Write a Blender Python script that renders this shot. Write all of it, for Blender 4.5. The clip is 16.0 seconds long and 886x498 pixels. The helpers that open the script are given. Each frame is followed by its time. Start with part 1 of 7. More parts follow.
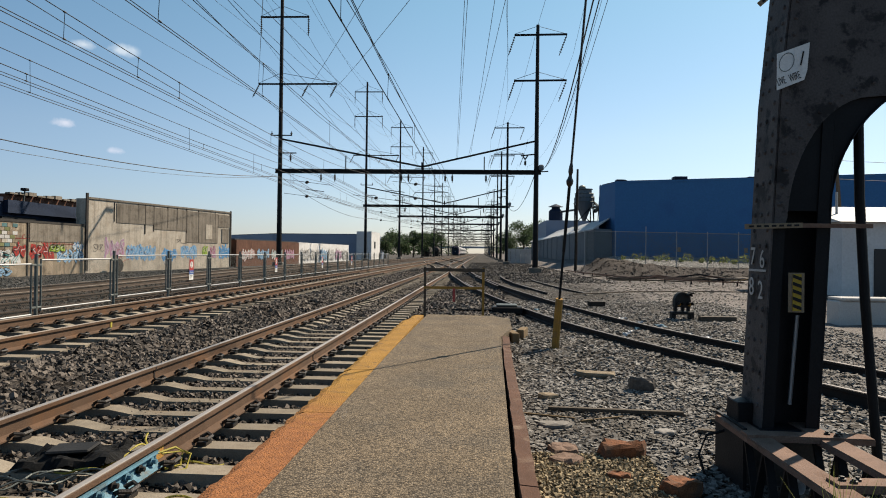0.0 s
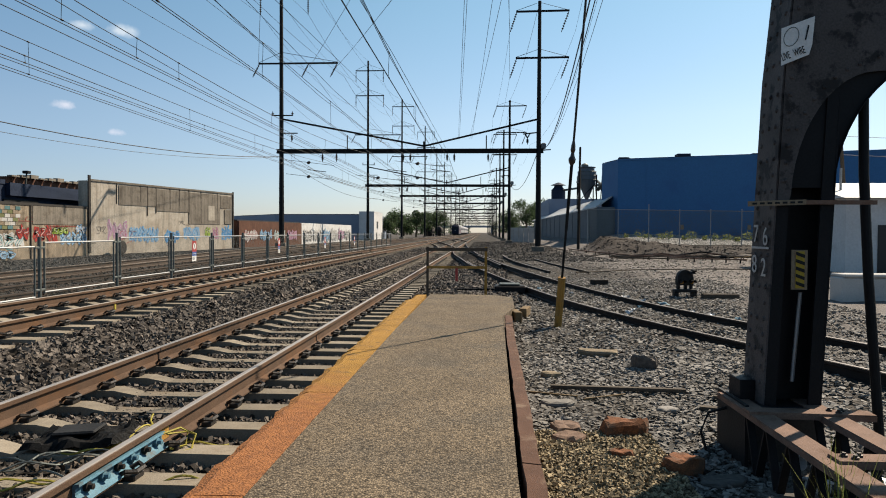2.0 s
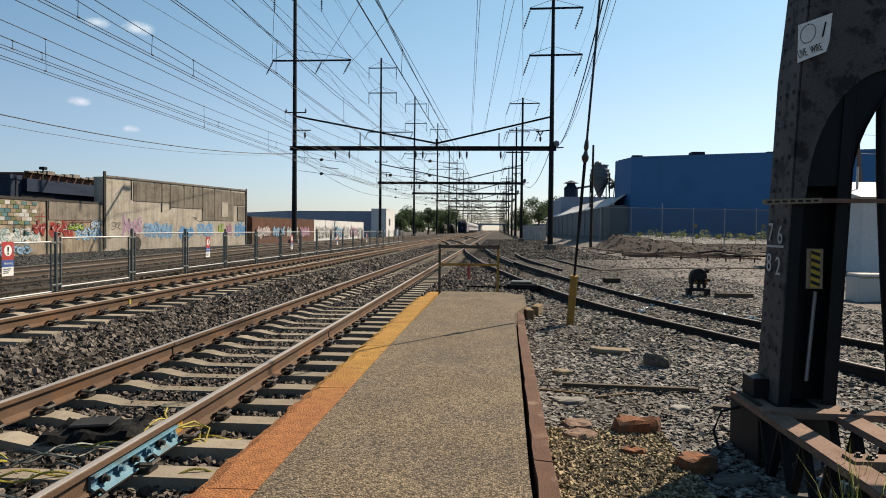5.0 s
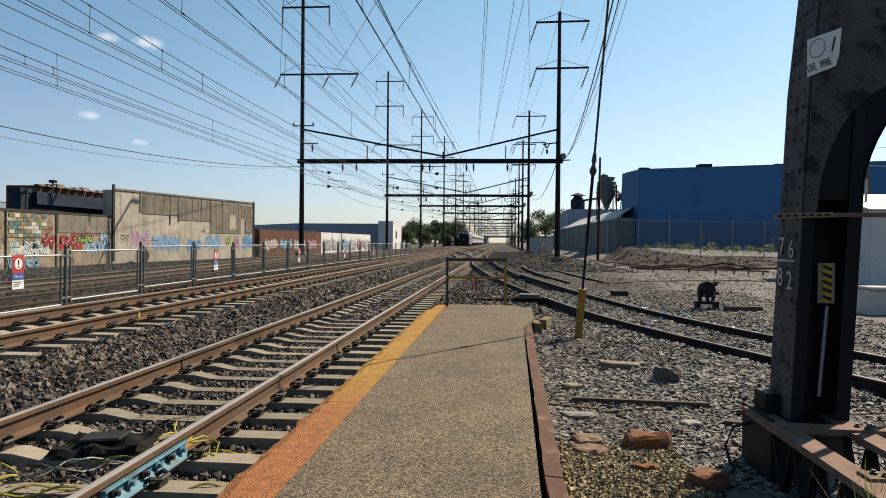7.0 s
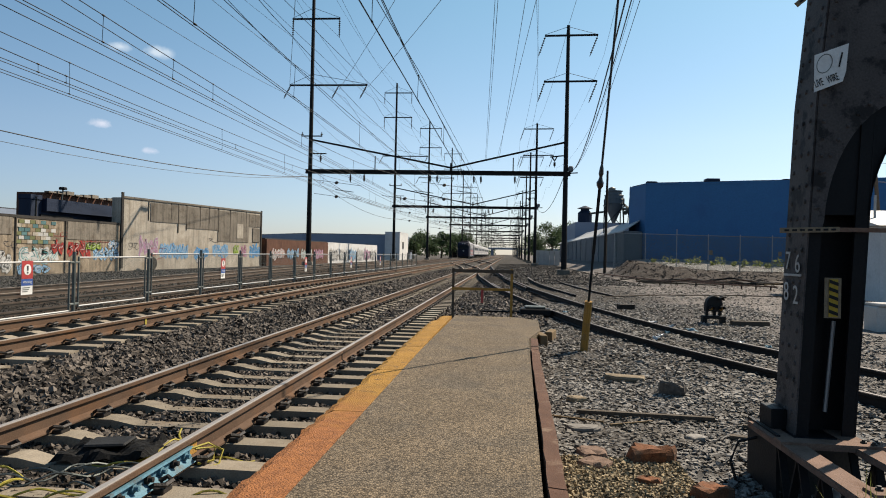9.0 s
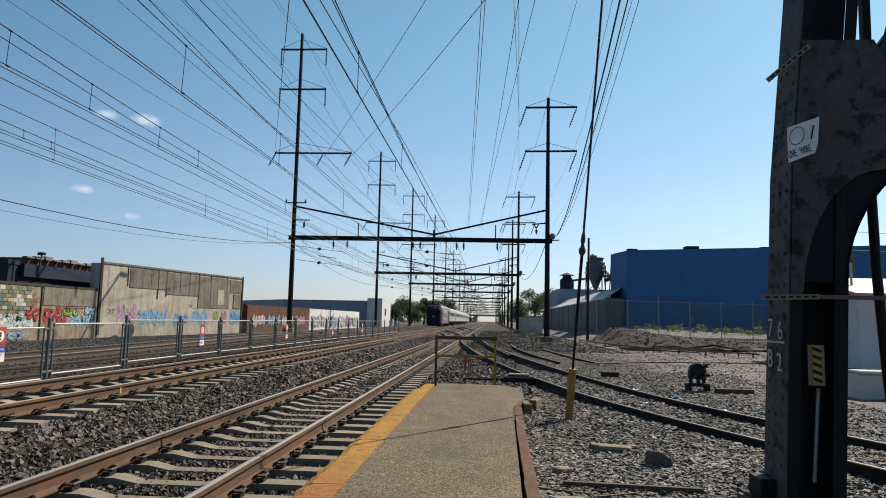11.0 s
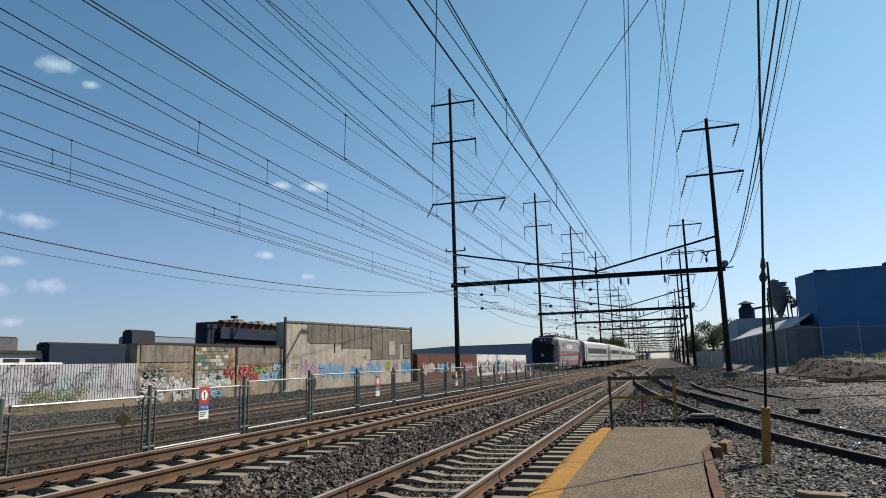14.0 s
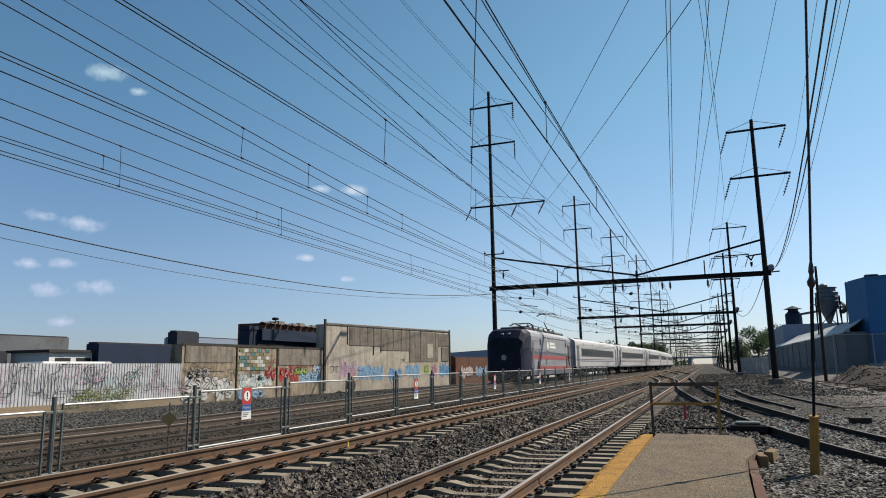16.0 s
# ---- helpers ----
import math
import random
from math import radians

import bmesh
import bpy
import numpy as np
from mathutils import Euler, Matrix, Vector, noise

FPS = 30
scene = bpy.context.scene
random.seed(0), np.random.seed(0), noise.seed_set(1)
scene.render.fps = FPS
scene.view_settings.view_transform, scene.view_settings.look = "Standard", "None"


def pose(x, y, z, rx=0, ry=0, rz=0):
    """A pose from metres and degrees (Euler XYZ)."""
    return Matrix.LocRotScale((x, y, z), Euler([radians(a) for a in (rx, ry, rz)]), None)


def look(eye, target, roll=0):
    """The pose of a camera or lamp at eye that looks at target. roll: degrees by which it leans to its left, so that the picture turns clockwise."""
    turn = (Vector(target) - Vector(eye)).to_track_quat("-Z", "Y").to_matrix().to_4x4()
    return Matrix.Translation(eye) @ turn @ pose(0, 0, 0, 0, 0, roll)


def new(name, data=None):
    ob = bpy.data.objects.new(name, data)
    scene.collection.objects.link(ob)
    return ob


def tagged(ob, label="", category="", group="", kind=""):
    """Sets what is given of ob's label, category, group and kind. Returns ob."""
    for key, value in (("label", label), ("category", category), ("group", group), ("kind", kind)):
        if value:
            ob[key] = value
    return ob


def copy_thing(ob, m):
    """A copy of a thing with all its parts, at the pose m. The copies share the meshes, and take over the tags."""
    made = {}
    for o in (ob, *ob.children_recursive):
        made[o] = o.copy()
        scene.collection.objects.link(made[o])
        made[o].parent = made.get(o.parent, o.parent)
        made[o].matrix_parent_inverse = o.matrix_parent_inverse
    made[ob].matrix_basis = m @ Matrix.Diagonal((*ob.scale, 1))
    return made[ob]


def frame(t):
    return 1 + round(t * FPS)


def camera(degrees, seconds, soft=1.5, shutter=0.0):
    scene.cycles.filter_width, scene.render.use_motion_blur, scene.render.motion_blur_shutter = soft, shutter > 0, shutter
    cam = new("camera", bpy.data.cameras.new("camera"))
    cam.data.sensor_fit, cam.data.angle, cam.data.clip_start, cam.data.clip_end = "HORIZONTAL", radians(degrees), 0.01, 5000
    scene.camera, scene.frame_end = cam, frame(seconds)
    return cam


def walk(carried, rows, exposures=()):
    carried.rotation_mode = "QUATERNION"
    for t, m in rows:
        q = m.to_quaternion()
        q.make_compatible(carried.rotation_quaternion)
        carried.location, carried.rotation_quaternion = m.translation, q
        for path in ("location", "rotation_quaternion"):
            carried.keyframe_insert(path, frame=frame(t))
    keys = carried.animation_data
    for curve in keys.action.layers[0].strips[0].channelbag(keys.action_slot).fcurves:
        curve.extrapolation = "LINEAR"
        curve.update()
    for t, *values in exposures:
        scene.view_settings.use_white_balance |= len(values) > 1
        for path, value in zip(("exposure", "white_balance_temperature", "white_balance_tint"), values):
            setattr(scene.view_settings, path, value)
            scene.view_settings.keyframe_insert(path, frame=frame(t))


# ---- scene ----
cam = camera(65.56, 16.0, soft=1.0)
# seconds, the eye, then its turn: tilt, lean, heading
PATH = [
    (0.0, 0.000, 0.000, 1.370, 90.314, -0.723, 3.103),
    (0.5, 0.005, 0.008, 1.374, 89.467, -0.739, 1.861),
    (1.0, 0.006, 0.010, 1.371, 89.261, -1.007, 2.155),
    (1.5, 0.007, 0.005, 1.374, 89.289, -0.527, 2.755),
    (2.0, 0.007, 0.013, 1.373, 88.599, -0.277, 3.326),
    (2.5, 0.003, 0.022, 1.369, 88.248, -0.207, 3.288),
    (3.0, 0.006, 0.020, 1.372, 88.194, -0.175, 3.402),
    (3.5, 0.004, 0.018, 1.372, 88.119, -0.223, 3.493),
    (4.0, 0.002, 0.006, 1.370, 88.221, -0.428, 3.881),
    (4.5, -0.002, -0.002, 1.368, 88.219, -0.616, 4.025),
    (5.0, 0.003, 0.005, 1.368, 88.385, -0.562, 4.329),
    (7.5, -0.022, -0.007, 1.384, 89.589, -0.512, 5.304),
    (8.0, -0.016, -0.039, 1.383, 89.805, 0.112, 6.515),
    (8.5, -0.013, -0.028, 1.375, 90.121, -0.613, 6.040),
    (11.0, -0.025, -0.013, 1.372, 95.918, -1.293, 3.978),
    (11.5, -0.015, -0.039, 1.403, 102.665, -0.034, 3.856),
    (12.0, -0.051, -0.111, 1.384, 102.984, 1.081, 6.057),
    (12.5, -0.052, -0.053, 1.370, 100.349, 1.122, 6.485),
    (13.0, -0.031, -0.052, 1.383, 99.828, 1.344, 11.208),
    (13.5, -0.060, -0.017, 1.384, 99.298, 1.323, 16.810),
    (14.0, -0.057, 0.026, 1.399, 99.466, 1.524, 17.689),
    (14.5, -0.061, 0.009, 1.413, 100.023, 1.845, 18.258),
    (15.0, -0.061, 0.011, 1.400, 100.292, 1.030, 19.502),
    (15.5, -0.063, 0.006, 1.399, 100.294, 0.854, 20.341),
    (16.0, -0.063, -0.003, 1.407, 99.787, 0.887, 20.813),
]
walk(cam, [(t, pose(*place)) for t, *place in PATH],
     exposures=[(0.0, 0.76, 7500, 12), (5.0, 0.84, 7700, 12), (8.5, 0.80, 7500, 12), (11.5, 0.68, 7050, 11), (16.0, 0.63, 6900, 11)])

# ---- light ----
SUN_AZ, SUN_EL = 44.0, 43.0            # degrees from the track's line to its right, and above the horizon
world = bpy.data.worlds.new("sky")
scene.world = world
world.use_nodes = True
wn, wl = world.node_tree.nodes, world.node_tree.links
sky = wn.new("ShaderNodeTexSky")
sky.sky_type, sky.sun_disc = "NISHITA", False
sky.sun_elevation, sky.sun_rotation = radians(SUN_EL), radians(SUN_AZ)
sky.air_density, sky.dust_density, sky.ozone_density = 1.0, 0.35, 1.6
wn["Background"].inputs["Strength"].default_value = 0.086
# small fair-weather clouds, low in the sky
tc = wn.new("ShaderNodeTexCoord")
sep = wn.new("ShaderNodeSeparateXYZ")
wl.new(tc.outputs["Generated"], sep.inputs[0])
CLOUDS = ((-0.738, 0.647, 0.191, 0.030), (-0.769, 0.609, 0.195, 0.022), (-0.770, 0.630, 0.105, 0.026), (-0.735, 0.669, 0.110, 0.030), (-0.782, 0.609, 0.136, 0.018),
          (-0.758, 0.637, 0.138, 0.018), (-0.461, 0.851, 0.252, 0.022), (-0.495, 0.831, 0.254, 0.016), (-0.689, 0.619, 0.377, 0.028), (-0.667, 0.652, 0.360, 0.014),
          (-0.524, 0.837, 0.158, 0.016), (-0.761, 0.646, 0.065, 0.018), (-0.473, 0.872, 0.127, 0.014))


def sky_math(op, a, b, clamp=False):
    k = wn.new("ShaderNodeMath")
    k.operation, k.use_clamp = op, clamp
    for sock, v in zip(k.inputs, (a, b)):
        if isinstance(v, (int, float)):
            sock.default_value = v
        else:
            wl.new(v, sock)
    return k.outputs[0]


cn = wn.new("ShaderNodeTexNoise")
cn.inputs["Scale"].default_value, cn.inputs["Detail"].default_value, cn.inputs["Roughness"].default_value = 38.0, 6.0, 0.6
wl.new(tc.outputs["Generated"], cn.inputs["Vector"])
cover = None
for cx, cy, cz, size in CLOUDS:
    off, sc, ln = wn.new("ShaderNodeVectorMath"), wn.new("ShaderNodeVectorMath"), wn.new("ShaderNodeVectorMath")
    off.operation, sc.operation, ln.operation = "SUBTRACT", "MULTIPLY", "LENGTH"
    off.inputs[1].default_value = (cx, cy, cz)
    sc.inputs[1].default_value = (1 / size, 1 / size, 2.3 / size)
    wl.new(tc.outputs["Generated"], off.inputs[0])
    wl.new(off.outputs[0], sc.inputs[0])
    wl.new(sc.outputs[0], ln.inputs[0])
    near = sky_math("SUBTRACT", 1.0, ln.outputs["Value"])
    cover = near if cover is None else sky_math("MAXIMUM", cover, near)
ragged = sky_math("ADD", cover, sky_math("MULTIPLY", sky_math("SUBTRACT", cn.outputs["Fac"], 0.52), 2.6))
soft_edge = sky_math("MULTIPLY", ragged, 1.1, True)
inside = sky_math("MULTIPLY", sky_math("ADD", cover, 0.25), 2.2, True)
cm = sky_math("MULTIPLY", sky_math("MULTIPLY", soft_edge, inside), 0.40)
cmix = wn.new("ShaderNodeMixRGB")
wl.new(cm, cmix.inputs[0])
wl.new(sky.outputs[0], cmix.inputs[1])
cmix.inputs[2].default_value = (12.5, 10.6, 10.4, 1)
haze = wn.new("ShaderNodeMixRGB")
haze.blend_type = "MULTIPLY"
haze.inputs[0].default_value = 1.0
hz = wn.new("ShaderNodeValToRGB")          # pale milky air low down, clear blue above
hz.color_ramp.elements[0].position, hz.color_ramp.elements[1].position = 0.02, 0.38
hz.color_ramp.elements[0].color, hz.color_ramp.elements[1].color = (0.58, 0.66, 0.93, 1), (0.67, 0.95, 0.965, 1)
hz.color_ramp.elements.new(0.16).color = (0.72, 0.815, 0.93, 1)
wl.new(sep.outputs["Z"], hz.inputs[0])
wl.new(hz.outputs[0], haze.inputs[2])
wl.new(cmix.outputs[0], haze.inputs[1])
# the air brightens towards the sun
turn = wn.new("ShaderNodeVectorMath")
turn.operation = "DOT_PRODUCT"
turn.inputs[1].default_value = (math.sin(radians(SUN_AZ)), math.cos(radians(SUN_AZ)), 0)
wl.new(tc.outputs["Generated"], turn.inputs[0])
glow = wn.new("ShaderNodeValToRGB")
glow.color_ramp.elements[0].position, glow.color_ramp.elements[1].position = 0.0, 0.62
glow.color_ramp.elements[0].color, glow.color_ramp.elements[1].color = (0.82, 0.875, 0.93, 1), (1.05, 1.05, 1.02, 1)
wl.new(turn.outputs["Value"], glow.inputs[0])
aim = wn.new("ShaderNodeMixRGB")
aim.blend_type = "MULTIPLY"
aim.inputs[0].default_value = 1.0
wl.new(haze.outputs[0], aim.inputs[1])
wl.new(glow.outputs[0], aim.inputs[2])
wl.new(aim.outputs[0], wn["Background"].inputs["Color"])

sun = new("sun", bpy.data.lights.new("sun", "SUN"))
sun.data.energy, sun.data.angle, sun.data.color = 5.0, radians(0.53), (0.985, 0.92, 0.83)
_az, _el = radians(SUN_AZ), radians(SUN_EL)
SUN_DIR = Vector((math.sin(_az) * math.cos(_el), math.cos(_az) * math.cos(_el), math.sin(_el)))
sun.matrix_world = look(SUN_DIR * 100, (0, 0, 0))


# ---- small tools ----
def part(name, data, material, parent=None, label="", kind=""):
    """One mesh object from a bmesh or from (verts, faces), under a thing or part."""
    if isinstance(data, bpy.types.Mesh):
        me = data
    else:
        me = bpy.data.meshes.new(name)
        if isinstance(data, tuple):
            me.from_pydata(data[0], [], data[1])
            me.update()
        else:
            bmesh.ops.recalc_face_normals(data, faces=data.faces)
            data.to_mesh(me)
            data.free()
        if material:
            me.materials.append(material)
    ob = new(name, me)
    if parent is not None:
        ob.parent = parent
    if label:
        ob["label"] = label
    if kind:
        ob["kind"] = kind
    return ob


def empty(name, m, label, category, group="", kind=""):
    ob = new(name)
    ob.empty_display_size = 0.2
    ob.matrix_world = m
    return tagged(ob, label, category, group, kind)


def box(bm, x0, x1, y0, y1, z0, z1, bevel=0.0, m=None):
    vs = [bm.verts.new((x, y, z)) for z in (z0, z1) for x, y in ((x0, y0), (x1, y0), (x1, y1), (x0, y1))]
    for f in ((3, 2, 1, 0), (4, 5, 6, 7), (0, 1, 5, 4), (1, 2, 6, 5), (2, 3, 7, 6), (3, 0, 4, 7)):
        bm.faces.new([vs[i] for i in f])
    if bevel:
        es = list({e for v in vs for e in v.link_edges})
        r = bmesh.ops.bevel(bm, geom=es, offset=bevel, segments=1, affect="EDGES", profile=0.5)
        vs = list({v for f in r["faces"] for v in f.verts} | {v for v in vs if v.is_valid})
    if m is not None:
        bmesh.ops.transform(bm, matrix=m, verts=[v for v in vs if v.is_valid])
    return bm


def box_mesh(*a, **k):
    return box(bmesh.new(), *a, **k)


def prism(bm, ring, axis, a, b):
    """Pulls a ring of 2D points from a to b along an axis."""
    def place(u, v, w):
        return {"x": (w, u, v), "y": (u, w, v), "z": (u, v, w)}[axis]
    r0 = [bm.verts.new(place(u, v, a)) for u, v in ring]
    r1 = [bm.verts.new(place(u, v, b)) for u, v in ring]
    n = len(ring)
    for i in range(n):
        bm.faces.new((r0[i], r0[(i + 1) % n], r1[(i + 1) % n], r1[i]))
    bm.faces.new(r0[::-1])
    bm.faces.new(r1)
    return bm


def tube(bm, pts, r, sides=6, r2=None, cap=True):
    """A round bar along points."""
    pts = [Vector(p) for p in pts]
    rings = []
    for i, p in enumerate(pts):
        d = (pts[min(i + 1, len(pts) - 1)] - pts[max(i - 1, 0)]).normalized()
        u = d.cross(Vector((0, 0, 1)) if abs(d.z) < 0.95 else Vector((1, 0, 0))).normalized()
        v = d.cross(u)
        rr = r if r2 is None else r + (r2 - r) * i / (len(pts) - 1)
        rings.append([bm.verts.new(p + rr * (math.cos(2 * math.pi * k / sides) * u + math.sin(2 * math.pi * k / sides) * v)) for k in range(sides)])
    for a, b in zip(rings, rings[1:]):
        for k in range(sides):
            bm.faces.new((a[k], a[(k + 1) % sides], b[(k + 1) % sides], b[k]))
    if cap:
        bm.faces.new(rings[0][::-1])
        bm.faces.new(rings[-1])
    return bm


def beam(bm, a, b, w, h=None):
    """A square bar from a to b."""
    a, b = Vector(a), Vector(b)
    d = b - a
    h = w if h is None else h
    m = Matrix.Translation(a) @ d.to_track_quat("Y", "Z").to_matrix().to_4x4()
    return box(bm, -w / 2, w / 2, 0, d.length, -h / 2, h / 2, m=m)


def lathe(bm, prof, m=None, sides=10):
    """Turns (radius, height) pairs about z."""
    rings = [[bm.verts.new((r * math.cos(2 * math.pi * k / sides), r * math.sin(2 * math.pi * k / sides), z)) for k in range(sides)] for r, z in prof]
    for a, b in zip(rings, rings[1:]):
        for k in range(sides):
            bm.faces.new((a[k], a[(k + 1) % sides], b[(k + 1) % sides], b[k]))
    bm.faces.new(rings[0][::-1])
    bm.faces.new(rings[-1])
    if m is not None:
        bmesh.ops.transform(bm, matrix=m, verts=[v for r in rings for v in r])
    return bm


def sweep(ring, pts):
    """A profile (u across, v up) along a plan of (x, y, z) points; returns verts and faces."""
    pts = [Vector(p) for p in pts]
    verts, faces, n = [], [], len(ring)
    for i, p in enumerate(pts):
        d = pts[min(i + 1, len(pts) - 1)] - pts[max(i - 1, 0)]
        d.z = 0
        d.normalize()
        u = Vector((d.y, -d.x, 0))
        verts += [tuple(p + a * u + Vector((0, 0, b))) for a, b in ring]
    for i in range(len(pts) - 1):
        for k in range(n):
            a, b = i * n + k, i * n + (k + 1) % n
            faces.append((a, b, b + n, a + n))
    faces.append(tuple(range(n))[::-1])
    faces.append(tuple(range(len(verts) - n, len(verts))))
    return verts, faces


def stones(n, place, size, flat=0.7, seed=1, tilt=0.5):
    """n irregular stones, each a warped block turned at random. place(rng, n) gives their x, y, z."""
    rng = np.random.default_rng(seed)
    base = np.array([(x, y, z) for z in (-1, 1) for x, y in ((-1, -1), (1, -1), (1, 1), (-1, 1))], float)
    v = base[None] + rng.uniform(-0.55, 0.55, (n, 8, 3))
    s = rng.uniform(size[0], size[1], (n, 1, 1)) * np.stack([rng.uniform(0.7, 1.4, n), rng.uniform(0.6, 1.1, n), rng.uniform(0.5, 1.0, n) * flat], 1)[:, None, :]
    v *= s / 2
    a, b, c = rng.uniform(0, 6.28, n), rng.normal(0, tilt, n), rng.normal(0, tilt, n)
    def rot(p, i, j, t):
        q = p.copy()
        ct, st = np.cos(t)[:, None], np.sin(t)[:, None]
        q[:, :, i], q[:, :, j] = ct * p[:, :, i] - st * p[:, :, j], st * p[:, :, i] + ct * p[:, :, j]
        return q
    v = rot(rot(rot(v, 1, 2, b), 0, 2, c), 0, 1, a)
    v += place(rng, n)[:, None, :]
    q = np.array([(3, 2, 1, 0), (4, 5, 6, 7), (0, 1, 5, 4), (1, 2, 6, 5), (2, 3, 7, 6), (3, 0, 4, 7)])
    f = (q[None] + 8 * np.arange(n)[:, None, None]).reshape(-1, 4)
    me = bpy.data.meshes.new("stones")
    me.vertices.add(8 * n)
    me.vertices.foreach_set("co", v.ravel())
    me.loops.add(f.size)
    me.loops.foreach_set("vertex_index", f.ravel().astype(np.int32))
    me.polygons.add(len(f))
    me.polygons.foreach_set("loop_start", (np.arange(len(f)) * 4).astype(np.int32))
    me.update(calc_edges=True)
    me.shade_flat()
    return me


# ---- materials ----
def mat(name, base, rough=0.8, metal=0.0, spread=0.25, scale=4.0, fine=60.0, bump=0.3, stain=None, stain_at=(0.5, 0.7), stain_scale=2.0, per="", coat=0.0, bump_dist=0.01, streak=0.0):
    """Base colour varied at two scales, an optional stain with a shape of its own, and fine relief."""
    base = tuple(0.62 * v for v in base)          # all colours scaled down evenly to balance sun, sky and exposure
    stain = stain and tuple(0.62 * v for v in stain)
    m = bpy.data.materials.new(name)
    m.use_nodes = True
    n, l = m.node_tree.nodes, m.node_tree.links
    bs = n["Principled BSDF"]
    geo = n.new("ShaderNodeNewGeometry")
    big, small = n.new("ShaderNodeTexNoise"), n.new("ShaderNodeTexNoise")
    big.inputs["Scale"].default_value, big.inputs["Detail"].default_value = scale, 5
    small.inputs["Scale"].default_value, small.inputs["Detail"].default_value = fine, 3
    src = geo.outputs["Position"]
    if per == "object":
        src = n.new("ShaderNodeTexCoord").outputs["Object"]
    l.new(src, big.inputs["Vector"])
    l.new(src, small.inputs["Vector"])
    add = n.new("ShaderNodeMath")
    add.operation = "ADD"
    l.new(big.outputs["Fac"], add.inputs[0])
    l.new(small.outputs["Fac"], add.inputs[1])
    last = add.outputs[0]
    if per in ("island", "object"):
        rnd = geo.outputs["Random Per Island"] if per == "island" else n.new("ShaderNodeObjectInfo").outputs["Random"]
        mul = n.new("ShaderNodeMath")
        mul.operation = "MULTIPLY_ADD"
        mul.inputs[1].default_value, mul.inputs[2].default_value = (1.3, -0.65) if per == "island" else (0.5, -0.25)
        l.new(rnd, mul.inputs[0])
        a2 = n.new("ShaderNodeMath")
        a2.operation = "ADD"
        l.new(last, a2.inputs[0])
        l.new(mul.outputs[0], a2.inputs[1])
        last = a2.outputs[0]
    mr = n.new("ShaderNodeMapRange")
    mr.inputs["From Min"].default_value, mr.inputs["From Max"].default_value = 0.6, 1.4
    mr.inputs["To Min"].default_value, mr.inputs["To Max"].default_value = 1 - spread, 1 + spread
    l.new(last, mr.inputs["Value"])
    mixc = n.new("ShaderNodeMixRGB")
    mixc.blend_type = "MULTIPLY"
    mixc.inputs[0].default_value = 1
    mixc.inputs[1].default_value = (*base, 1)
    l.new(mr.outputs[0], mixc.inputs[2])
    col = mixc.outputs[0]
    if stain:
        sn = n.new("ShaderNodeTexNoise")
        sn.inputs["Scale"].default_value, sn.inputs["Detail"].default_value = stain_scale, 8
        sn.inputs["Roughness"].default_value = 0.65
        l.new(src, sn.inputs["Vector"])
        rp = n.new("ShaderNodeMapRange")
        rp.inputs["From Min"].default_value, rp.inputs["From Max"].default_value = stain_at
        l.new(sn.outputs["Fac"], rp.inputs["Value"])
        m2 = n.new("ShaderNodeMixRGB")
        l.new(rp.outputs[0], m2.inputs[0])
        l.new(col, m2.inputs[1])
        m2.inputs[2].default_value = (*stain, 1)
        col = m2.outputs[0]
    if streak:          # rain runs down the wall
        sq = n.new("ShaderNodeVectorMath")
        sq.operation = "MULTIPLY"
        sq.inputs[1].default_value = (2.6, 2.6, 0.16)
        l.new(src, sq.inputs[0])
        run, blot = n.new("ShaderNodeTexNoise"), n.new("ShaderNodeTexNoise")
        run.inputs["Scale"].default_value, run.inputs["Detail"].default_value, run.inputs["Roughness"].default_value = 1.6, 6, 0.7
        blot.inputs["Scale"].default_value, blot.inputs["Detail"].default_value, blot.inputs["Roughness"].default_value = 1.9, 9, 0.72
        l.new(sq.outputs[0], run.inputs["Vector"])
        l.new(src, blot.inputs["Vector"])
        for tex, lo, hi, dark in ((run, 0.46, 0.68, 1 - streak), (blot, 0.52, 0.66, 1 - 0.7 * streak)):
            rr = n.new("ShaderNodeMapRange")
            rr.inputs["From Min"].default_value, rr.inputs["From Max"].default_value = lo, hi
            rr.inputs["To Min"].default_value, rr.inputs["To Max"].default_value = 1.0, dark
            l.new(tex.outputs["Fac"], rr.inputs["Value"])
            mm = n.new("ShaderNodeMixRGB")
            mm.blend_type = "MULTIPLY"
            mm.inputs[0].default_value = 1
            l.new(col, mm.inputs[1])
            l.new(rr.outputs[0], mm.inputs[2])
            col = mm.outputs[0]
    l.new(col, bs.inputs["Base Color"])
    bs.inputs["Roughness"].default_value, bs.inputs["Metallic"].default_value = rough, metal
    bs.inputs["Coat Weight"].default_value = coat
    if rough > 0.58 and metal < 0.3:
        bs.inputs["Specular IOR Level"].default_value = 0.18          # dull, dusty surfaces
    if bump:
        bp = n.new("ShaderNodeBump")
        bp.inputs["Strength"].default_value, bp.inputs["Distance"].default_value = bump, bump_dist
        l.new(small.outputs["Fac"], bp.inputs["Height"])
        l.new(bp.outputs[0], bs.inputs["Normal"])
    return m


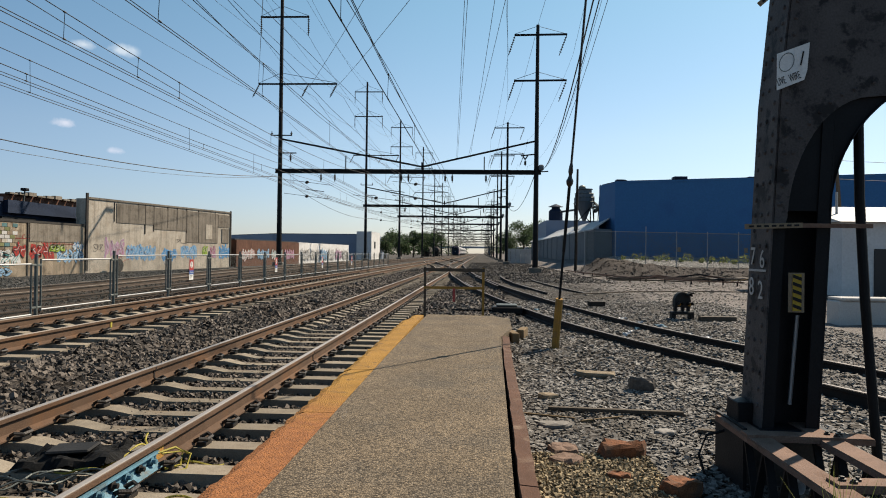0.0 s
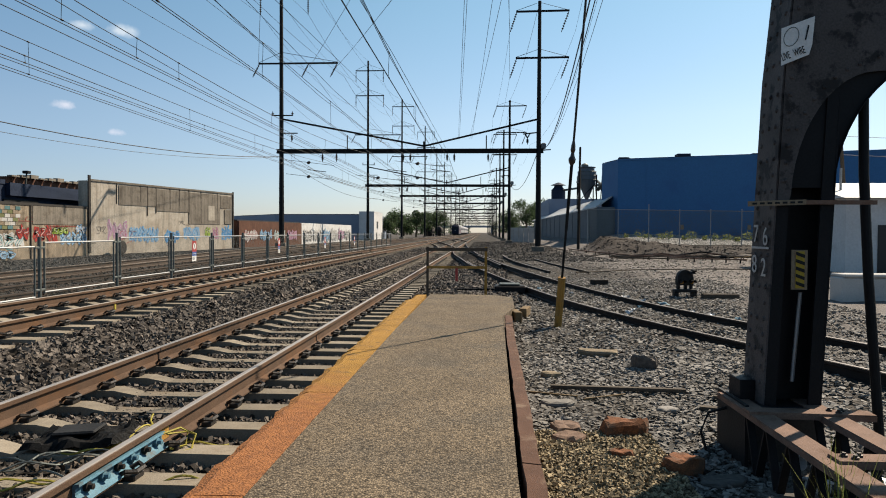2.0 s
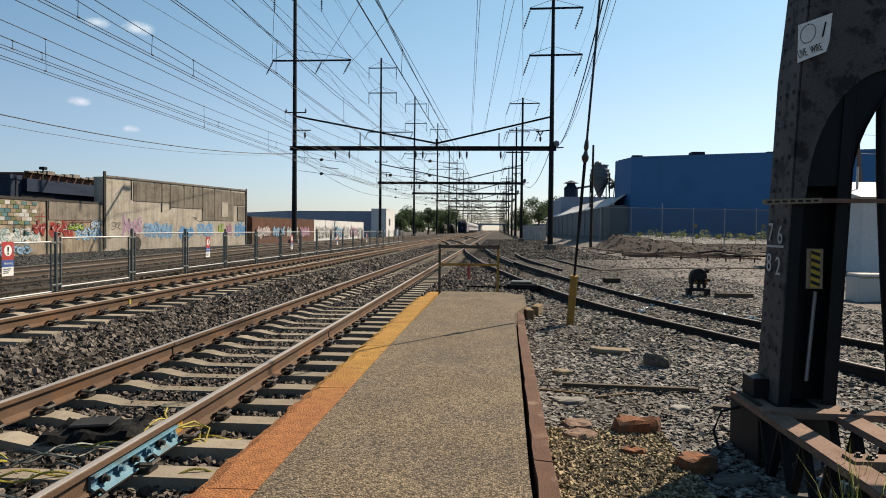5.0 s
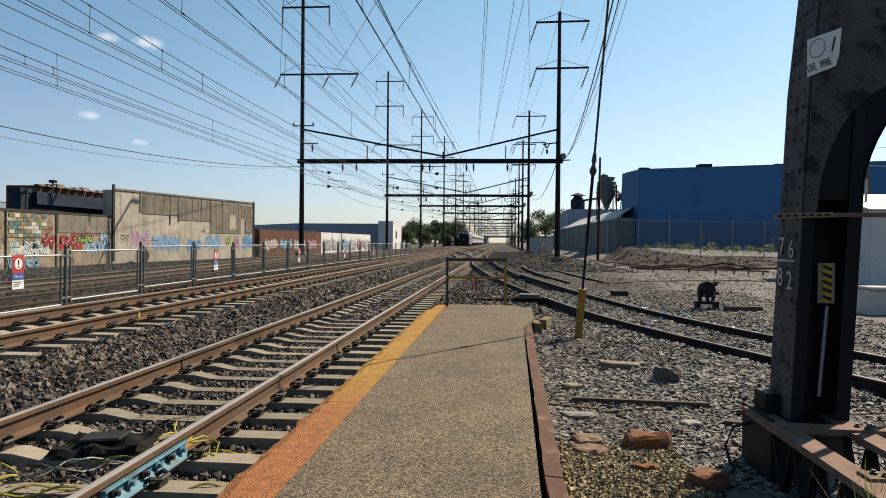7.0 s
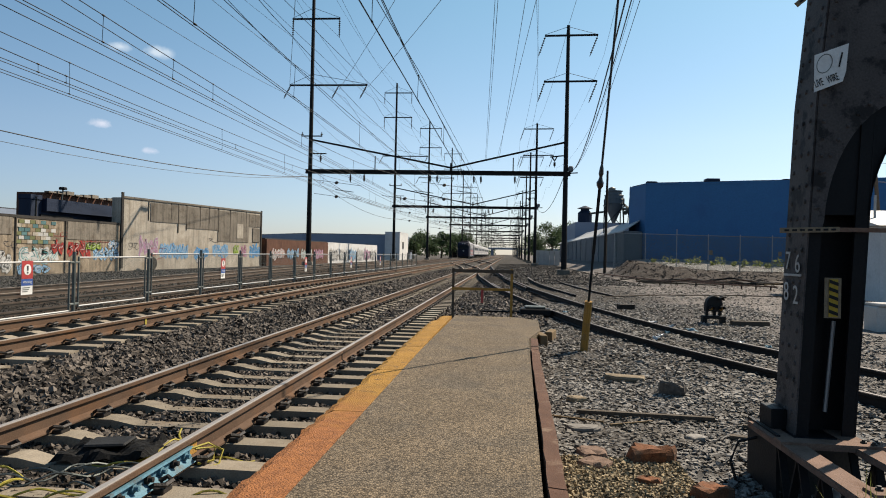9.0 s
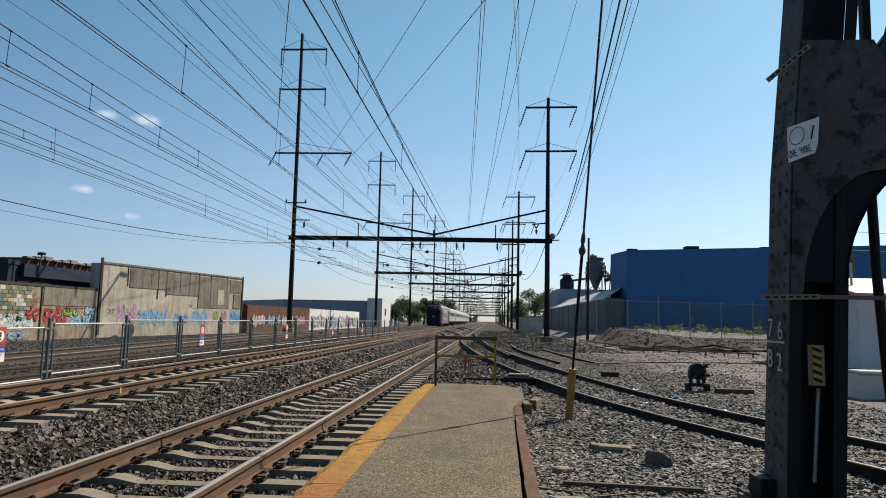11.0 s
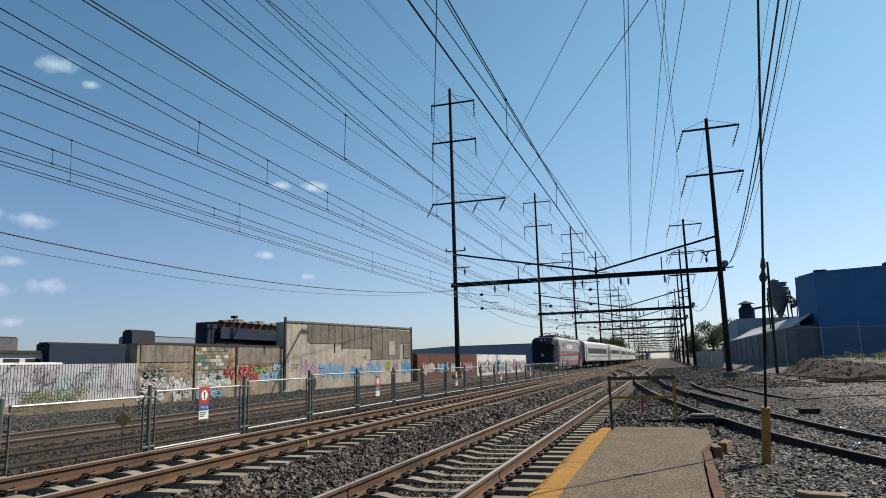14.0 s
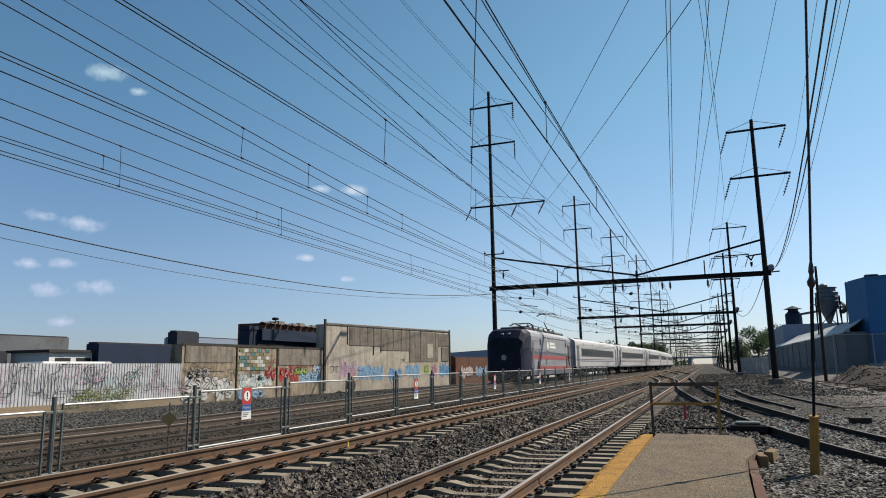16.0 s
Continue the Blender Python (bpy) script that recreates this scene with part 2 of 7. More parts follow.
BALLAST = mat("ballast_stone", (0.112, 0.094, 0.079), 0.72, spread=0.85, scale=1.2, fine=30, per="island", stain=(0.12, 0.085, 0.055), stain_at=(0.5, 0.8), stain_scale=0.7)
SHALE = mat("shale_chips", (0.245, 0.23, 0.21), 0.8, spread=0.48, scale=1.5, fine=30, per="island", stain=(0.16, 0.135, 0.105), stain_at=(0.48, 0.75), stain_scale=0.8)
SANDY = mat("sandy_pebbles", (0.33, 0.26, 0.16), 0.85, spread=0.6, scale=2, fine=40, per="island")
CONC_TIE = mat("tie_concrete", (0.31, 0.265, 0.205), 0.9, spread=0.4, scale=5, fine=90, per="object", stain=(0.22, 0.165, 0.11), stain_at=(0.5, 0.75), stain_scale=4, bump=0.4)
WOOD_TIE = mat("creosoted_wood", (0.05, 0.04, 0.032), 0.85, spread=0.45, scale=6, fine=60, per="object")
RAIL_RUST = mat("rail_rust", (0.135, 0.082, 0.053), 0.85, spread=0.4, scale=3, fine=80, bump=0.35, stain=(0.20, 0.10, 0.05), stain_at=(0.5, 0.72), stain_scale=1.6)
RAIL_DARK = mat("siding_rail_rust", (0.034, 0.026, 0.022), 0.8, spread=0.35, scale=3, fine=80, bump=0.3)
RAIL_HEAD = mat("polished_rail", (0.50, 0.45, 0.40), 0.5, metal=0.4, spread=0.15, scale=2, fine=50, bump=0.05)
HEAD_SIDING = mat("siding_rail_top", (0.20, 0.17, 0.15), 0.55, metal=0.3, spread=0.3, scale=2, fine=50, bump=0.1)
RAIL_BROWN = mat("far_rail_brown", (0.105, 0.074, 0.056), 0.85, spread=0.35, scale=3, fine=80, bump=0.3)
BALLAST_RUSTY = mat("ballast_rust_dusted", (0.078, 0.056, 0.043), 0.9, spread=0.7, scale=1.2, fine=30, per="island")
GRAVEL_GREY = mat("grey_gravel", (0.085, 0.080, 0.073), 0.88, spread=0.6, scale=1.2, fine=30, per="island")
SLATE = mat("slate_painted_wall", (0.042, 0.049, 0.068), 0.8, spread=0.3, scale=0.7, fine=12, stain=(0.045, 0.045, 0.055), stain_at=(0.5, 0.7), stain_scale=0.8)
GREY_DIRTY = mat("grey_dirty_wall", (0.16, 0.175, 0.19), 0.85, spread=0.25, scale=0.7, fine=12, stain=(0.12, 0.085, 0.06), stain_at=(0.52, 0.7), stain_scale=0.5)
WEED_PAINT = mat("faded_olive_paint", (0.20, 0.21, 0.10), 0.85, spread=0.3, scale=3, per="object")
TEAL = mat("faded_teal_paint", (0.10, 0.21, 0.22), 0.85, spread=0.3, scale=3, per="object")
STUCCO_BROWN = mat("wall_brown_stucco", (0.42, 0.34, 0.25), 0.92, streak=0.55, spread=0.35, scale=0.8, fine=14, bump=0.4, stain=(0.15, 0.105, 0.07), stain_at=(0.48, 0.7), stain_scale=1.1)
HEAD_DULL = mat("dull_rail_top", (0.50, 0.42, 0.34), 0.6, metal=0.3, spread=0.2, scale=2, fine=50, bump=0.1)
CLIP = mat("clip_black", (0.03, 0.024, 0.02), 0.6, metal=0.3, spread=0.4, fine=90)
CURB_RUST = mat("curb_rust_brown", (0.135, 0.068, 0.044), 0.88, spread=0.35, scale=4, fine=120, bump=0.6, stain=(0.34, 0.24, 0.17), stain_at=(0.55, 0.8), stain_scale=5)
YELLOW_OLD = mat("yellow_weathered", (0.50, 0.27, 0.065), 0.85, spread=0.3, scale=3, fine=70, bump=0.4, stain=(0.30, 0.19, 0.09), stain_at=(0.5, 0.72), stain_scale=6)
STEEL_DARK = mat("structure_steel", (0.012, 0.013, 0.015), 0.6, metal=0.2, spread=0.35, scale=4, fine=60, bump=0.2)
COLUMN = mat("column_old_paint", (0.105, 0.092, 0.088), 0.7, spread=0.4, scale=5, fine=70, bump=0.3, stain=(0.03, 0.028, 0.028), stain_at=(0.52, 0.60), stain_scale=6)
FRAME_RUST = mat("base_frame_rust", (0.25, 0.155, 0.115), 0.85, spread=0.35, scale=6, fine=90, bump=0.4, stain=(0.17, 0.085, 0.05), stain_at=(0.5, 0.7), stain_scale=5)
GALV = mat("galvanised", (0.42, 0.43, 0.43), 0.55, metal=0.4, spread=0.2, scale=8, fine=90, bump=0.1)
GALV_DULL = mat("galvanised_dull", (0.15, 0.17, 0.16), 0.55, metal=0.5, spread=0.25, scale=8, fine=90, bump=0.1)
INSUL = mat("insulator_brown", (0.03, 0.022, 0.02), 0.3, spread=0.2)
WIRE = mat("wire_dark", (0.03, 0.032, 0.033), 0.6, metal=0.3, spread=0.3, bump=0)
WIRE_GREY = mat("wire_weathered", (0.09, 0.1, 0.1), 0.6, metal=0.3, spread=0.3, bump=0)
WHITE_SIGN = mat("sign_white", (0.95, 0.95, 0.92), 0.6, spread=0.15, scale=10)
SIGN_RED = mat("sign_red", (0.52, 0.05, 0.045), 0.5, spread=0.15, scale=10)
SIGN_BLUE = mat("sign_blue", (0.04, 0.12, 0.42), 0.5, spread=0.15, scale=10)
BLACK = mat("black_paint", (0.02, 0.02, 0.02), 0.6, spread=0.3)
CHALK = mat("chalk_white", (0.60, 0.60, 0.58), 0.8, spread=0.25, fine=120)
YELLOW = mat("sign_yellow", (0.55, 0.38, 0.05), 0.6, spread=0.2)
JOINT_BLUE = mat("joint_bar_blue", (0.12, 0.275, 0.36), 0.6, spread=0.35, scale=8, fine=90, stain=(0.13, 0.12, 0.10), stain_at=(0.52, 0.72), stain_scale=9)
CABLE_YEL = mat("cable_yellow", (0.50, 0.42, 0.08), 0.6, spread=0.3)
RUBBER = mat("rubber_mat", (0.025, 0.026, 0.027), 0.8, spread=0.4, fine=50)
BRICK = mat("brick_orange", (0.26, 0.105, 0.05), 0.92, spread=0.6, scale=16, fine=110, bump=0.6, bump_dist=0.008, stain=(0.15, 0.09, 0.06), stain_at=(0.5, 0.65), stain_scale=9)
SLAB = mat("slab_tan", (0.32, 0.25, 0.17), 0.9, spread=0.3, scale=9, fine=90, bump=0.5)
SLAB_RED = mat("slab_reddish", (0.26, 0.17, 0.125), 0.9, spread=0.3, scale=9, fine=90, bump=0.5)
OLD_WOOD = mat("old_wood", (0.115, 0.092, 0.07), 0.9, spread=0.4, scale=9, fine=70, bump=0.5)
TAN_WOOD = mat("tan_wood", (0.24, 0.165, 0.09), 0.9, spread=0.3, scale=9, fine=70, bump=0.4)
STUCCO = mat("wall_stucco", (0.60, 0.54, 0.45), 0.92, streak=0.34, spread=0.3, scale=0.7, fine=14, bump=0.4, stain=(0.44, 0.37, 0.29), stain_at=(0.5, 0.72), stain_scale=0.9)
STUCCO_GREY = mat("wall_grey_render", (0.29, 0.255, 0.21), 0.92, streak=0.45, spread=0.3, scale=0.9, fine=14, bump=0.4, stain=(0.16, 0.13, 0.10), stain_at=(0.52, 0.72), stain_scale=1.4)
STREAK = mat("black_streak", (0.06, 0.05, 0.042), 0.9, spread=0.4, scale=2)
NAVY_WALL = mat("navy_panel", (0.018, 0.033, 0.068), 0.7, spread=0.2, scale=0.6, fine=10)
BLUE_HALL = mat("blue_sheet_metal", (0.050, 0.215, 0.46), 0.6, spread=0.12, scale=0.25, fine=6, bump=0.1, stain=(0.045, 0.16, 0.37), stain_at=(0.5, 0.75), stain_scale=0.25)
GREY_SHEET = mat("grey_sheet_wall", (0.19, 0.215, 0.235), 0.7, spread=0.2, scale=0.5, fine=8)
PALE_ROOF = mat("pale_roof", (0.70, 0.70, 0.68), 0.6, spread=0.2, scale=0.5, fine=8)
GREY_BLUE = mat("grey_blue_sheet", (0.30, 0.36, 0.46), 0.6, spread=0.12, scale=0.3, fine=6)
WHITE_WALL = mat("white_painted_wall", (0.80, 0.80, 0.79), 0.7, spread=0.15, scale=0.6, fine=10, stain=(0.52, 0.50, 0.47), stain_at=(0.55, 0.8), stain_scale=0.8)
WHITE_CORR = mat("white_corrugated", (0.58, 0.59, 0.61), 0.55, streak=0.25, spread=0.12, scale=1.2, fine=12, stain=(0.45, 0.40, 0.35), stain_at=(0.56, 0.8), stain_scale=1.0)
BRICK_DARK = mat("brick_brown", (0.16, 0.075, 0.05), 0.92, streak=0.3, spread=0.35, scale=1.5, fine=14)
CONC = mat("concrete_pale", (0.62, 0.61, 0.58), 0.9, spread=0.2, scale=1.2, fine=30)
GLASS_DARK = mat("dark_glass", (0.008, 0.009, 0.012), 0.5, spread=0.2, bump=0)
SOOT = mat("soot_wall", (0.06, 0.055, 0.05), 0.9, spread=0.3)
LOCO_NAVY = mat("loco_navy", (0.013, 0.018, 0.042), 0.62, spread=0.15, scale=1, fine=20, bump=0.05)
LOCO_SILVER = mat("loco_silver", (0.36, 0.36, 0.38), 0.5, metal=0.1, spread=0.12, scale=1, fine=20, bump=0.05)
LOCO_GREY = mat("loco_grey_stripe", (0.14, 0.15, 0.18), 0.5, spread=0.12)
LOCO_RED = mat("loco_red_stripe", (0.40, 0.09, 0.085), 0.5, spread=0.12)
ROOF_DARK = mat("train_roof", (0.05, 0.05, 0.055), 0.7, spread=0.25)
STEEL_CAR = mat("stainless_car", (0.62, 0.61, 0.60), 0.5, metal=0.2, spread=0.12, scale=1, fine=20, bump=0.05)
UNDER = mat("underframe_dirt", (0.03, 0.027, 0.025), 0.85, spread=0.3)
BARK = mat("bark", (0.09, 0.065, 0.045), 0.9, spread=0.3)
LEAF = mat("leaves", (0.075, 0.118, 0.055), 0.7, spread=0.6, scale=0.5, fine=5, per="island", bump=0)
WEED = mat("weeds", (0.30, 0.34, 0.10), 0.8, spread=0.5, scale=1, fine=9, per="island", bump=0)
DIRT = mat("bank_soil", (0.125, 0.108, 0.093), 0.95, spread=0.5, scale=0.8, fine=7, bump=0.8, bump_dist=0.05)
PLASTIC = mat("litter_plastic", (0.6, 0.62, 0.63), 0.4, spread=0.15)


def translucent(m, share):
    """Let part of the light pass through leaves."""
    n, l = m.node_tree.nodes, m.node_tree.links
    bs, out = n["Principled BSDF"], n["Material Output"]
    tr, mx = n.new("ShaderNodeBsdfTranslucent"), n.new("ShaderNodeMixShader")
    l.new(bs.inputs["Base Color"].links[0].from_socket, tr.inputs["Color"])
    mx.inputs[0].default_value = share
    l.new(bs.outputs[0], mx.inputs[1])
    l.new(tr.outputs[0], mx.inputs[2])
    l.new(mx.outputs[0], out.inputs["Surface"])


translucent(LEAF, 0.4)
translucent(WEED, 0.5)
PAINTS = [mat("spray_" + n, c, 0.6, spread=0.25, scale=1.5, fine=12, bump=0.05) for n, c in (
    ("blue", (0.07, 0.31, 0.62)), ("pale_blue", (0.26, 0.47, 0.68)), ("red", (0.42, 0.05, 0.04)), ("white", (0.62, 0.62, 0.6)), ("green", (0.35, 0.5, 0.08)),
    ("teal", (0.1, 0.34, 0.36)), ("pink", (0.5, 0.3, 0.42)), ("black", (0.07, 0.07, 0.075)), ("violet", (0.12, 0.13, 0.42)))]


def ground_material():
    """Ballast, soil and gravel by place on the ground sheet."""
    m = bpy.data.materials.new("ground_mixed")
    m.use_nodes = True
    n, l = m.node_tree.nodes, m.node_tree.links
    bs = n["Principled BSDF"]
    bs.inputs["Roughness"].default_value = 0.93
    bs.inputs["Specular IOR Level"].default_value = 0.15
    geo = n.new("ShaderNodeNewGeometry")
    pos = geo.outputs["Position"]

    def noise_at(scale, detail=6):
        t = n.new("ShaderNodeTexNoise")
        t.inputs["Scale"].default_value, t.inputs["Detail"].default_value = scale, detail
        l.new(pos, t.inputs["Vector"])
        return t.outputs["Fac"]

    def ramp(f, lo, hi, c0, c1):
        r = n.new("ShaderNodeValToRGB")
        r.color_ramp.elements[0].position, r.color_ramp.elements[1].position = lo, hi
        r.color_ramp.elements[0].color, r.color_ramp.elements[1].color = (*c0, 1), (*c1, 1)
        l.new(f, r.inputs[0])
        return r.outputs[0]

    def mix(f, a, b):
        x = n.new("ShaderNodeMixRGB")
        l.new(f, x.inputs[0])
        l.new(a, x.inputs[1])
        l.new(b, x.inputs[2])
        return x.outputs[0]

    vor = n.new("ShaderNodeTexVoronoi")
    vor.inputs["Scale"].default_value = 16
    l.new(pos, vor.inputs["Vector"])
    sepc = n.new("ShaderNodeSeparateColor")
    l.new(vor.outputs["Color"], sepc.inputs[0])
    chips = ramp(sepc.outputs[0], 0.0, 1.0, (0.012, 0.0105, 0.009), (0.070, 0.061, 0.052))
    soil = ramp(noise_at(1.1), 0.3, 0.75, (0.095, 0.085, 0.079), (0.205, 0.184, 0.170))
    grit = ramp(noise_at(40, 3), 0.35, 0.7, (0.075, 0.066, 0.061), (0.225, 0.200, 0.182))
    sep2 = n.new("ShaderNodeSeparateXYZ")
    l.new(pos, sep2.inputs[0])
    wob = n.new("ShaderNodeMath")
    wob.operation = "MULTIPLY_ADD"
    wob.inputs[1].default_value = 3.0
    l.new(noise_at(0.35), wob.inputs[0])
    l.new(sep2.outputs["X"], wob.inputs[2])
    right = n.new("ShaderNodeMapRange")
    right.inputs["From Min"].default_value, right.inputs["From Max"].default_value = 6.2, 8.2
    l.new(wob.outputs[0], right.inputs["Value"])
    left = n.new("ShaderNodeMapRange")
    left.inputs["From Min"].default_value, left.inputs["From Max"].default_value = -15.0, -17.5
    l.new(wob.outputs[0], left.inputs["Value"])
    dirt = mix(noise_at(0.5), soil, grit)
    greyd = ramp(noise_at(2.0), 0.3, 0.75, (0.04, 0.036, 0.032), (0.105, 0.094, 0.082))
    col = mix(right.outputs[0], chips, dirt)
    # bank soil: dark earth, with the shade of its near face put into the colour
    shaded_earth = ramp(noise_at(2.5), 0.3, 0.75, (0.020, 0.016, 0.014), (0.058, 0.047, 0.040))
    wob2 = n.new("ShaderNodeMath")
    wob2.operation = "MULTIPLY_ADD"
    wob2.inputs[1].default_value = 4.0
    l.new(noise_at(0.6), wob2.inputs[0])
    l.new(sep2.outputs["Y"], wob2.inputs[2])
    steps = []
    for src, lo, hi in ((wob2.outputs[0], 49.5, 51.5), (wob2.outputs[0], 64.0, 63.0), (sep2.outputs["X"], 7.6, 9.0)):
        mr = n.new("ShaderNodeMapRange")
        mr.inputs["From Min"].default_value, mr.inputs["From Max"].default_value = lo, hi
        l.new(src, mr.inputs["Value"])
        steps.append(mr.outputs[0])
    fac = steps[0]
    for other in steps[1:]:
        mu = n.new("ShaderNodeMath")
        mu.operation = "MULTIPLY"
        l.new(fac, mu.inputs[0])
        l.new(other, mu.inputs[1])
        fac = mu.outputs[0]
    col = mix(fac, col, shaded_earth)
    col = mix(left.outputs[0], col, greyd)
    l.new(col, bs.inputs["Base Color"])
    bp = n.new("ShaderNodeBump")
    bp.inputs["Strength"].default_value, bp.inputs["Distance"].default_value = 0.9, 0.05
    l.new(vor.outputs["Distance"], bp.inputs["Height"])
    l.new(bp.outputs[0], bs.inputs["Normal"])
    return m


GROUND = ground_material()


# ---- ground ----
def smooth(a, b, x):
    t = np.clip((x - a) / (b - a), 0, 1)
    return t * t * (3 - 2 * t)


CROSS_X = (-60, -34, -27.5, -20, -17, -15.6, -11.9, -11.2, -9.6, -8.4, -8.0, -5.5, -5.25, -4.75, -4.35, -1.6, 0.3, 2.0, 6.0, 9.0, 14.0, 60.0)
CROSS_Z = (-0.50, -0.48, -0.40, -0.20, -0.10, -0.08, -0.08, -0.09, -0.08, -0.06, -0.06, -0.06, -0.02, -0.20, -0.285, -0.285, -0.27, -0.29, -0.29, -0.26, -0.22, -0.10)


def ground_z(x, y):
    """Height of the bare ground."""
    x, y = np.asarray(x, float), np.asarray(y, float)
    z = np.interp(x, CROSS_X, CROSS_Z)
    # the far tracks rise a little on their way ahead
    z = z + 0.19 * smooth(14, 44, y) * smooth(-27, -15, x) * (1 - smooth(-9.2, -8.2, x))
    # low gravel under the near end of the fence
    z = z - 0.17 * (1 - smooth(8, 18, y)) * smooth(-9.9, -9.3, x) * (1 - smooth(-8.7, -8.2, x))
    # gravel packed up round the siding
    z = z + 0.085 * smooth(6.6, 8.6, y) * smooth(1.4, 2.3, x) * (1 - smooth(7.0, 8.5, x))
    # soil bank before the chain-link fence on the right, and the level behind it rising to the warehouse
    crest = 0.45 * (1 - smooth(10.5, 18.5, x)) * (1 - smooth(57, 61, y))
    z = z + smooth(48, 54.5, y) * smooth(7.5, 10.0, x) * (0.50 + crest)
    z = z + 0.90 * smooth(60, 77, y) * smooth(11, 15, x)
    heap = np.exp(-((x - 9.9) / 1.9) ** 2 - ((y - 56.5) / 2.6) ** 2)
    return z + 0.45 * heap * (0.75 + 0.25 * np.sin(x * 2.7 + 1.0) * np.cos(y * 1.9))


def build_ground():
    xs = np.unique(np.concatenate([[-3000, -1200, -500, -200, -100], np.arange(-60, -18, 3.0), np.arange(-18, 7, 0.35), np.arange(7, 30, 0.5), np.arange(32, 70, 4.0), [100, 200, 500, 1200, 3000], CROSS_X]))
    ys = np.unique(np.concatenate([[-3000, -1000, -300, -100, -30, -10], np.arange(-4, 25, 0.5), np.arange(25, 46, 1.2), np.arange(46, 60, 0.5), np.arange(60, 70, 1.2), np.arange(70, 140, 5.0), [160, 200, 260, 350, 500, 800, 1500, 3000]]))
    gx, gy = np.meshgrid(xs, ys)
    gz = ground_z(gx, gy)
    rng = np.random.default_rng(4)
    near = (np.abs(gx) < 60) & (gy < 140) & (gy > -5)
    gz = gz + near * rng.normal(0, 0.012, gx.shape)
    banked = (gx > 7.5) & (gx < 40) & (gy > 46) & (gy < 60)
    gz = gz + banked * rng.normal(0, 0.07, gx.shape)
    n = len(xs)
    verts = np.stack([gx.ravel(), gy.ravel(), gz.ravel()], 1).tolist()
    faces = [(j * n + i, j * n + i + 1, (j + 1) * n + i + 1, (j + 1) * n + i) for j in range(len(ys) - 1) for i in range(n - 1)]
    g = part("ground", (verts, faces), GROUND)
    for p in g.data.polygons:
        p.use_smooth = True
    tagged(g, "dark ballast, gravel and brown soil of a railway yard", "ground", kind="structure")


build_ground()

# ---- tracks ----
RAIL_RING = ((-0.07, -0.172), (0.07, -0.172), (0.07, -0.160), (0.012, -0.135), (0.010, -0.045), (0.036, -0.034), (0.036, -0.003), (-0.036, -0.003), (-0.036, -0.034), (-0.010, -0.045), (-0.012, -0.135), (-0.07, -0.160))
HEAD_RING = ((-0.024, -0.012), (0.024, -0.012), (0.024, -0.002), (0.018, 0.0), (-0.018, 0.0), (-0.024, -0.002))


def rail(parent, pts, body, head, label=""):
    r = part("rail", sweep(RAIL_RING, pts), body, parent, label)
    part("running_surface", sweep(HEAD_RING, [(x, y, z + 0.004) for x, y, z in pts]), head, r, "worn bright rail top")
    return r


def concrete_tie_mesh():
    """A concrete tie with raised rail seats and a dipped middle, 2.6 m long."""
    prof = [(-1.30, -0.19), (-0.52, -0.19), (-0.30, -0.235), (0.30, -0.235), (0.52, -0.19), (1.30, -0.19)]
    bm = bmesh.new()
    rows = []
    for x, z in prof:
        h = 0.105 if abs(x) > 0.4 else 0.09
        rows.append([bm.verts.new(p) for p in ((x, -0.135, z - 0.2), (x, -h, z), (x, h, z), (x, 0.135, z - 0.2))])
    for a, b in zip(rows, rows[1:]):
        for k in range(4):
            bm.faces.new((a[k], b[k], b[(k + 1) % 4], a[(k + 1) % 4]))
    bm.faces.new(rows[0])
    bm.faces.new(rows[-1][::-1])
    bmesh.ops.recalc_face_normals(bm, faces=bm.faces)
    me = bpy.data.meshes.new("tie")
    bm.to_mesh(me)
    bm.free()
    me.materials.append(CONC_TIE)
    return me


def wood_tie_mesh():
    bm = box_mesh(-1.3, 1.3, -0.115, 0.115, -0.36, -0.18, bevel=0.012)
    bmesh.ops.recalc_face_normals(bm, faces=bm.faces)
    me = bpy.data.meshes.new("tie")
    bm.to_mesh(me)
    bm.free()
    me.materials.append(WOOD_TIE)
    return me


def clip_mesh():
    """A rail fastening on both sides of one rail: shoulders, insulator and bent spring clips."""
    bm = bmesh.new()
    for s in (-1, 1):
        box(bm, s * 0.105 - 0.04, s * 0.105 + 0.04, -0.065, 0.065, -0.192, -0.15, bevel=0.008)
        tube(bm, [(s * 0.055, -0.07, -0.145), (s * 0.10, -0.085, -0.118), (s * 0.15, -0.05, -0.13), (s * 0.15, 0.05, -0.13), (s * 0.10, 0.085, -0.118), (s * 0.055, 0.05, -0.145)], 0.016, 5)
    bmesh.ops.recalc_face_normals(bm, faces=bm.faces)
    me = bpy.data.meshes.new("rail_clip")
    bm.to_mesh(me)
    bm.free()
    me.materials.append(CLIP)
    return me


TIE, WTIE, CLIPS = concrete_tie_mesh(), wood_tie_mesh(), clip_mesh()
GAUGE = 0.7535          # half the spacing of the rail centres


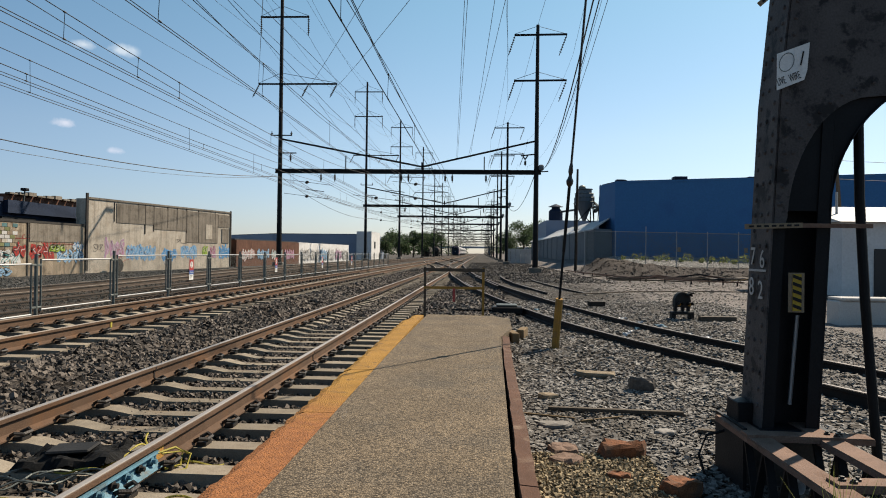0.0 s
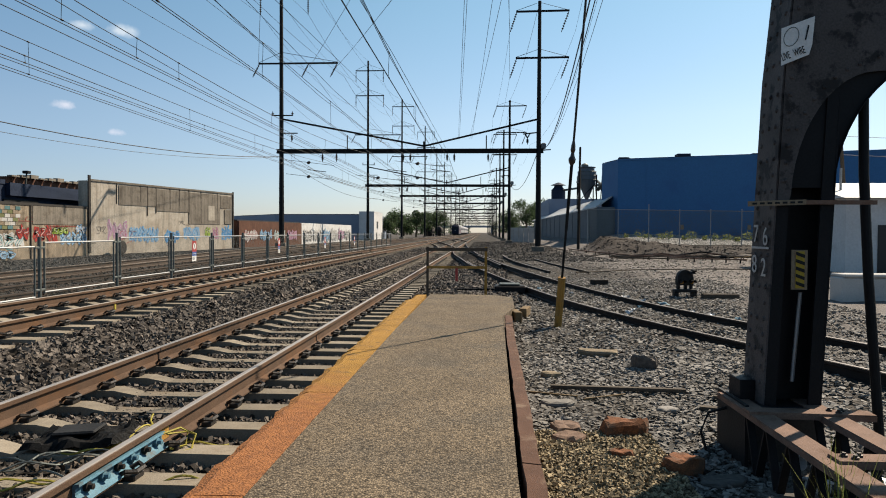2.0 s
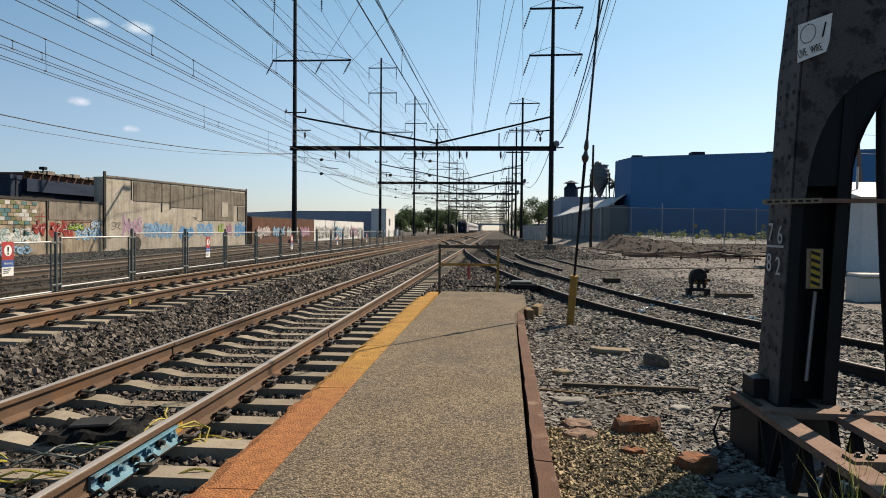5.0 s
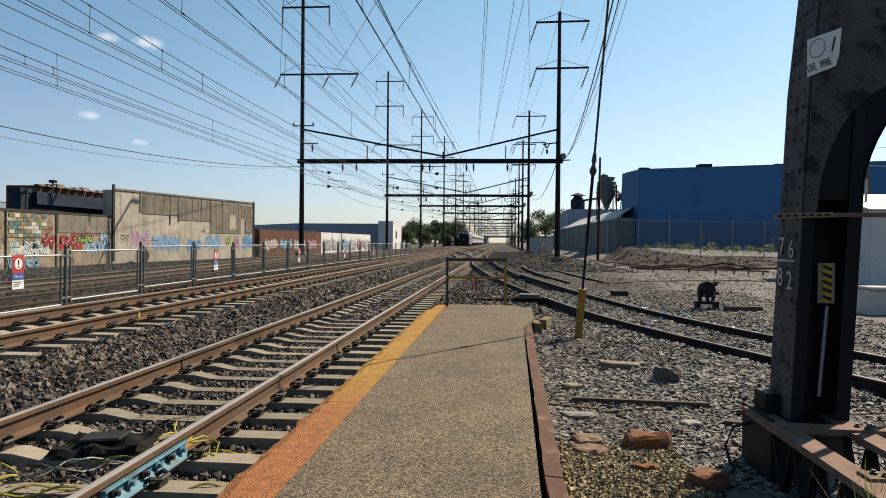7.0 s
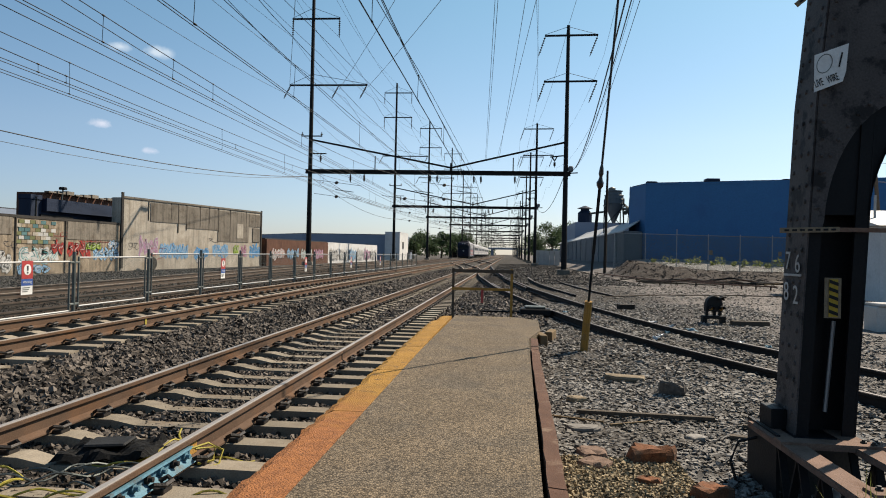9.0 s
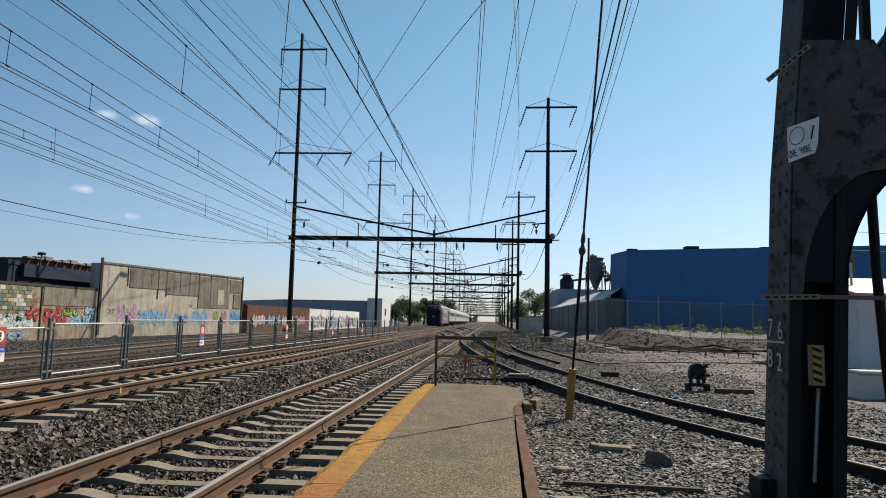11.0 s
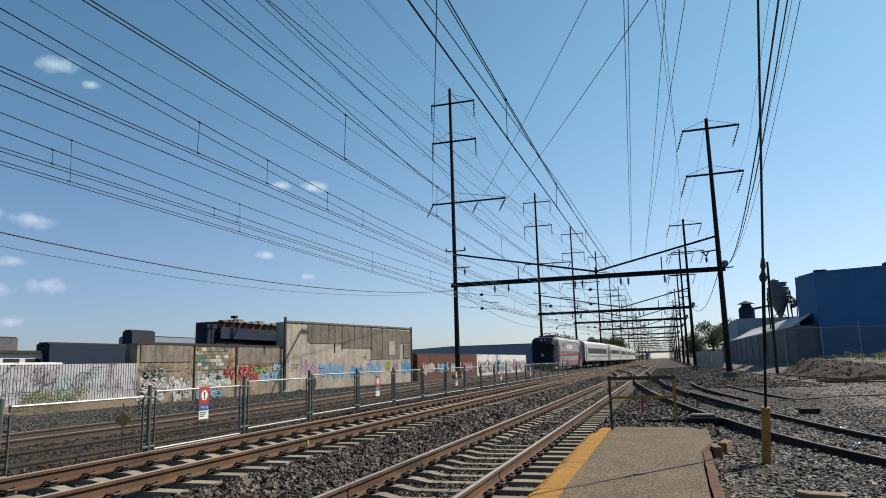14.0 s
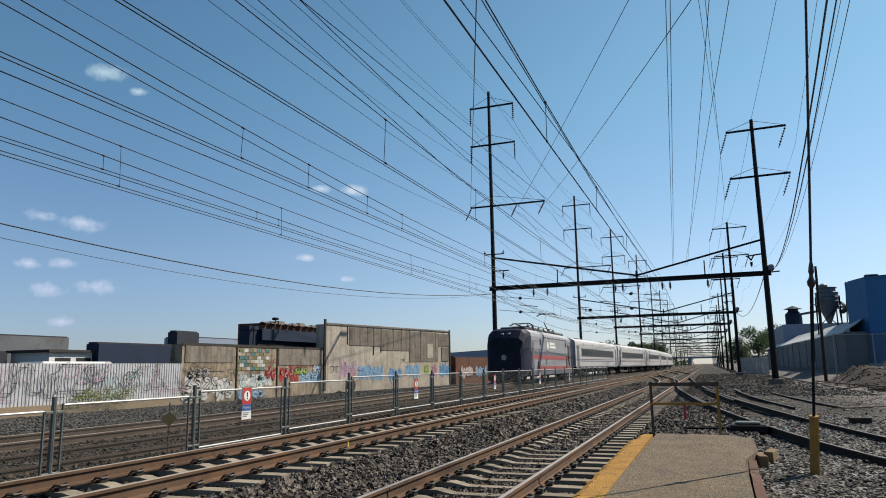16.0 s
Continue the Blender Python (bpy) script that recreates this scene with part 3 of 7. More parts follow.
def track(label, cx, z, y0, y1, tie, body, head, y_far, head_label="", clips=True):
    """A track along y; cx(y) is its centre line. Ties one by one from y0 to y1."""
    t = empty("railway_track", pose(0, 0, 0), label, "railway track", kind="structure")
    ys = np.concatenate([np.arange(-12, 60, 4.0), np.arange(60, 180, 6.0), np.arange(180, y_far + 1, 30.0)])
    ys = ys[ys <= y_far]
    for s in (-1, 1):
        rail(t, [(cx(y) + s * GAUGE, y, z(y)) for y in ys], body, head, "rusty brown steel rail")
    y, rng = y0, random.Random(int(y1))
    while y < y1:
        o = part("tie", tie, None, t)
        o.location = (cx(y) + rng.uniform(-0.02, 0.02), y, z(y) + rng.uniform(-0.006, 0.004))
        o.rotation_euler[2] = math.atan(-(cx(y + 0.5) - cx(y - 0.5))) + rng.uniform(-0.012, 0.012)
        if clips and y < 42:
            for s in (-1, 1):
                c = part("rail_clip", CLIPS, None, t)
                c.location = (cx(y) + s * GAUGE, y, z(y))
        y += 0.60
    return t


def t1(y):
    return -3.045


def t2(y):
    return -6.76


def t3(y):
    u = min(max((y - 66) / 78, 0), 1)
    return -13.65 + 3.1 * u * u * (3 - 2 * u)


T2_Z, T3_Z = 0.22, 0.30


def t4(y):
    return -10.65


def far_level(y):
    return T3_Z - 0.21 * (1 - float(smooth(14, 44, y)))


TRACK_1 = track("platform track on concrete ties with rusty rails", t1, lambda y: 0.0, -11.4, 75, TIE, RAIL_RUST, RAIL_HEAD, 900)
track("through track on concrete ties beyond the ballast strip", t2, lambda y: T2_Z, -11.0, 75, TIE, RAIL_RUST, HEAD_DULL, 900)
track("far track behind the fence, carrying the train", t3, far_level, -11.0, 70, WTIE, RAIL_BROWN, HEAD_DULL, 900, clips=False)
track("brown rusty track close behind the fence", t4, lambda y: far_level(y) - 0.07, -11.0, 64, WTIE, RAIL_BROWN, RAIL_BROWN, 118, clips=False)

SIDE_Y = (-2.0, 3.0, 5.0, 7.5, 9.6, 12.2, 15.1, 20.9, 30.0, 42.5, 52.0, 64.0, 78.0, 92.0)
SIDE_X = (9.2, 6.25, 5.25, 4.23, 3.48, 2.55, 1.80, 0.80, -0.55, -1.75, -2.29, -2.90, -3.45, -3.78)


def siding_near(y):
    """Plan of the siding's rail nearest the platform."""
    a = [np.interp(y + d, SIDE_Y, SIDE_X) for d in (-1.8, -0.9, 0, 0.9, 1.8)]
    return float(sum(a) / 5)


def build_siding():
    t = empty("railway_track", pose(0, 0, 0), "dark rusty siding curving away from the platform track", "railway track", kind="structure")
    ys = np.arange(-1.5, 90.0, 0.75)
    near = [(siding_near(y), y, -0.09 + 0.098 * float(smooth(18, 40, y))) for y in ys]
    far = []
    for i, (x, y, z) in enumerate(near):
        d = Vector(near[min(i + 1, len(near) - 1)]) - Vector(near[max(i - 1, 0)])
        u = Vector((d.y, -d.x, 0)).normalized()
        far.append((x + u.x * 1.507, y + u.y * 1.507, z))
    rail(t, near, RAIL_DARK, HEAD_SIDING, "dark rusty rail")
    rail(t, far, RAIL_DARK, HEAD_SIDING, "dark rusty rail")
    for i in range(4, 66):
        if i % 1 == 0:
            a, b = Vector(near[i]), Vector(far[i])
            o = part("tie", WTIE, None, t)
            o.location = (a + b) / 2 - Vector((0, 0, 0.03))
            o.rotation_euler[2] = math.atan2(b.y - a.y, b.x - a.x)
    # guard rail and point rails where the siding leaves the platform track
    for dx, y0, y1 in ((0.10, 26.0, 34.0), (1.32, 30.0, 42.0)):
        rail(t, [(siding_near(y) + dx, y, -0.09 + 0.098 * float(smooth(18, 40, y))) for y in np.arange(y0, y1, 1.0)], RAIL_DARK, HEAD_SIDING, "dark point rail")
    spur = [(1.35 + 0.0035 * (46 - y) ** 2, y, -0.12) for y in np.arange(27, 47, 1.0)]
    rail(t, spur, RAIL_DARK, HEAD_SIDING, "dark rusty rail")
    rail(t, [(x + 1.5, y, z) for x, y, z in spur[:14]], RAIL_DARK, HEAD_SIDING, "dark rusty rail")


build_siding()


def build_crossover():
    t = empty("railway_track", pose(0, 0, 0), "rusty crossover curving between the two near tracks", "railway track", kind="structure")
    for a, b, xa, xb in ((56, 96, -3.045, -6.76), (100, 140, -3.045, -6.76)):
        for s in (-1, 1):
            pts = []
            for y in np.arange(a, b + 0.1, 2.0):
                u = (y - a) / (b - a)
                u = u * u * (3 - 2 * u)
                pts.append((xa + (xb - xa) * u + s * GAUGE, y, 0.01 + T2_Z * u))
            rail(t, pts, RAIL_RUST, HEAD_DULL, "rusty crossover rail")


build_crossover()


def joint_bar():
    """Blue bolted joint bars on the near rail, with the bond wire at its end."""
    x = -3.045 + GAUGE
    j = empty("rail_joint", pose(x, 4.22, 0), "pale blue bolted joint bar with a yellow bond wire", "rail joint")
    bm = bmesh.new()
    prism(bm, [(0.014, -0.052), (0.052, -0.046), (0.056, -0.062), (0.030, -0.075), (0.030, -0.115), (0.066, -0.140), (0.078, -0.158), (0.014, -0.130)], "y", -0.52, 0.52)
    part("joint_bar", bm, JOINT_BLUE, j)
    for i in range(6):
        bm = bmesh.new()
        lathe(bm, [(0.030, 0.0), (0.030, 0.022), (0.018, 0.024), (0.018, 0.05), (0.006, 0.052)], pose(0.03, -0.42 + i * 0.168, -0.094, 0, 90, 0), 8)
        part("bolt", bm, JOINT_BLUE if i % 2 else CLIP, j)
    bm = bmesh.new()
    tube(bm, [(0.05, 0.50, -0.06), (0.12, 0.62, -0.05), (0.20, 0.70, -0.12), (0.22, 0.58, -0.19), (0.14, 0.48, -0.20)], 0.009, 5)
    tube(bm, [(0.05, 0.56, -0.08), (0.14, 0.70, -0.10), (0.17, 0.60, -0.17), (0.10, 0.50, -0.17)], 0.009, 5)
    part("bond_wire", bm, CABLE_YEL, j, "yellow insulated wire")
    bm = bmesh.new()
    prism(bm, [(0.006, -0.13), (0.016, -0.13), (0.016, -0.05), (0.006, -0.05)], "y", 0.52, 0.66)
    part("weld_pad", bm, YELLOW_OLD, j, "orange-yellow paint mark")


joint_bar()


def rail_marks():
    """Short welded rail joints seen as dark collars."""
    for x, y, z in ((-3.045 + GAUGE, 9.35, 0), (-3.045 - GAUGE, 7.85, 0), (-3.045 + GAUGE, 17.0, 0), (-3.045 - GAUGE, 16.2, 0)):
        bm = bmesh.new()
        prism(bm, [(-0.075, -0.160), (0.075, -0.160), (0.020, -0.125), (0.018, -0.05), (0.040, -0.036), (0.040, -0.006), (-0.040, -0.006), (-0.040, -0.036), (-0.018, -0.05), (-0.020, -0.125)], "y", -0.012, 0.012)
        o = part("rail_weld", bm, RAIL_DARK)
        o.location = (x, y, z)
        tagged(o, "dark weld collar on a rusty rail", "rail weld", "rail welds")


rail_marks()


def rail_paint():
    """Yellow survey mark on the web of the second track's rail."""
    o = part("paint_mark", box_mesh(0.012, 0.022, -0.02, 0.03, -0.135, -0.03), CABLE_YEL)
    o.location = (-6.76 + GAUGE, 10.9, T2_Z)
    tagged(o, "small yellow paint mark on a rusty rail", "paint mark")


rail_paint()


def track_box():
    """Black mat and bond box between the rails, with yellow cables about it."""
    b = empty("track_box", pose(-2.98, 4.98, -0.2, 2, -3, 6), "flat black rubber mat covering cables between the rails", "track box")
    bm = bmesh.new()
    nx, ny, rg = 16, 12, random.Random(44)
    rows = [[bm.verts.new((-0.36 + 0.70 * a / nx + rg.gauss(0, 0.008), -0.24 + 0.46 * c / ny + rg.gauss(0, 0.008), 0.055 + 0.02 * math.sin(a * 0.9 + c * 0.6) + rg.gauss(0, 0.006) - (0.045 if a in (0, nx) or c in (0, ny) else 0))) for c in range(ny + 1)] for a in range(nx + 1)]
    for a in range(nx):
        for c in range(ny):
            bm.faces.new((rows[a][c], rows[a + 1][c], rows[a + 1][c + 1], rows[a][c + 1]))
    bmesh.ops.solidify(bm, geom=bm.faces[:], thickness=0.03)
    part("mat", bm, RUBBER, b)
    bm = box_mesh(-0.18, 0.14, -0.12, 0.10, 0.072, 0.098, bevel=0.012)
    part("cover", bm, RUBBER, b)
    rng = random.Random(5)
    for i in range(16):
        c = empty("cable", pose(0, 0, 0), "loose yellow cable lying on the ballast between rails", "cable", "track cables")
        x, y = rng.uniform(-3.75, -2.6), rng.uniform(3.5, 4.9)
        pts, a = [], rng.uniform(-0.6, 0.6)
        for k in range(22):
            pts.append((x, y, -0.20 + 0.03 * math.sin(k * 0.6 + i)))
            x, y, a = x + 0.045 * math.cos(a), y + 0.045 * math.sin(a), a + rng.uniform(-0.35, 0.38)
        part("sheath", tube(bmesh.new(), pts, 0.008, 5), CABLE_YEL if i % 3 else GALV_DULL, c)


track_box()


# ---- platform ----
def build_platform():
    p = empty("platform", pose(0, 0, 0), "low platform of exposed aggregate with a worn yellow edge", "platform", kind="structure")
    bm = bmesh.new()
    ring = [(-1.27, -4.0), (0.20, -4.0), (0.22, 4.0), (0.31, 9.0), (0.36, 11.8), (0.62, 13.2), (0.66, 15.2), (0.25, 15.75), (-1.20, 15.9), (-1.27, 10.0)]
    prism(bm, ring, "z", -0.34, -0.055)
    part("slab", bm, ASPHALT, p)
    # worn edge boards, orange-brown near and yellow far
    rng = random.Random(8)
    y = -4.0
    while y < 15.6:
        ln = min(rng.uniform(1.6, 2.4), 15.7 - y)
        bm = bmesh.new()
        n = int(ln / 0.09) + 1
        rows = []
        for i in range(n + 1):
            yy = y + ln * i / n
            e = -1.635 + rng.gauss(0, 0.009) + (0.10 if yy > 14.6 else 0)
            rows.append([bm.verts.new(q) for q in ((e, yy, -0.33), (e + 0.004, yy, -0.085 + rng.gauss(0, 0.006)), (e + 0.085 + rng.gauss(0, 0.008), yy, -0.055), (-1.272, yy, -0.052), (-1.272, yy, -0.33))])
        for a, b in zip(rows, rows[1:]):
            for k in range(5):
                bm.faces.new((a[k], a[(k + 1) % 5], b[(k + 1) % 5], b[k]))
        bm.faces.new(rows[0][::-1])
        bm.faces.new(rows[-1])
        part("edge_board", bm, EDGE, p, "worn yellow and orange edge board")
        y += ln + 0.012
    for (xa, ya), (xb, yb) in (((0.215, -4.0), (0.235, 4.2)), ((0.237, 4.22), (0.335, 10.4)), ((0.338, 10.42), (0.375, 11.75))):
        bm = bmesh.new()
        rows = []
        for i in range(25):
            u = i / 24
            x, yy = xa + (xb - xa) * u, ya + (yb - ya) * u
            j = rng.gauss(0, 0.004)
            rows.append([bm.verts.new(q) for q in ((x + 0.022, yy, -0.35), (x + 0.022 + j, yy, -0.035), (x + 0.135 + j, yy, -0.045), (x + 0.14 + j, yy, -0.35))])
        for a, b in zip(rows, rows[1:]):
            for k in range(4):
                bm.faces.new((a[k], a[(k + 1) % 4], b[(k + 1) % 4], b[k]))
        bm.faces.new(rows[0][::-1])
        bm.faces.new(rows[-1])
        part("curb", bm, CURB_RUST, p, "reddish-brown rough curb beam")


def edge_material():
    """Yellow paint that gives way to orange-brown rust towards the near end."""
    m = mat("edge_paint", (0.46, 0.245, 0.055), 0.88, spread=0.35, scale=3, fine=70, bump=0.9, bump_dist=0.02, stain=(0.17, 0.105, 0.055), stain_at=(0.55, 0.70), stain_scale=6)
    n, l = m.node_tree.nodes, m.node_tree.links
    bs = n["Principled BSDF"]
    old = bs.inputs["Base Color"].links[0].from_socket
    geo = n.new("ShaderNodeNewGeometry")
    sep3 = n.new("ShaderNodeSeparateXYZ")
    l.new(geo.outputs["Position"], sep3.inputs[0])
    nz = n.new("ShaderNodeTexNoise")
    nz.inputs["Scale"].default_value, nz.inputs["Detail"].default_value = 3.5, 6
    l.new(geo.outputs["Position"], nz.inputs["Vector"])
    ma = n.new("ShaderNodeMath")
    ma.operation = "MULTIPLY_ADD"
    ma.inputs[1].default_value = 2.5
    l.new(nz.outputs["Fac"], ma.inputs[0])
    l.new(sep3.outputs["Y"], ma.inputs[2])
    mr = n.new("ShaderNodeMapRange")
    mr.inputs["From Min"].default_value, mr.inputs["From Max"].default_value = 8.6, 6.6
    l.new(ma.outputs[0], mr.inputs["Value"])
    mx = n.new("ShaderNodeMixRGB")
    l.new(mr.outputs[0], mx.inputs[0])
    l.new(old, mx.inputs[1])
    crumb = n.new("ShaderNodeTexNoise")
    crumb.inputs["Scale"].default_value, crumb.inputs["Detail"].default_value, crumb.inputs["Roughness"].default_value = 14, 8, 0.7
    l.new(geo.outputs["Position"], crumb.inputs["Vector"])
    rust = n.new("ShaderNodeValToRGB")
    rust.color_ramp.elements[0].position, rust.color_ramp.elements[1].position = 0.36, 0.66
    rust.color_ramp.elements[0].color, rust.color_ramp.elements[1].color = (0.185, 0.074, 0.030, 1), (0.31, 0.125, 0.046, 1)
    l.new(crumb.outputs["Fac"], rust.inputs[0])
    l.new(rust.outputs[0], mx.inputs[2])
    l.new(mx.outputs[0], bs.inputs["Base Color"])
    return m


def aggregate_material():
    """Exposed pebble aggregate: each small stone its own tone, worn smooth between."""
    m = mat("platform_pebbles", (0.235, 0.180, 0.120), 0.9, spread=0.3, scale=1.3, fine=130, bump=0.0, stain=(0.15, 0.128, 0.10), stain_at=(0.46, 0.75), stain_scale=0.9)
    n, l = m.node_tree.nodes, m.node_tree.links
    bs = n["Principled BSDF"]
    old = bs.inputs["Base Color"].links[0].from_socket
    geo = n.new("ShaderNodeNewGeometry")
    vo = n.new("ShaderNodeTexVoronoi")
    vo.inputs["Scale"].default_value = 75
    l.new(geo.outputs["Position"], vo.inputs["Vector"])
    sc = n.new("ShaderNodeSeparateColor")
    l.new(vo.outputs["Color"], sc.inputs[0])
    rp = n.new("ShaderNodeMapRange")
    rp.inputs["To Min"].default_value, rp.inputs["To Max"].default_value = 0.35, 1.85
    l.new(sc.outputs[0], rp.inputs["Value"])
    gap = n.new("ShaderNodeMapRange")
    gap.inputs["From Min"].default_value, gap.inputs["From Max"].default_value = 0.75, 0.35
    gap.inputs["To Min"].default_value, gap.inputs["To Max"].default_value = 0.45, 1.0
    l.new(vo.outputs["Distance"], gap.inputs["Value"])
    mu = n.new("ShaderNodeMath")
    mu.operation = "MULTIPLY"
    l.new(rp.outputs[0], mu.inputs[0])
    l.new(gap.outputs[0], mu.inputs[1])
    mx = n.new("ShaderNodeMixRGB")
    mx.blend_type = "MULTIPLY"
    mx.inputs[0].default_value = 1
    l.new(old, mx.inputs[1])
    l.new(mu.outputs[0], mx.inputs[2])
    l.new(mx.outputs[0], bs.inputs["Base Color"])
    bp = n.new("ShaderNodeBump")
    bp.invert = True
    bp.inputs["Strength"].default_value, bp.inputs["Distance"].default_value = 0.9, 0.008
    l.new(vo.outputs["Distance"], bp.inputs["Height"])
    l.new(bp.outputs[0], bs.inputs["Normal"])
    return m


ASPHALT = aggregate_material()
EDGE = edge_material()
build_platform()


def end_rail():
    """Low barrier of angle posts and bars at the platform's end."""
    g = empty("end_barrier", pose(-0.62, 16.55, -0.2), "low rusty barrier with yellow bar at the platform end", "barrier")
    for x, name in ((-0.70, YELLOW_OLD), (0.70, YELLOW_OLD)):
        bm = bmesh.new()
        prism(bm, [(x - 0.03, -0.03), (x + 0.03, -0.03), (x + 0.03, -0.02), (x - 0.02, -0.02), (x - 0.02, 0.03), (x - 0.03, 0.03)], "z", -0.15, 1.22)
        part("post", bm, name if x > 0 else OLD_WOOD, g)
    part("top_bar", box_mesh(-0.74, 0.74, -0.045, -0.032, 1.12, 1.20), OLD_WOOD, g, "dark rusty flat bar")
    part("middle_bar", box_mesh(-0.72, 0.72, -0.045, -0.032, 0.70, 0.76), YELLOW_OLD, g, "worn yellow flat bar")
    part("marker", box_mesh(-0.03, 0.03, -0.06, -0.047, 0.40, 0.72), SIGN_RED, g, "orange-red marker strip")


end_rail()


# ---- steel column beside the platform ----
def steel_column():
    c = empty("portal_column", Matrix.Translation((2.0, 5.02, -0.25)), "dark riveted steel portal column with a curved knee bracket", "steel column")
    lean = Matrix(((1, 0, 0.045, 0), (0, 1, 0, 0), (0, 0, 1, 0), (0, 0, 0, 1)))
    TOP = 8.0

    def add(name, bm, m=STEEL_DARK, label="", sheared=True, parent=None):
        if sheared:
            bmesh.ops.transform(bm, matrix=lean, verts=bm.verts)
            bmesh.ops.bisect_plane(bm, geom=bm.verts[:] + bm.edges[:] + bm.faces[:], plane_co=(0, 0, 2.75), plane_no=(0, 0, 1))
            for v in bm.verts:
                v.co.x += 0.05 * max(0.0, v.co.z - 2.75)
        return part(name, bm, m, c if parent is None else parent, label)
    W, D = 0.385, 0.37
    west = add("side_plate", box_mesh(-0.012, 0.0, 0, D, 0.40, TOP), COLUMN, "riveted plate with flaking paint")
    add("side_plate", box_mesh(W, W + 0.012, 0, D, 0.40, 2.6))
    # recess parts in dark steel: dark paint, with the recess's shade added to the colour
    add("web", box_mesh(0.004, W - 0.004, D * 0.5, D * 0.5 + 0.012, 0.40, TOP))
    for x0 in (0.002, W - 0.082):
        for y0 in (0.0, D - 0.012):
            add("flange", box_mesh(x0, x0 + 0.08, y0, y0 + 0.012, 0.40, TOP))
    # rivets on the side plate and the flange
    rng = random.Random(2)
    z = 0.55
    k = 0
    while z < 3.6:
        for y in (0.07, 0.30) if k % 2 else (0.07, 0.185, 0.30):
            bm = bmesh.new()
            lathe(bm, [(0.018, 0), (0.015, 0.008), (0.007, 0.012)], pose(-0.012, y, z, 0, -90, 0), 6)
            add("rivet", bm, COLUMN, parent=west)
        z += 0.115
        k += 1
    # knee bracket: a plate with a quarter-round underside
    for y0 in (0.0, D - 0.012):
        bm = bmesh.new()
        ring = [(0.004, 3.72), (0.004, 1.95)]
        for i in range(15):
            a = math.pi - (math.pi / 2) * i / 14
            ring.append((W + 0.80 + 0.80 * math.cos(a), 1.95 + 0.95 * math.sin(a)) if i else (W, 1.95))
        ring += [(W + 0.80, 3.0), (0.75, 3.30), (0.50, 3.72)]
        prism(bm, ring, "y", y0 + 0.014, y0 + 0.026)
        add("knee_plate", bm)
    ring = [(0.0, 3.72), (0.0, 1.86), (0.075, 1.86)]
    for i in range(13):
        a = math.pi - (math.pi / 2) * i / 12
        ring.append((0.62 + 0.535 * math.cos(a), 1.90 + 0.86 * math.sin(a)))
    ring += [(1.2, 2.80), (1.2, 3.12), (0.75, 3.30), (0.50, 3.72)]
    gusset = add("gusset_plate", prism(bmesh.new(), ring, "y", -0.020, -0.008), COLUMN, "riveted plate with flaking paint")
    spots = [(0.62 - 0.60 * math.cos(0.1 + 0.14 * k), 1.90 + 0.93 * math.sin(0.1 + 0.14 * k)) for k in range(10)] + [(0.04, 2.0 + 0.12 * k) for k in range(13)] + [(0.62 + 0.1 * k, 2.86 + 0.01 * k) for k in range(5)]
    for x, z in spots:
        add("rivet", lathe(bmesh.new(), [(0.016, 0), (0.013, 0.007), (0.006, 0.011)], pose(x, -0.020, z, 90, 0, 0), 6), COLUMN, parent=gusset)
    bm = bmesh.new()
    arc = []
    for i in range(15):
        a = math.pi - (math.pi / 2) * i / 14
        arc.append((W + 0.80 + 0.80 * math.cos(a), 0, 1.95 + 0.95 * math.sin(a)))
    for p, q in zip(arc, arc[1:]):
        vs = [bm.verts.new(v) for v in ((p[0], -0.01, p[2]), (q[0], -0.01, q[2]), (q[0], D + 0.01, q[2]), (p[0], D + 0.01, p[2]), (p[0], -0.01, p[2] + 0.015), (q[0], -0.01, q[2] + 0.015), (q[0], D + 0.01, q[2] + 0.015), (p[0], D + 0.01, p[2] + 0.015))]
        for f in ((0, 1, 2, 3), (7, 6, 5, 4), (0, 4, 5, 1), (3, 2, 6, 7)):
            bm.faces.new([vs[i] for i in f])
    add("knee_flange", bm)
    # lattice girder to the right
    for y in (0.02, D - 0.02):
        for za, zb in ((2.95, 3.25), (3.58, 3.95)):
            add("girder_chord", beam(bmesh.new(), (1.15, y, za + 0.03), (7.0, y, zb), 0.085))
        for i in range(2, 14):
            x = 0.55 + i * 0.44
            a, b = 2.95 + 0.02 * i, 3.58 + 0.025 * i
            add("lacing_bar", beam(bmesh.new(), (x, y, a), (x + 0.44, y, b + 0.025), 0.05, 0.012))
            add("lacing_bar", beam(bmesh.new(), (x + 0.44, y, a + 0.02), (x, y, b), 0.05, 0.012))
    # diagonals above the girder
    add("diagonal", beam(bmesh.new(), (0.62, 0.05, 3.5), (1.25, 0.05, 7.0), 0.11, 0.09))
    add("diagonal", beam(bmesh.new(), (0.66, D, 3.6), (0.40, D, 6.4), 0.06, 0.06))
    add("diagonal", beam(bmesh.new(), (0.60, D, 3.6), (2.3, D, 6.2), 0.07, 0.06))
    for k in range(9):
        add("lacing_bar", beam(bmesh.new(), (0.03, -0.004, 3.75 + k * 0.42), (W - 0.03, -0.004, 4.17 + k * 0.42), 0.05, 0.012))
    # slotted straps round the column, the upper one slanting
    for x0, z0, slope in ((-0.123, 1.815, -2.0), (-0.03, 3.40, -41.0)):
        tilt = pose(x0, 0, z0, 0, slope, 0)
        st = add("strap", box_mesh(0, 0.39, -0.045, -0.015, 0, 0.036, m=tilt), SLAB, "tan slotted strap channel", sheared=False)
        for i in range(7):
            add("slot", box_mesh(0.02 + 0.052 * i, 0.052 + 0.052 * i, -0.048, -0.044, 0.011, 0.025, m=tilt), BLACK, sheared=False, parent=st)
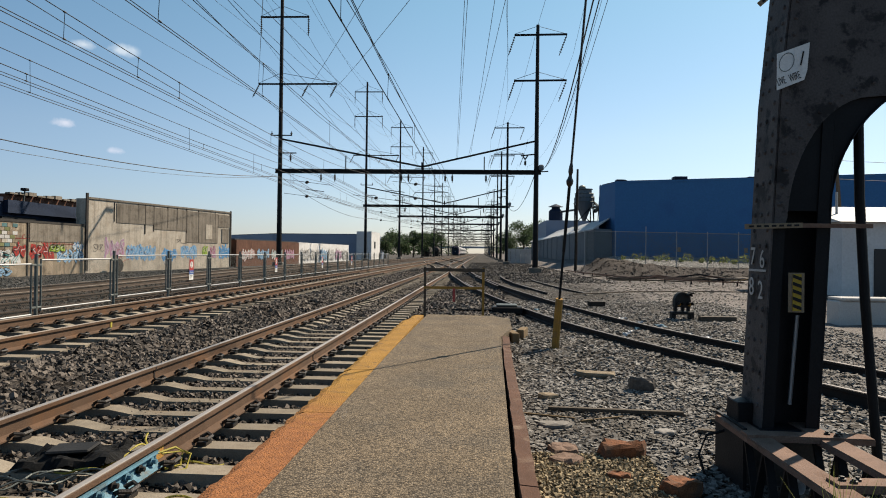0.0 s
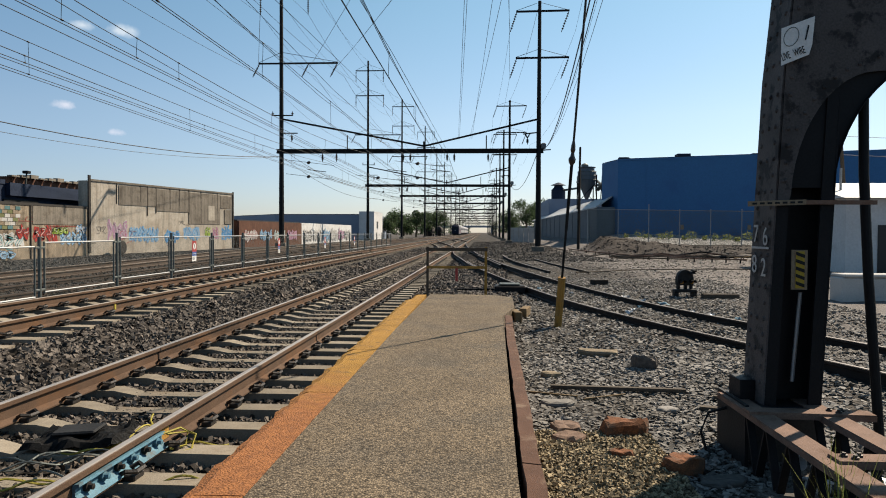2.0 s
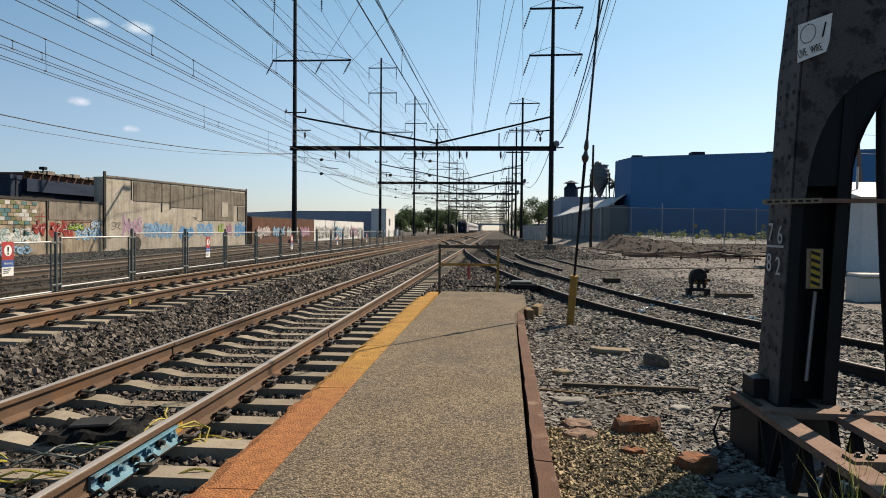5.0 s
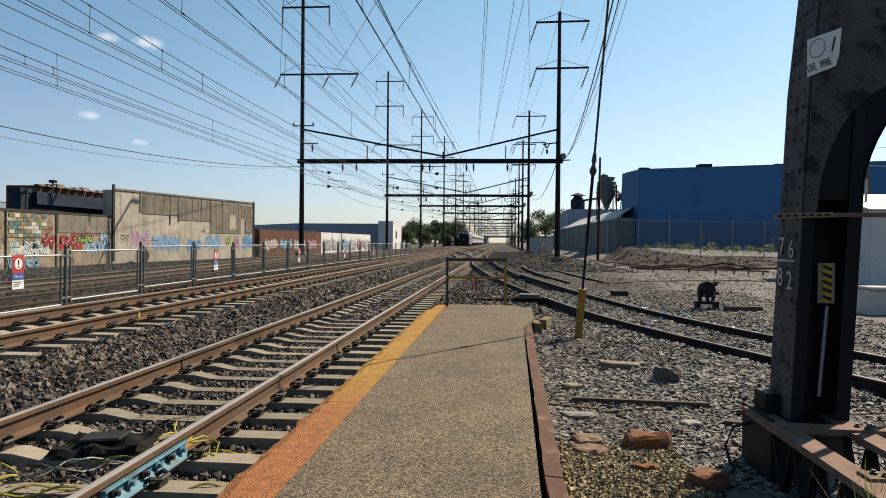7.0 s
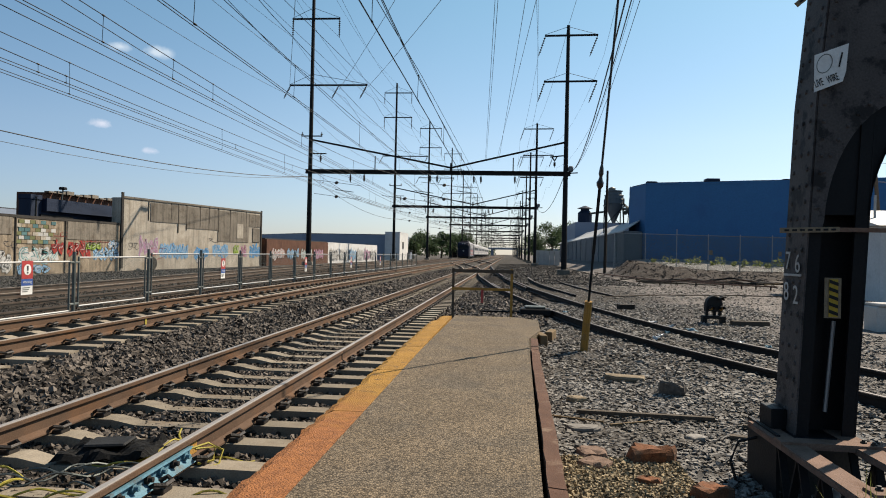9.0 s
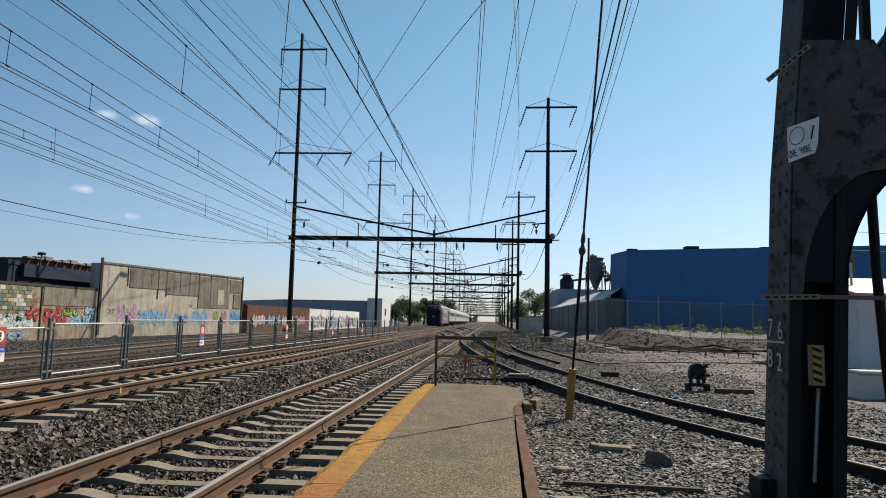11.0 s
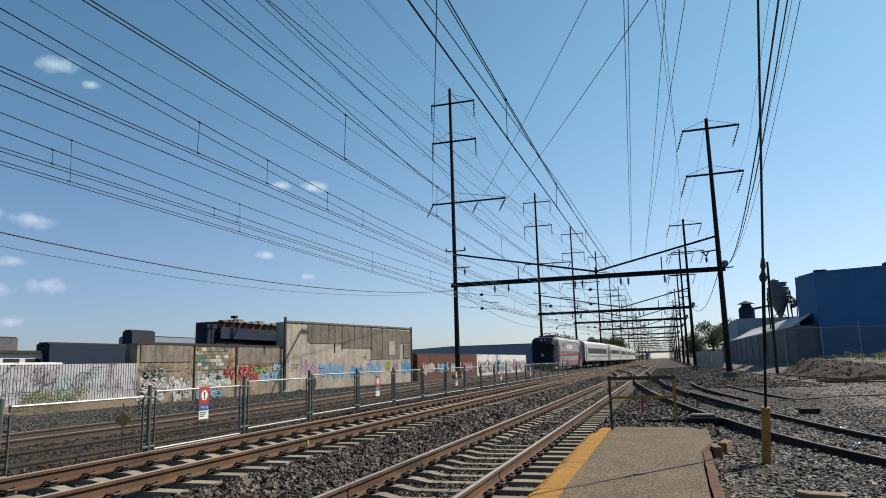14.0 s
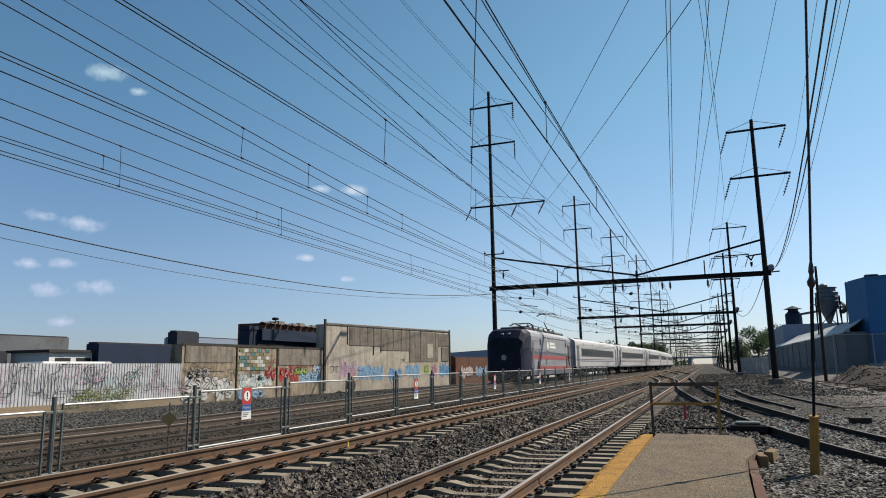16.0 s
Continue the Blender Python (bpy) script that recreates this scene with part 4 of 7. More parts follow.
    add("strap", box_mesh(0.26, 0.75, -0.04, -0.02, 1.83, 1.86), FRAME_RUST, sheared=False)
    # conduit
    add("conduit", tube(bmesh.new(), [(0.235, 0.12, 0.55), (0.245, 0.10, 1.20)], 0.014, 6), GALV, "thin pale conduit")
    # base: bolted shoe with brackets
    for args in ((-0.13, W + 0.10, -0.05, D + 0.10, 0.36, 0.40), (-0.10, 0.01, 0.14, D, 0.40, 0.55)):
        add("base_plate", box_mesh(*args, bevel=0.006), STEEL_DARK, sheared=False)
    add("base_side", box_mesh(-0.15, -0.125, -0.10, D + 0.10, -0.02, 0.42), STEEL_DARK, "dark base angle", sheared=False)
    add("base_block", box_mesh(-0.12, W + 0.06, 0.02, D + 0.06, -0.10, 0.36), SOOT, sheared=False)

    def channel(a, b, w):
        bm = bmesh.new()
        beam(bm, a, b, w, 0.014)
        d = (Vector(b) - Vector(a)).normalized()
        u = Vector((d.y, -d.x, 0)).normalized() * (w / 2)
        lo = Vector((0, 0, -0.018))
        for s in (-1, 1):
            beam(bm, Vector(a) + s * u + lo, Vector(b) + s * u + lo, 0.010, 0.036)
        return bm
    for a, b, w in (((-0.11, 0.36, 0.40), (-0.11, -2.9, 0.40), 0.15), ((0.35, 0.36, 0.40), (0.35, -2.9, 0.40), 0.15), ((-0.19, -0.22, 0.416), (0.62, -0.26, 0.416), 0.13), ((-0.10, -1.22, 0.416), (0.75, -1.20, 0.416), 0.13)):
        add("base_beam", channel(a, b, w), FRAME_RUST, "rust-brown steel channel", sheared=False)
    for x in (-0.13, 0.33):
        for k in range(8):
            y = -0.12 - k * 0.33
            add("base_leg", beam(bmesh.new(), (x, y, 0.37), (x, y - 0.165, -0.04), 0.05, 0.018), STEEL_DARK, sheared=False)
            add("base_leg", beam(bmesh.new(), (x, y - 0.33, 0.37), (x, y - 0.165, -0.04), 0.05, 0.018), STEEL_DARK, sheared=False)
        add("base_beam", beam(bmesh.new(), (x, 0.3, -0.05), (x, -2.9, -0.05), 0.10, 0.03), FRAME_RUST, "rust-brown bottom chord", sheared=False)
    for p in ((0.36, -0.22), (0.40, -0.27), (0.44, -0.22), (-0.04, -1.20), (0.0, -1.24), (0.04, -1.20)):
        bm = bmesh.new()
        lathe(bm, [(0.022, 0.42), (0.022, 0.434), (0.012, 0.436), (0.012, 0.445)], pose(p[0], p[1], 0, 0, 0, 0), 6)
        add("bolt", bm, CLIP, sheared=False)
    return c


COLUMN_THING = steel_column()


def text_mesh(body, size, name, material, m, parent, shear=0.0, extrude=0.001):
    cu = bpy.data.curves.new(name, "FONT")
    cu.body, cu.size, cu.extrude, cu.shear, cu.align_x = body, size, extrude, shear, "CENTER"
    tmp = bpy.data.objects.new(name, cu)
    scene.collection.objects.link(tmp)
    me = bpy.data.meshes.new_from_object(tmp.evaluated_get(bpy.context.evaluated_depsgraph_get()))
    bpy.data.objects.remove(tmp)
    me.materials.clear()
    me.materials.append(material)
    o = new(name, me)
    o.parent = parent
    o.matrix_local = m
    return o


def column_signs():
    # metal plate with the warning, bent round the column's corner
    s = empty("warning_sign", pose(2.135, 5.00, 2.72, 90, 0, 0), "weathered white metal warning plate wired to the steel column", "sign")
    bm = bmesh.new()
    prism(bm, [(-0.063, -0.177), (0.125, -0.101), (0.145, -0.03), (0.161, 0.163), (-0.063, 0.081)], "z", 0.035, 0.04)
    part("plate", bm, WHITE_SIGN, s)
    for word, x, y in (("LIVE", -0.025, -0.135), ("WIRE", 0.066, -0.102)):
        o = text_mesh(word, 0.075, "lettering", BLACK, pose(x, y, 0.042, 0, 0, 20), s)
        o.scale = (0.45, 1.0, 1.0)
    bm = bmesh.new()
    for i in range(24):
        a, b = 2 * math.pi * i / 24, 2 * math.pi * (i + 1) / 24
        vs = [bm.verts.new((0.002 + r * 0.052 * math.cos(t), 0.022 + r * 0.064 * math.sin(t) + 0.018 * math.cos(t), 0.042)) for t, r in ((a, 0.93), (b, 0.93), (b, 1.03), (a, 1.03))]
        bm.faces.new(vs)
    part("ring", bm, GALV_DULL, s, "worn grey outline")
    part("bolt_symbol", beam(bmesh.new(), (0.098, 0.0, 0.042), (0.118, 0.10, 0.042), 0.010, 0.003), BLACK, s)
    # chalked figures on the side plate
    g = empty("chalk_marking", pose(2.036, 5.20, 1.0, 90, 0, -90), "white hand-painted figures on the dark column plate", "marking")
    for body, z, x in (("7", 0.31, -0.085), ("6", 0.29, 0.085), ("8", 0.085, -0.08), ("2", 0.065, 0.085)):
        text_mesh(body, 0.19, "figure", CHALK, pose(x, z, 0.006 - 0.045 * z, 0, 0, 0), g)
    part("stroke", box_mesh(-0.15, 0.15, 0.262, 0.278, -0.010, -0.004), CHALK, g)
    # hazard plate
    h = empty("hazard_plate", pose(2.235, 5.00, 1.12, 90, 0, 0), "small yellow and black striped hazard plate", "sign")
    part("plate", box_mesh(-0.055, 0.055, -0.14, 0.14, 0.0, 0.006), SLAB, h, "tan backing")
    part("yellow_field", box_mesh(-0.028, 0.032, -0.13, 0.13, 0.009, 0.012), YELLOW, h)
    for i in range(5):
        bm = bmesh.new()
        z = -0.125 + 0.052 * i
        prism(bm, [(-0.028, z + 0.022), (0.032, z), (0.032, z + 0.024), (-0.028, z + 0.046)], "z", 0.014, 0.016)
        part("stripe", bm, BLACK, h)
    # separate dark pipe standing beside the column
    p = empty("pipe", pose(0, 0, 0), "tall dark steel pipe standing beside the portal column", "pipe")
    part("shaft", tube(bmesh.new(), [(2.905, 5.15, -0.28), (2.79, 5.15, 1.066), (2.745, 5.15, 1.8), (2.71, 5.15, 3.3)], 0.034, 12), STEEL_DARK, p)


column_signs()


# ---- catenary masts and portals ----
def insulator(parent, x, z, ln=1.35, tilt=0.0, name="insulator"):
    """A hanging string of discs below (x, z)."""
    bm = bmesh.new()
    prof = [(0.03, 0.0)]
    for i in range(7):
        u = -0.15 - i * (ln - 0.3) / 7
        prof += [(0.035, u), (0.11, u - 0.03), (0.035, u - 0.09)]
    prof += [(0.03, -ln)]
    lathe(bm, prof, pose(x, 0, z, 0, tilt, 0), 7)
    return part(name, bm, INSUL, parent)


def mast_left():
    m = empty("catenary_mast", pose(-17.2, 58, 0.1), "tall dark steel catenary mast with crossarms and hanging insulators", "catenary mast", "catenary masts")
    part("pole", tube(bmesh.new(), [(0, 0, 0), (0, 0, 9), (0, 0, 26.4)], 0.23, 10, r2=0.13), STEEL_DARK, m)
    for z, a, b in ((24.95, -1.85, 2.3), (21.3, -1.85, 2.35), (15.55, -1.95, 4.85)):
        part("crossarm", beam(bmesh.new(), (a, 0, z), (b, 0, z), 0.13), STEEL_DARK, m)
        part("tie_rod", tube(bmesh.new(), [(a, 0, z + 0.08), (0, 0, z + 0.95), (b, 0, z + 0.08)], 0.02, 4), STEEL_DARK, m)
        for x in (a + 0.05, b - 0.05):
            insulator(m, x, z - 0.05, 1.6 if z > 16 else 1.25, 0 if z > 16 else 28)
        if z < 16:
            insulator(m, 2.35, z - 0.05, 1.25, 28)
    part("crossarm", beam(bmesh.new(), (-0.8, 0, 11.15), (1.0, 0, 11.15), 0.09), STEEL_DARK, m)
    for x in (-0.75, 0.95):
        insulator(m, x, 11.5, 0.35)
    bk = part("bracket", box_mesh(0.1, 1.4, -0.06, 0.06, 9.60, 9.68), STEEL_DARK, m)
    insulator(bk, 0.9, 9.6, 0.7)
    part("foot", box_mesh(-0.45, 0.45, -0.45, 0.45, -0.1, 0.30, bevel=0.05), STUCCO_GREY, m, "concrete footing")
    return m


def mast_right():
    m = empty("catenary_mast", pose(4.6, 58, 0.0), "tall dark steel catenary mast with two crossarms beside the yard", "catenary mast", "catenary masts")
    part("pole", tube(bmesh.new(), [(0, 0, 0), (0, 0, 9), (0, 0, 20.6)], 0.25, 10, r2=0.14), STEEL_DARK, m)
    for z in (19.75, 15.9):
        part("crossarm", beam(bmesh.new(), (-1.95, 0, z), (2.45, 0, z + 0.05), 0.14), STEEL_DARK, m)
        part("tie_rod", tube(bmesh.new(), [(-1.95, 0, z + 0.08), (0, 0, z + 0.75), (2.45, 0, z + 0.08)], 0.02, 4), STEEL_DARK, m)
        insulator(m, -1.9, z - 0.05, 1.7, 18)
        insulator(m, 2.4, z - 0.05, 1.8, 20)
    part("bracket", beam(bmesh.new(), (-1.3, 0, 9.6), (0.1, 0, 9.75), 0.1), STEEL_DARK, m)
    bx = part("switch_gear", beam(bmesh.new(), (-1.15, 0, 9.62), (-0.95, 0, 9.30), 0.10), STEEL_DARK, m)
    part("switch_arm", beam(bmesh.new(), (-0.72, 0, 9.64), (-0.92, 0, 9.30), 0.10), STEEL_DARK, bx)
    insulator(bx, -0.93, 9.32, 0.6)
    bmc = box_mesh(0.2, 0.62, -0.2, 0.2, 8.35, 8.85, bevel=0.09)
    part("transformer", bmc, GREY_SHEET, m, "small grey drum on the mast")
    part("terminal", beam(bmesh.new(), (0.2, 0, 8.25), (1.0, 0, 8.30), 0.09), STEEL_DARK, m)
    part("foot", box_mesh(-0.5, 0.5, -0.5, 0.5, -0.4, 0.22, bevel=0.05), STUCCO_GREY, m, "concrete footing")
    return m


def portal_beam(y, xl, xr, near):
    """The beam across the tracks, its V-shaped rods and the droppers below it."""
    p = empty("portal_beam", pose(0, y, 8.2), "dark steel beam spanning the tracks between two masts", "portal beam", "portal beams")
    bm = bmesh.new()
    for dz in (-0.14, 0.14):
        beam(bm, (xl - 0.4, 0, dz), (xr + 0.4, 0, dz), 0.30, 0.09)
    beam(bm, (xl - 0.4, 0, 0), (xr + 0.4, 0, 0), 0.03, 0.26)
    part("girder", bm, STEEL_DARK, p)
    mid = xl + (xr - xl) * 0.56
    part("rod", tube(bmesh.new(), [(xl, 0, 2.75), (mid, 0, 0.42)], 0.085, 6), STEEL_DARK, p)
    part("rod", tube(bmesh.new(), [(mid, 0, 0.42), (xr, 0, 2.65)], 0.085, 6), STEEL_DARK, p)
    for u, h in ((0.26, 1.35), (0.80, 1.3)):
        x = xl + (xr - xl) * u
        part("strut", tube(bmesh.new(), [(x, 0, 0.15), (x, 0, h)], 0.05, 5), STEEL_DARK, p)
    part("post", tube(bmesh.new(), [(mid, 0, 0.1), (mid, 0, 0.8)], 0.10, 6), STEEL_DARK, p)
    for x in (t3(y), t3(y) + 1.2, t2(y), t2(y) + 0.6, t1(y), t1(y) + 0.6, 0.4):
        insulator(p, x, -0.15, 0.75, 0)
    for x, z in ((xl + 2.2, -0.9), (xl + 2.2, -2.1), (mid - 4.0, -2.2), (mid - 0.6, -1.0), (mid - 0.6, -2.2)):
        bm = bmesh.new()
        lathe(bm, [(0.03, -0.17), (0.10, -0.12), (0.14, 0.0), (0.10, 0.12), (0.03, 0.17)], pose(x, 0.6, z, 0, 70, 0), 8)
        part("strain_insulator", bm, INSUL, p)
        part("span_wire", tube(bmesh.new(), [(x - 2.0, 0.6, z + 0.25), (x + 2.2, 0.6, z - 0.25)], 0.018, 4), WIRE, p)
    for x in (t3(y), t2(y), t1(y)):
        part("steady_arm", tube(bmesh.new(), [(x - 1.3, 0, -1.55), (x + 0.3, 0, -1.75)], 0.03, 5), STEEL_DARK, p)
    return p


ML, MR = mast_left(), mast_right()
PORTALS = [(58, -17.2, 4.6), (101, -17.0, 3.8), (130, -15.4, 3.8), (163, -13.8, 3.9), (206, -13.9, 3.9), (246, -13.8, 3.9), (290, -13.5, 4.0), (340, -13.5, 4.0), (395, -13.5, 4.0), (460, -13.5, 4.0), (540, -13.5, 4.0), (640, -13.5, 4.0)]
for i, (y, xl, xr) in enumerate(PORTALS):
    portal_beam(y, xl, xr, i == 0)
    if i:
        copy_thing(ML, pose(xl, y, 0.1))
        copy_thing(MR, pose(xr, y, 0.0))


# ---- overhead wires ----
def wire(pts, r, label, material=WIRE, sides=4, name="overhead_wire", group="overhead wires"):
    w = part(name, tube(bmesh.new(), pts, r, sides), material)
    return tagged(w, label, "wire", group)


def sagged(a, b, sag, n=14):
    a, b = Vector(a), Vector(b)
    return [a.lerp(b, i / n) - Vector((0, 0, 4 * sag * (i / n) * (1 - i / n))) for i in range(n + 1)]


def catenary(cx, offs, top=7.75, droop=0.85, drops=()):
    """Messenger, auxiliary and contact wires over one track, with their droppers, support by support."""
    sup = [-6.0] + [p[0] for p in PORTALS[:9]]
    rng = random.Random(int(abs(cx(0)) * 10))
    for k, (a, b) in enumerate(zip(sup, sup[1:])):
        xa, xb = cx(a), cx(b)
        far = k > 2
        mess = sagged((xa + offs, a, top), (xb + offs, b, top), droop if b - a > 50 else droop * 0.53, 16)
        wire(mess, 0.013 if k < 1 else 0.018 if not far else 0.026, "thin dark messenger wire over the track")
        aux = [Vector((xa + (xb - xa) * i / 10 + offs, a + (b - a) * i / 10, 6.14)) for i in range(11)]
        wire(aux, 0.011 if k < 1 else 0.016 if not far else 0.024, "thin dark auxiliary wire over the track")
        wire([v + Vector((0.05 * (-1) ** k, 0, -0.10)) for v in aux], 0.011 if k < 1 else 0.016 if not far else 0.024, "thin dark contact wire over the track")
        if k < 3:
            n = 7 if k == 0 else 5
            spots = [a + (b - a) * (i + rng.uniform(-0.2, 0.2)) / n for i in range(1, n)]
            if k == 0:          # the drop wires over the near ground stand where they are known
                spots = [y for y in spots if y > max(drops) + 4] + list(drops)
            for y in spots:
                u = (y - a) / (b - a)
                j = min(int(u * 16), 15)
                zt = mess[j].z + (mess[j + 1].z - mess[j].z) * (u * 16 - j)
                x = xa + (xb - xa) * u + offs
                wire([(x, y, zt), (x + rng.uniform(-0.05, 0.05), y, 6.14)], 0.008, "short dropper hung between overhead wires", name="dropper", group="droppers")
                for q in (zt, 6.14):
                    wire([(x, y - 0.04, q), (x, y + 0.04, q)], 0.024, "small clamp on an overhead wire", name="wire_clamp", group="wire clamps", sides=5)


catenary(lambda y: t1(y) + 0.12, 0.0, drops=(14.0, 21.3))
catenary(t2, 0.0, 7.75, 0.63, drops=(14.05, 20.9))
catenary(lambda y: t3(y) - 0.25, 0.0, 7.75, 0.65, drops=(13.1, 20.4))
catenary(lambda y: t3(y) + 0.60, 0.0, 7.15, 0.85, drops=(11.8, 17.8, 19.0))
catenary(lambda y: t3(y) + 4.10, 0.0, 7.98, 1.38, drops=(12.4, 15.2, 18.6, 21.2))


def long_wires():
    near, far = -40.0, 640.0
    # feeders on the masts' arms
    spans = [(-8.0, -17.2, 4.6)] + PORTALS[:8]
    for (ya, la, ra), (yb, lb, rb) in zip(spans, spans[1:]):
        for dx, z in ((-1.8, 23.35), (2.25, 23.35), (-1.8, 19.7), (2.3, 19.7), (-1.35, 14.4), (2.95, 14.4), (5.4, 14.4)):
            wire(sagged((la + dx, ya, z + 0.1), (lb + dx, yb, z + 0.1), 1.4), 0.014, "thin dark feeder wire strung between masts")
        for k, (dx, z, xn, zn) in enumerate(((-2.45, 18.15, -0.94, 10.7), (2.95, 18.1, 1.28, 9.8), (-2.45, 14.3, -0.5, 14.5), (2.95, 14.2, 2.4, 12.3))):
            first = ya < 0
            wire(sagged((xn if first else ra + dx, ya, zn if first else z), (rb + dx, yb, z), 0.1 if first else 1.2), 0.010, "thin dark feeder wire strung between masts")
        wire(sagged((la, ya, 26.5), (lb, yb, 26.5), 1.2), 0.014, "thin ground wire along the mast tops", WIRE_GREY)
        wire(sagged((ra, ya, 20.6), (rb, yb, 20.6), 1.0), 0.014, "thin ground wire along the mast tops", WIRE_GREY)
    for xa, xb, z in ((0.775, -3.67, 15.0), (0.95, -3.54, 15.0), (2.175, -1.71, 15.0), (3.34, -2.03, 15.0)):
        wire([(xa, -6, z), (xb, 101, z)], 0.015, "thin dark wire high over the yard")
    # single wires running along the bundle
    wire([(-9.55, -6, 7.5), (-9.55, 6.65, 6.89), (-9.55, 11.8, 6.64), (-9.55, 16.8, 6.43), (-9.55, 24.3, 6.27), (-9.55, 58, 6.2)], 0.011, "thin dark feeder wire beside the far tracks")
    for x, z in ((-10.1, 6.1),):
        wire([(x, -8, z), (x, 58, z), (x, 101, z)], 0.011, "thin dark feeder wire beside the far tracks")
    for x, line in ((-6.2, ((-6, 7.75), (8.3, 7.10), (17, 6.64), (26, 6.50), (40, 6.78), (58, 7.7))),
                    (-5.7, ((-6, 7.75), (8.8, 7.20), (16, 6.92), (26, 6.76), (40, 6.95), (58, 7.7))),
                    (-5.5, ((-6, 6.35), (8.5, 7.02), (15, 7.33), (58, 9.4)))):
        wire([(x, y, z) for y, z in line], 0.010, "thin dark wire strung over the near tracks")
    # diagonals from the mast's long arm across the tracks
    wire(sagged((-14.8, 58, 15.3), (6.6, 5, 16.4), 0.4), 0.016, "dark wire crossing above the tracks")
    wire(sagged((-12.5, 58, 15.3), (5.0, 5, 10.6), 0.4), 0.016, "dark wire crossing above the tracks")
    wire([(-19.2, 58, 15.5), (-3.8, 12, 8.6), (2.25, -6, 5.63)], 0.012, "dark wire crossing above the tracks")
    # second pair of wires over the platform track
    wire([(-2.85, -6, 5.71), (-2.85, 8.2, 6.35), (-2.85, 21.4, 6.95), (-2.85, 58, 7.9)], 0.010, "thin dark wire strung over the near tracks")
    wire([(-2.85, -6, 7.10), (-2.85, 9.2, 6.87), (-2.85, 21.3, 6.69), (-2.85, 58, 7.3)], 0.010, "thin dark wire strung over the near tracks")
    # heavy cables from the right mast to the column
    for xb, zb, r in ((1.55, 14.0, 0.024), (1.85, 14.0, 0.017), (2.25, 13.9, 0.009)):
        wire(sagged((5.2, 58, 8.5), (xb, -10, zb), 2.94), r, "dark feeder cable slung past the steel column")
    wire(sagged((4.6, 58, 8.4), (3.9, 101, 8.4), 1.9), 0.03, "slack dark cable below the portal beams")
    # low communication cables beyond the fence
    wire(sagged((-17.3, 58, 7.75), (-24, 10, 7.25), 1.35), 0.024, "dark slack cable beyond the fence")
    wire(sagged((-17.3, 58, 7.75), (-24, 10, 6.75), 1.5), 0.012, "thin slack cable beyond the fence", WIRE_GREY)
    for xa, za, xb, zb in ((-17.0, 8.3, -15.2, 8.0), (-17.0, 7.6, -15.2, 6.4)):
        wire(sagged((xa, 58, za), (xb, 101, zb), 1.2), 0.02, "slack cable between portals")


long_wires()


def guy_wire():
    g = empty("guy_wire", pose(0, 0, 0), "guy wire with insulator and yellow guard anchored in gravel", "guy wire")
    a, b = Vector((1.32, 12.1, -0.3)), Vector((1.463, 11.43, 2.616))
    d = (b - a).normalized()
    up = [a + d * k for k in (0, 0.93, 0.98, 2.86, 3.3, 23.0)]
    bm = bmesh.new()
    tube(bm, [up[0] - d * 0.2, up[1]], 0.066, 10)
    part("guard", bm, YELLOW_OLD, g, "worn yellow guard tube")
    part("rod", tube(bmesh.new(), [up[1] - d * 0.1, up[3]], 0.022, 6), STEEL_DARK, g, "rusty anchor rod")
    part("clevis", tube(bmesh.new(), [up[3] - d * 1.1, up[3] - d * 0.9, up[3]], 0.028, 6), STEEL_DARK, g)
    bm = bmesh.new()
    lathe(bm, [(0.025, 0), (0.055, 0.05), (0.062, 0.10), (0.036, 0.15), (0.026, 0.20), (0.042, 0.25), (0.034, 0.33), (0.015, 0.42)], Matrix.Translation(up[3]) @ d.to_track_quat("Z", "Y").to_matrix().to_4x4(), 9)
    part("insulator", bm, INSUL, g)
    part("strand", tube(bmesh.new(), [up[3] + d * 0.4, up[5]], 0.020, 5), WIRE, g)


guy_wire()


# ---- fence between the tracks ----
FX, F0, FP = -8.85, 1.60, 2.92


def fence_panel_mesh():
    """Chain-link wires of one panel, as crossing diagonal strands."""
    bm = bmesh.new()
    L, z0, z1, step = FP - 0.3, 0.06, 1.13, 0.06
    h = z1 - z0
    for sgn in (1, -1):
        s = -h
        while s < L:
            ya, yb = max(s, 0), min(s + h, L)
            za, zb = z0 + (ya - s), z0 + (yb - s)
            if sgn < 0:
                za, zb = z0 + z1 - za, z0 + z1 - zb
            p, q = Vector((0, ya, za)), Vector((0, yb, zb))
            w = 0.0019
            u = Vector((0, -(q - p).z, (q - p).y)).normalized() * w
            bm.faces.new([bm.verts.new(v) for v in (p - u, q - u, q + u, p + u)])
            s += step
    me = bpy.data.meshes.new("mesh")
    bm.to_mesh(me)
    bm.free()
    me.materials.append(GALV_DULL)
    return me


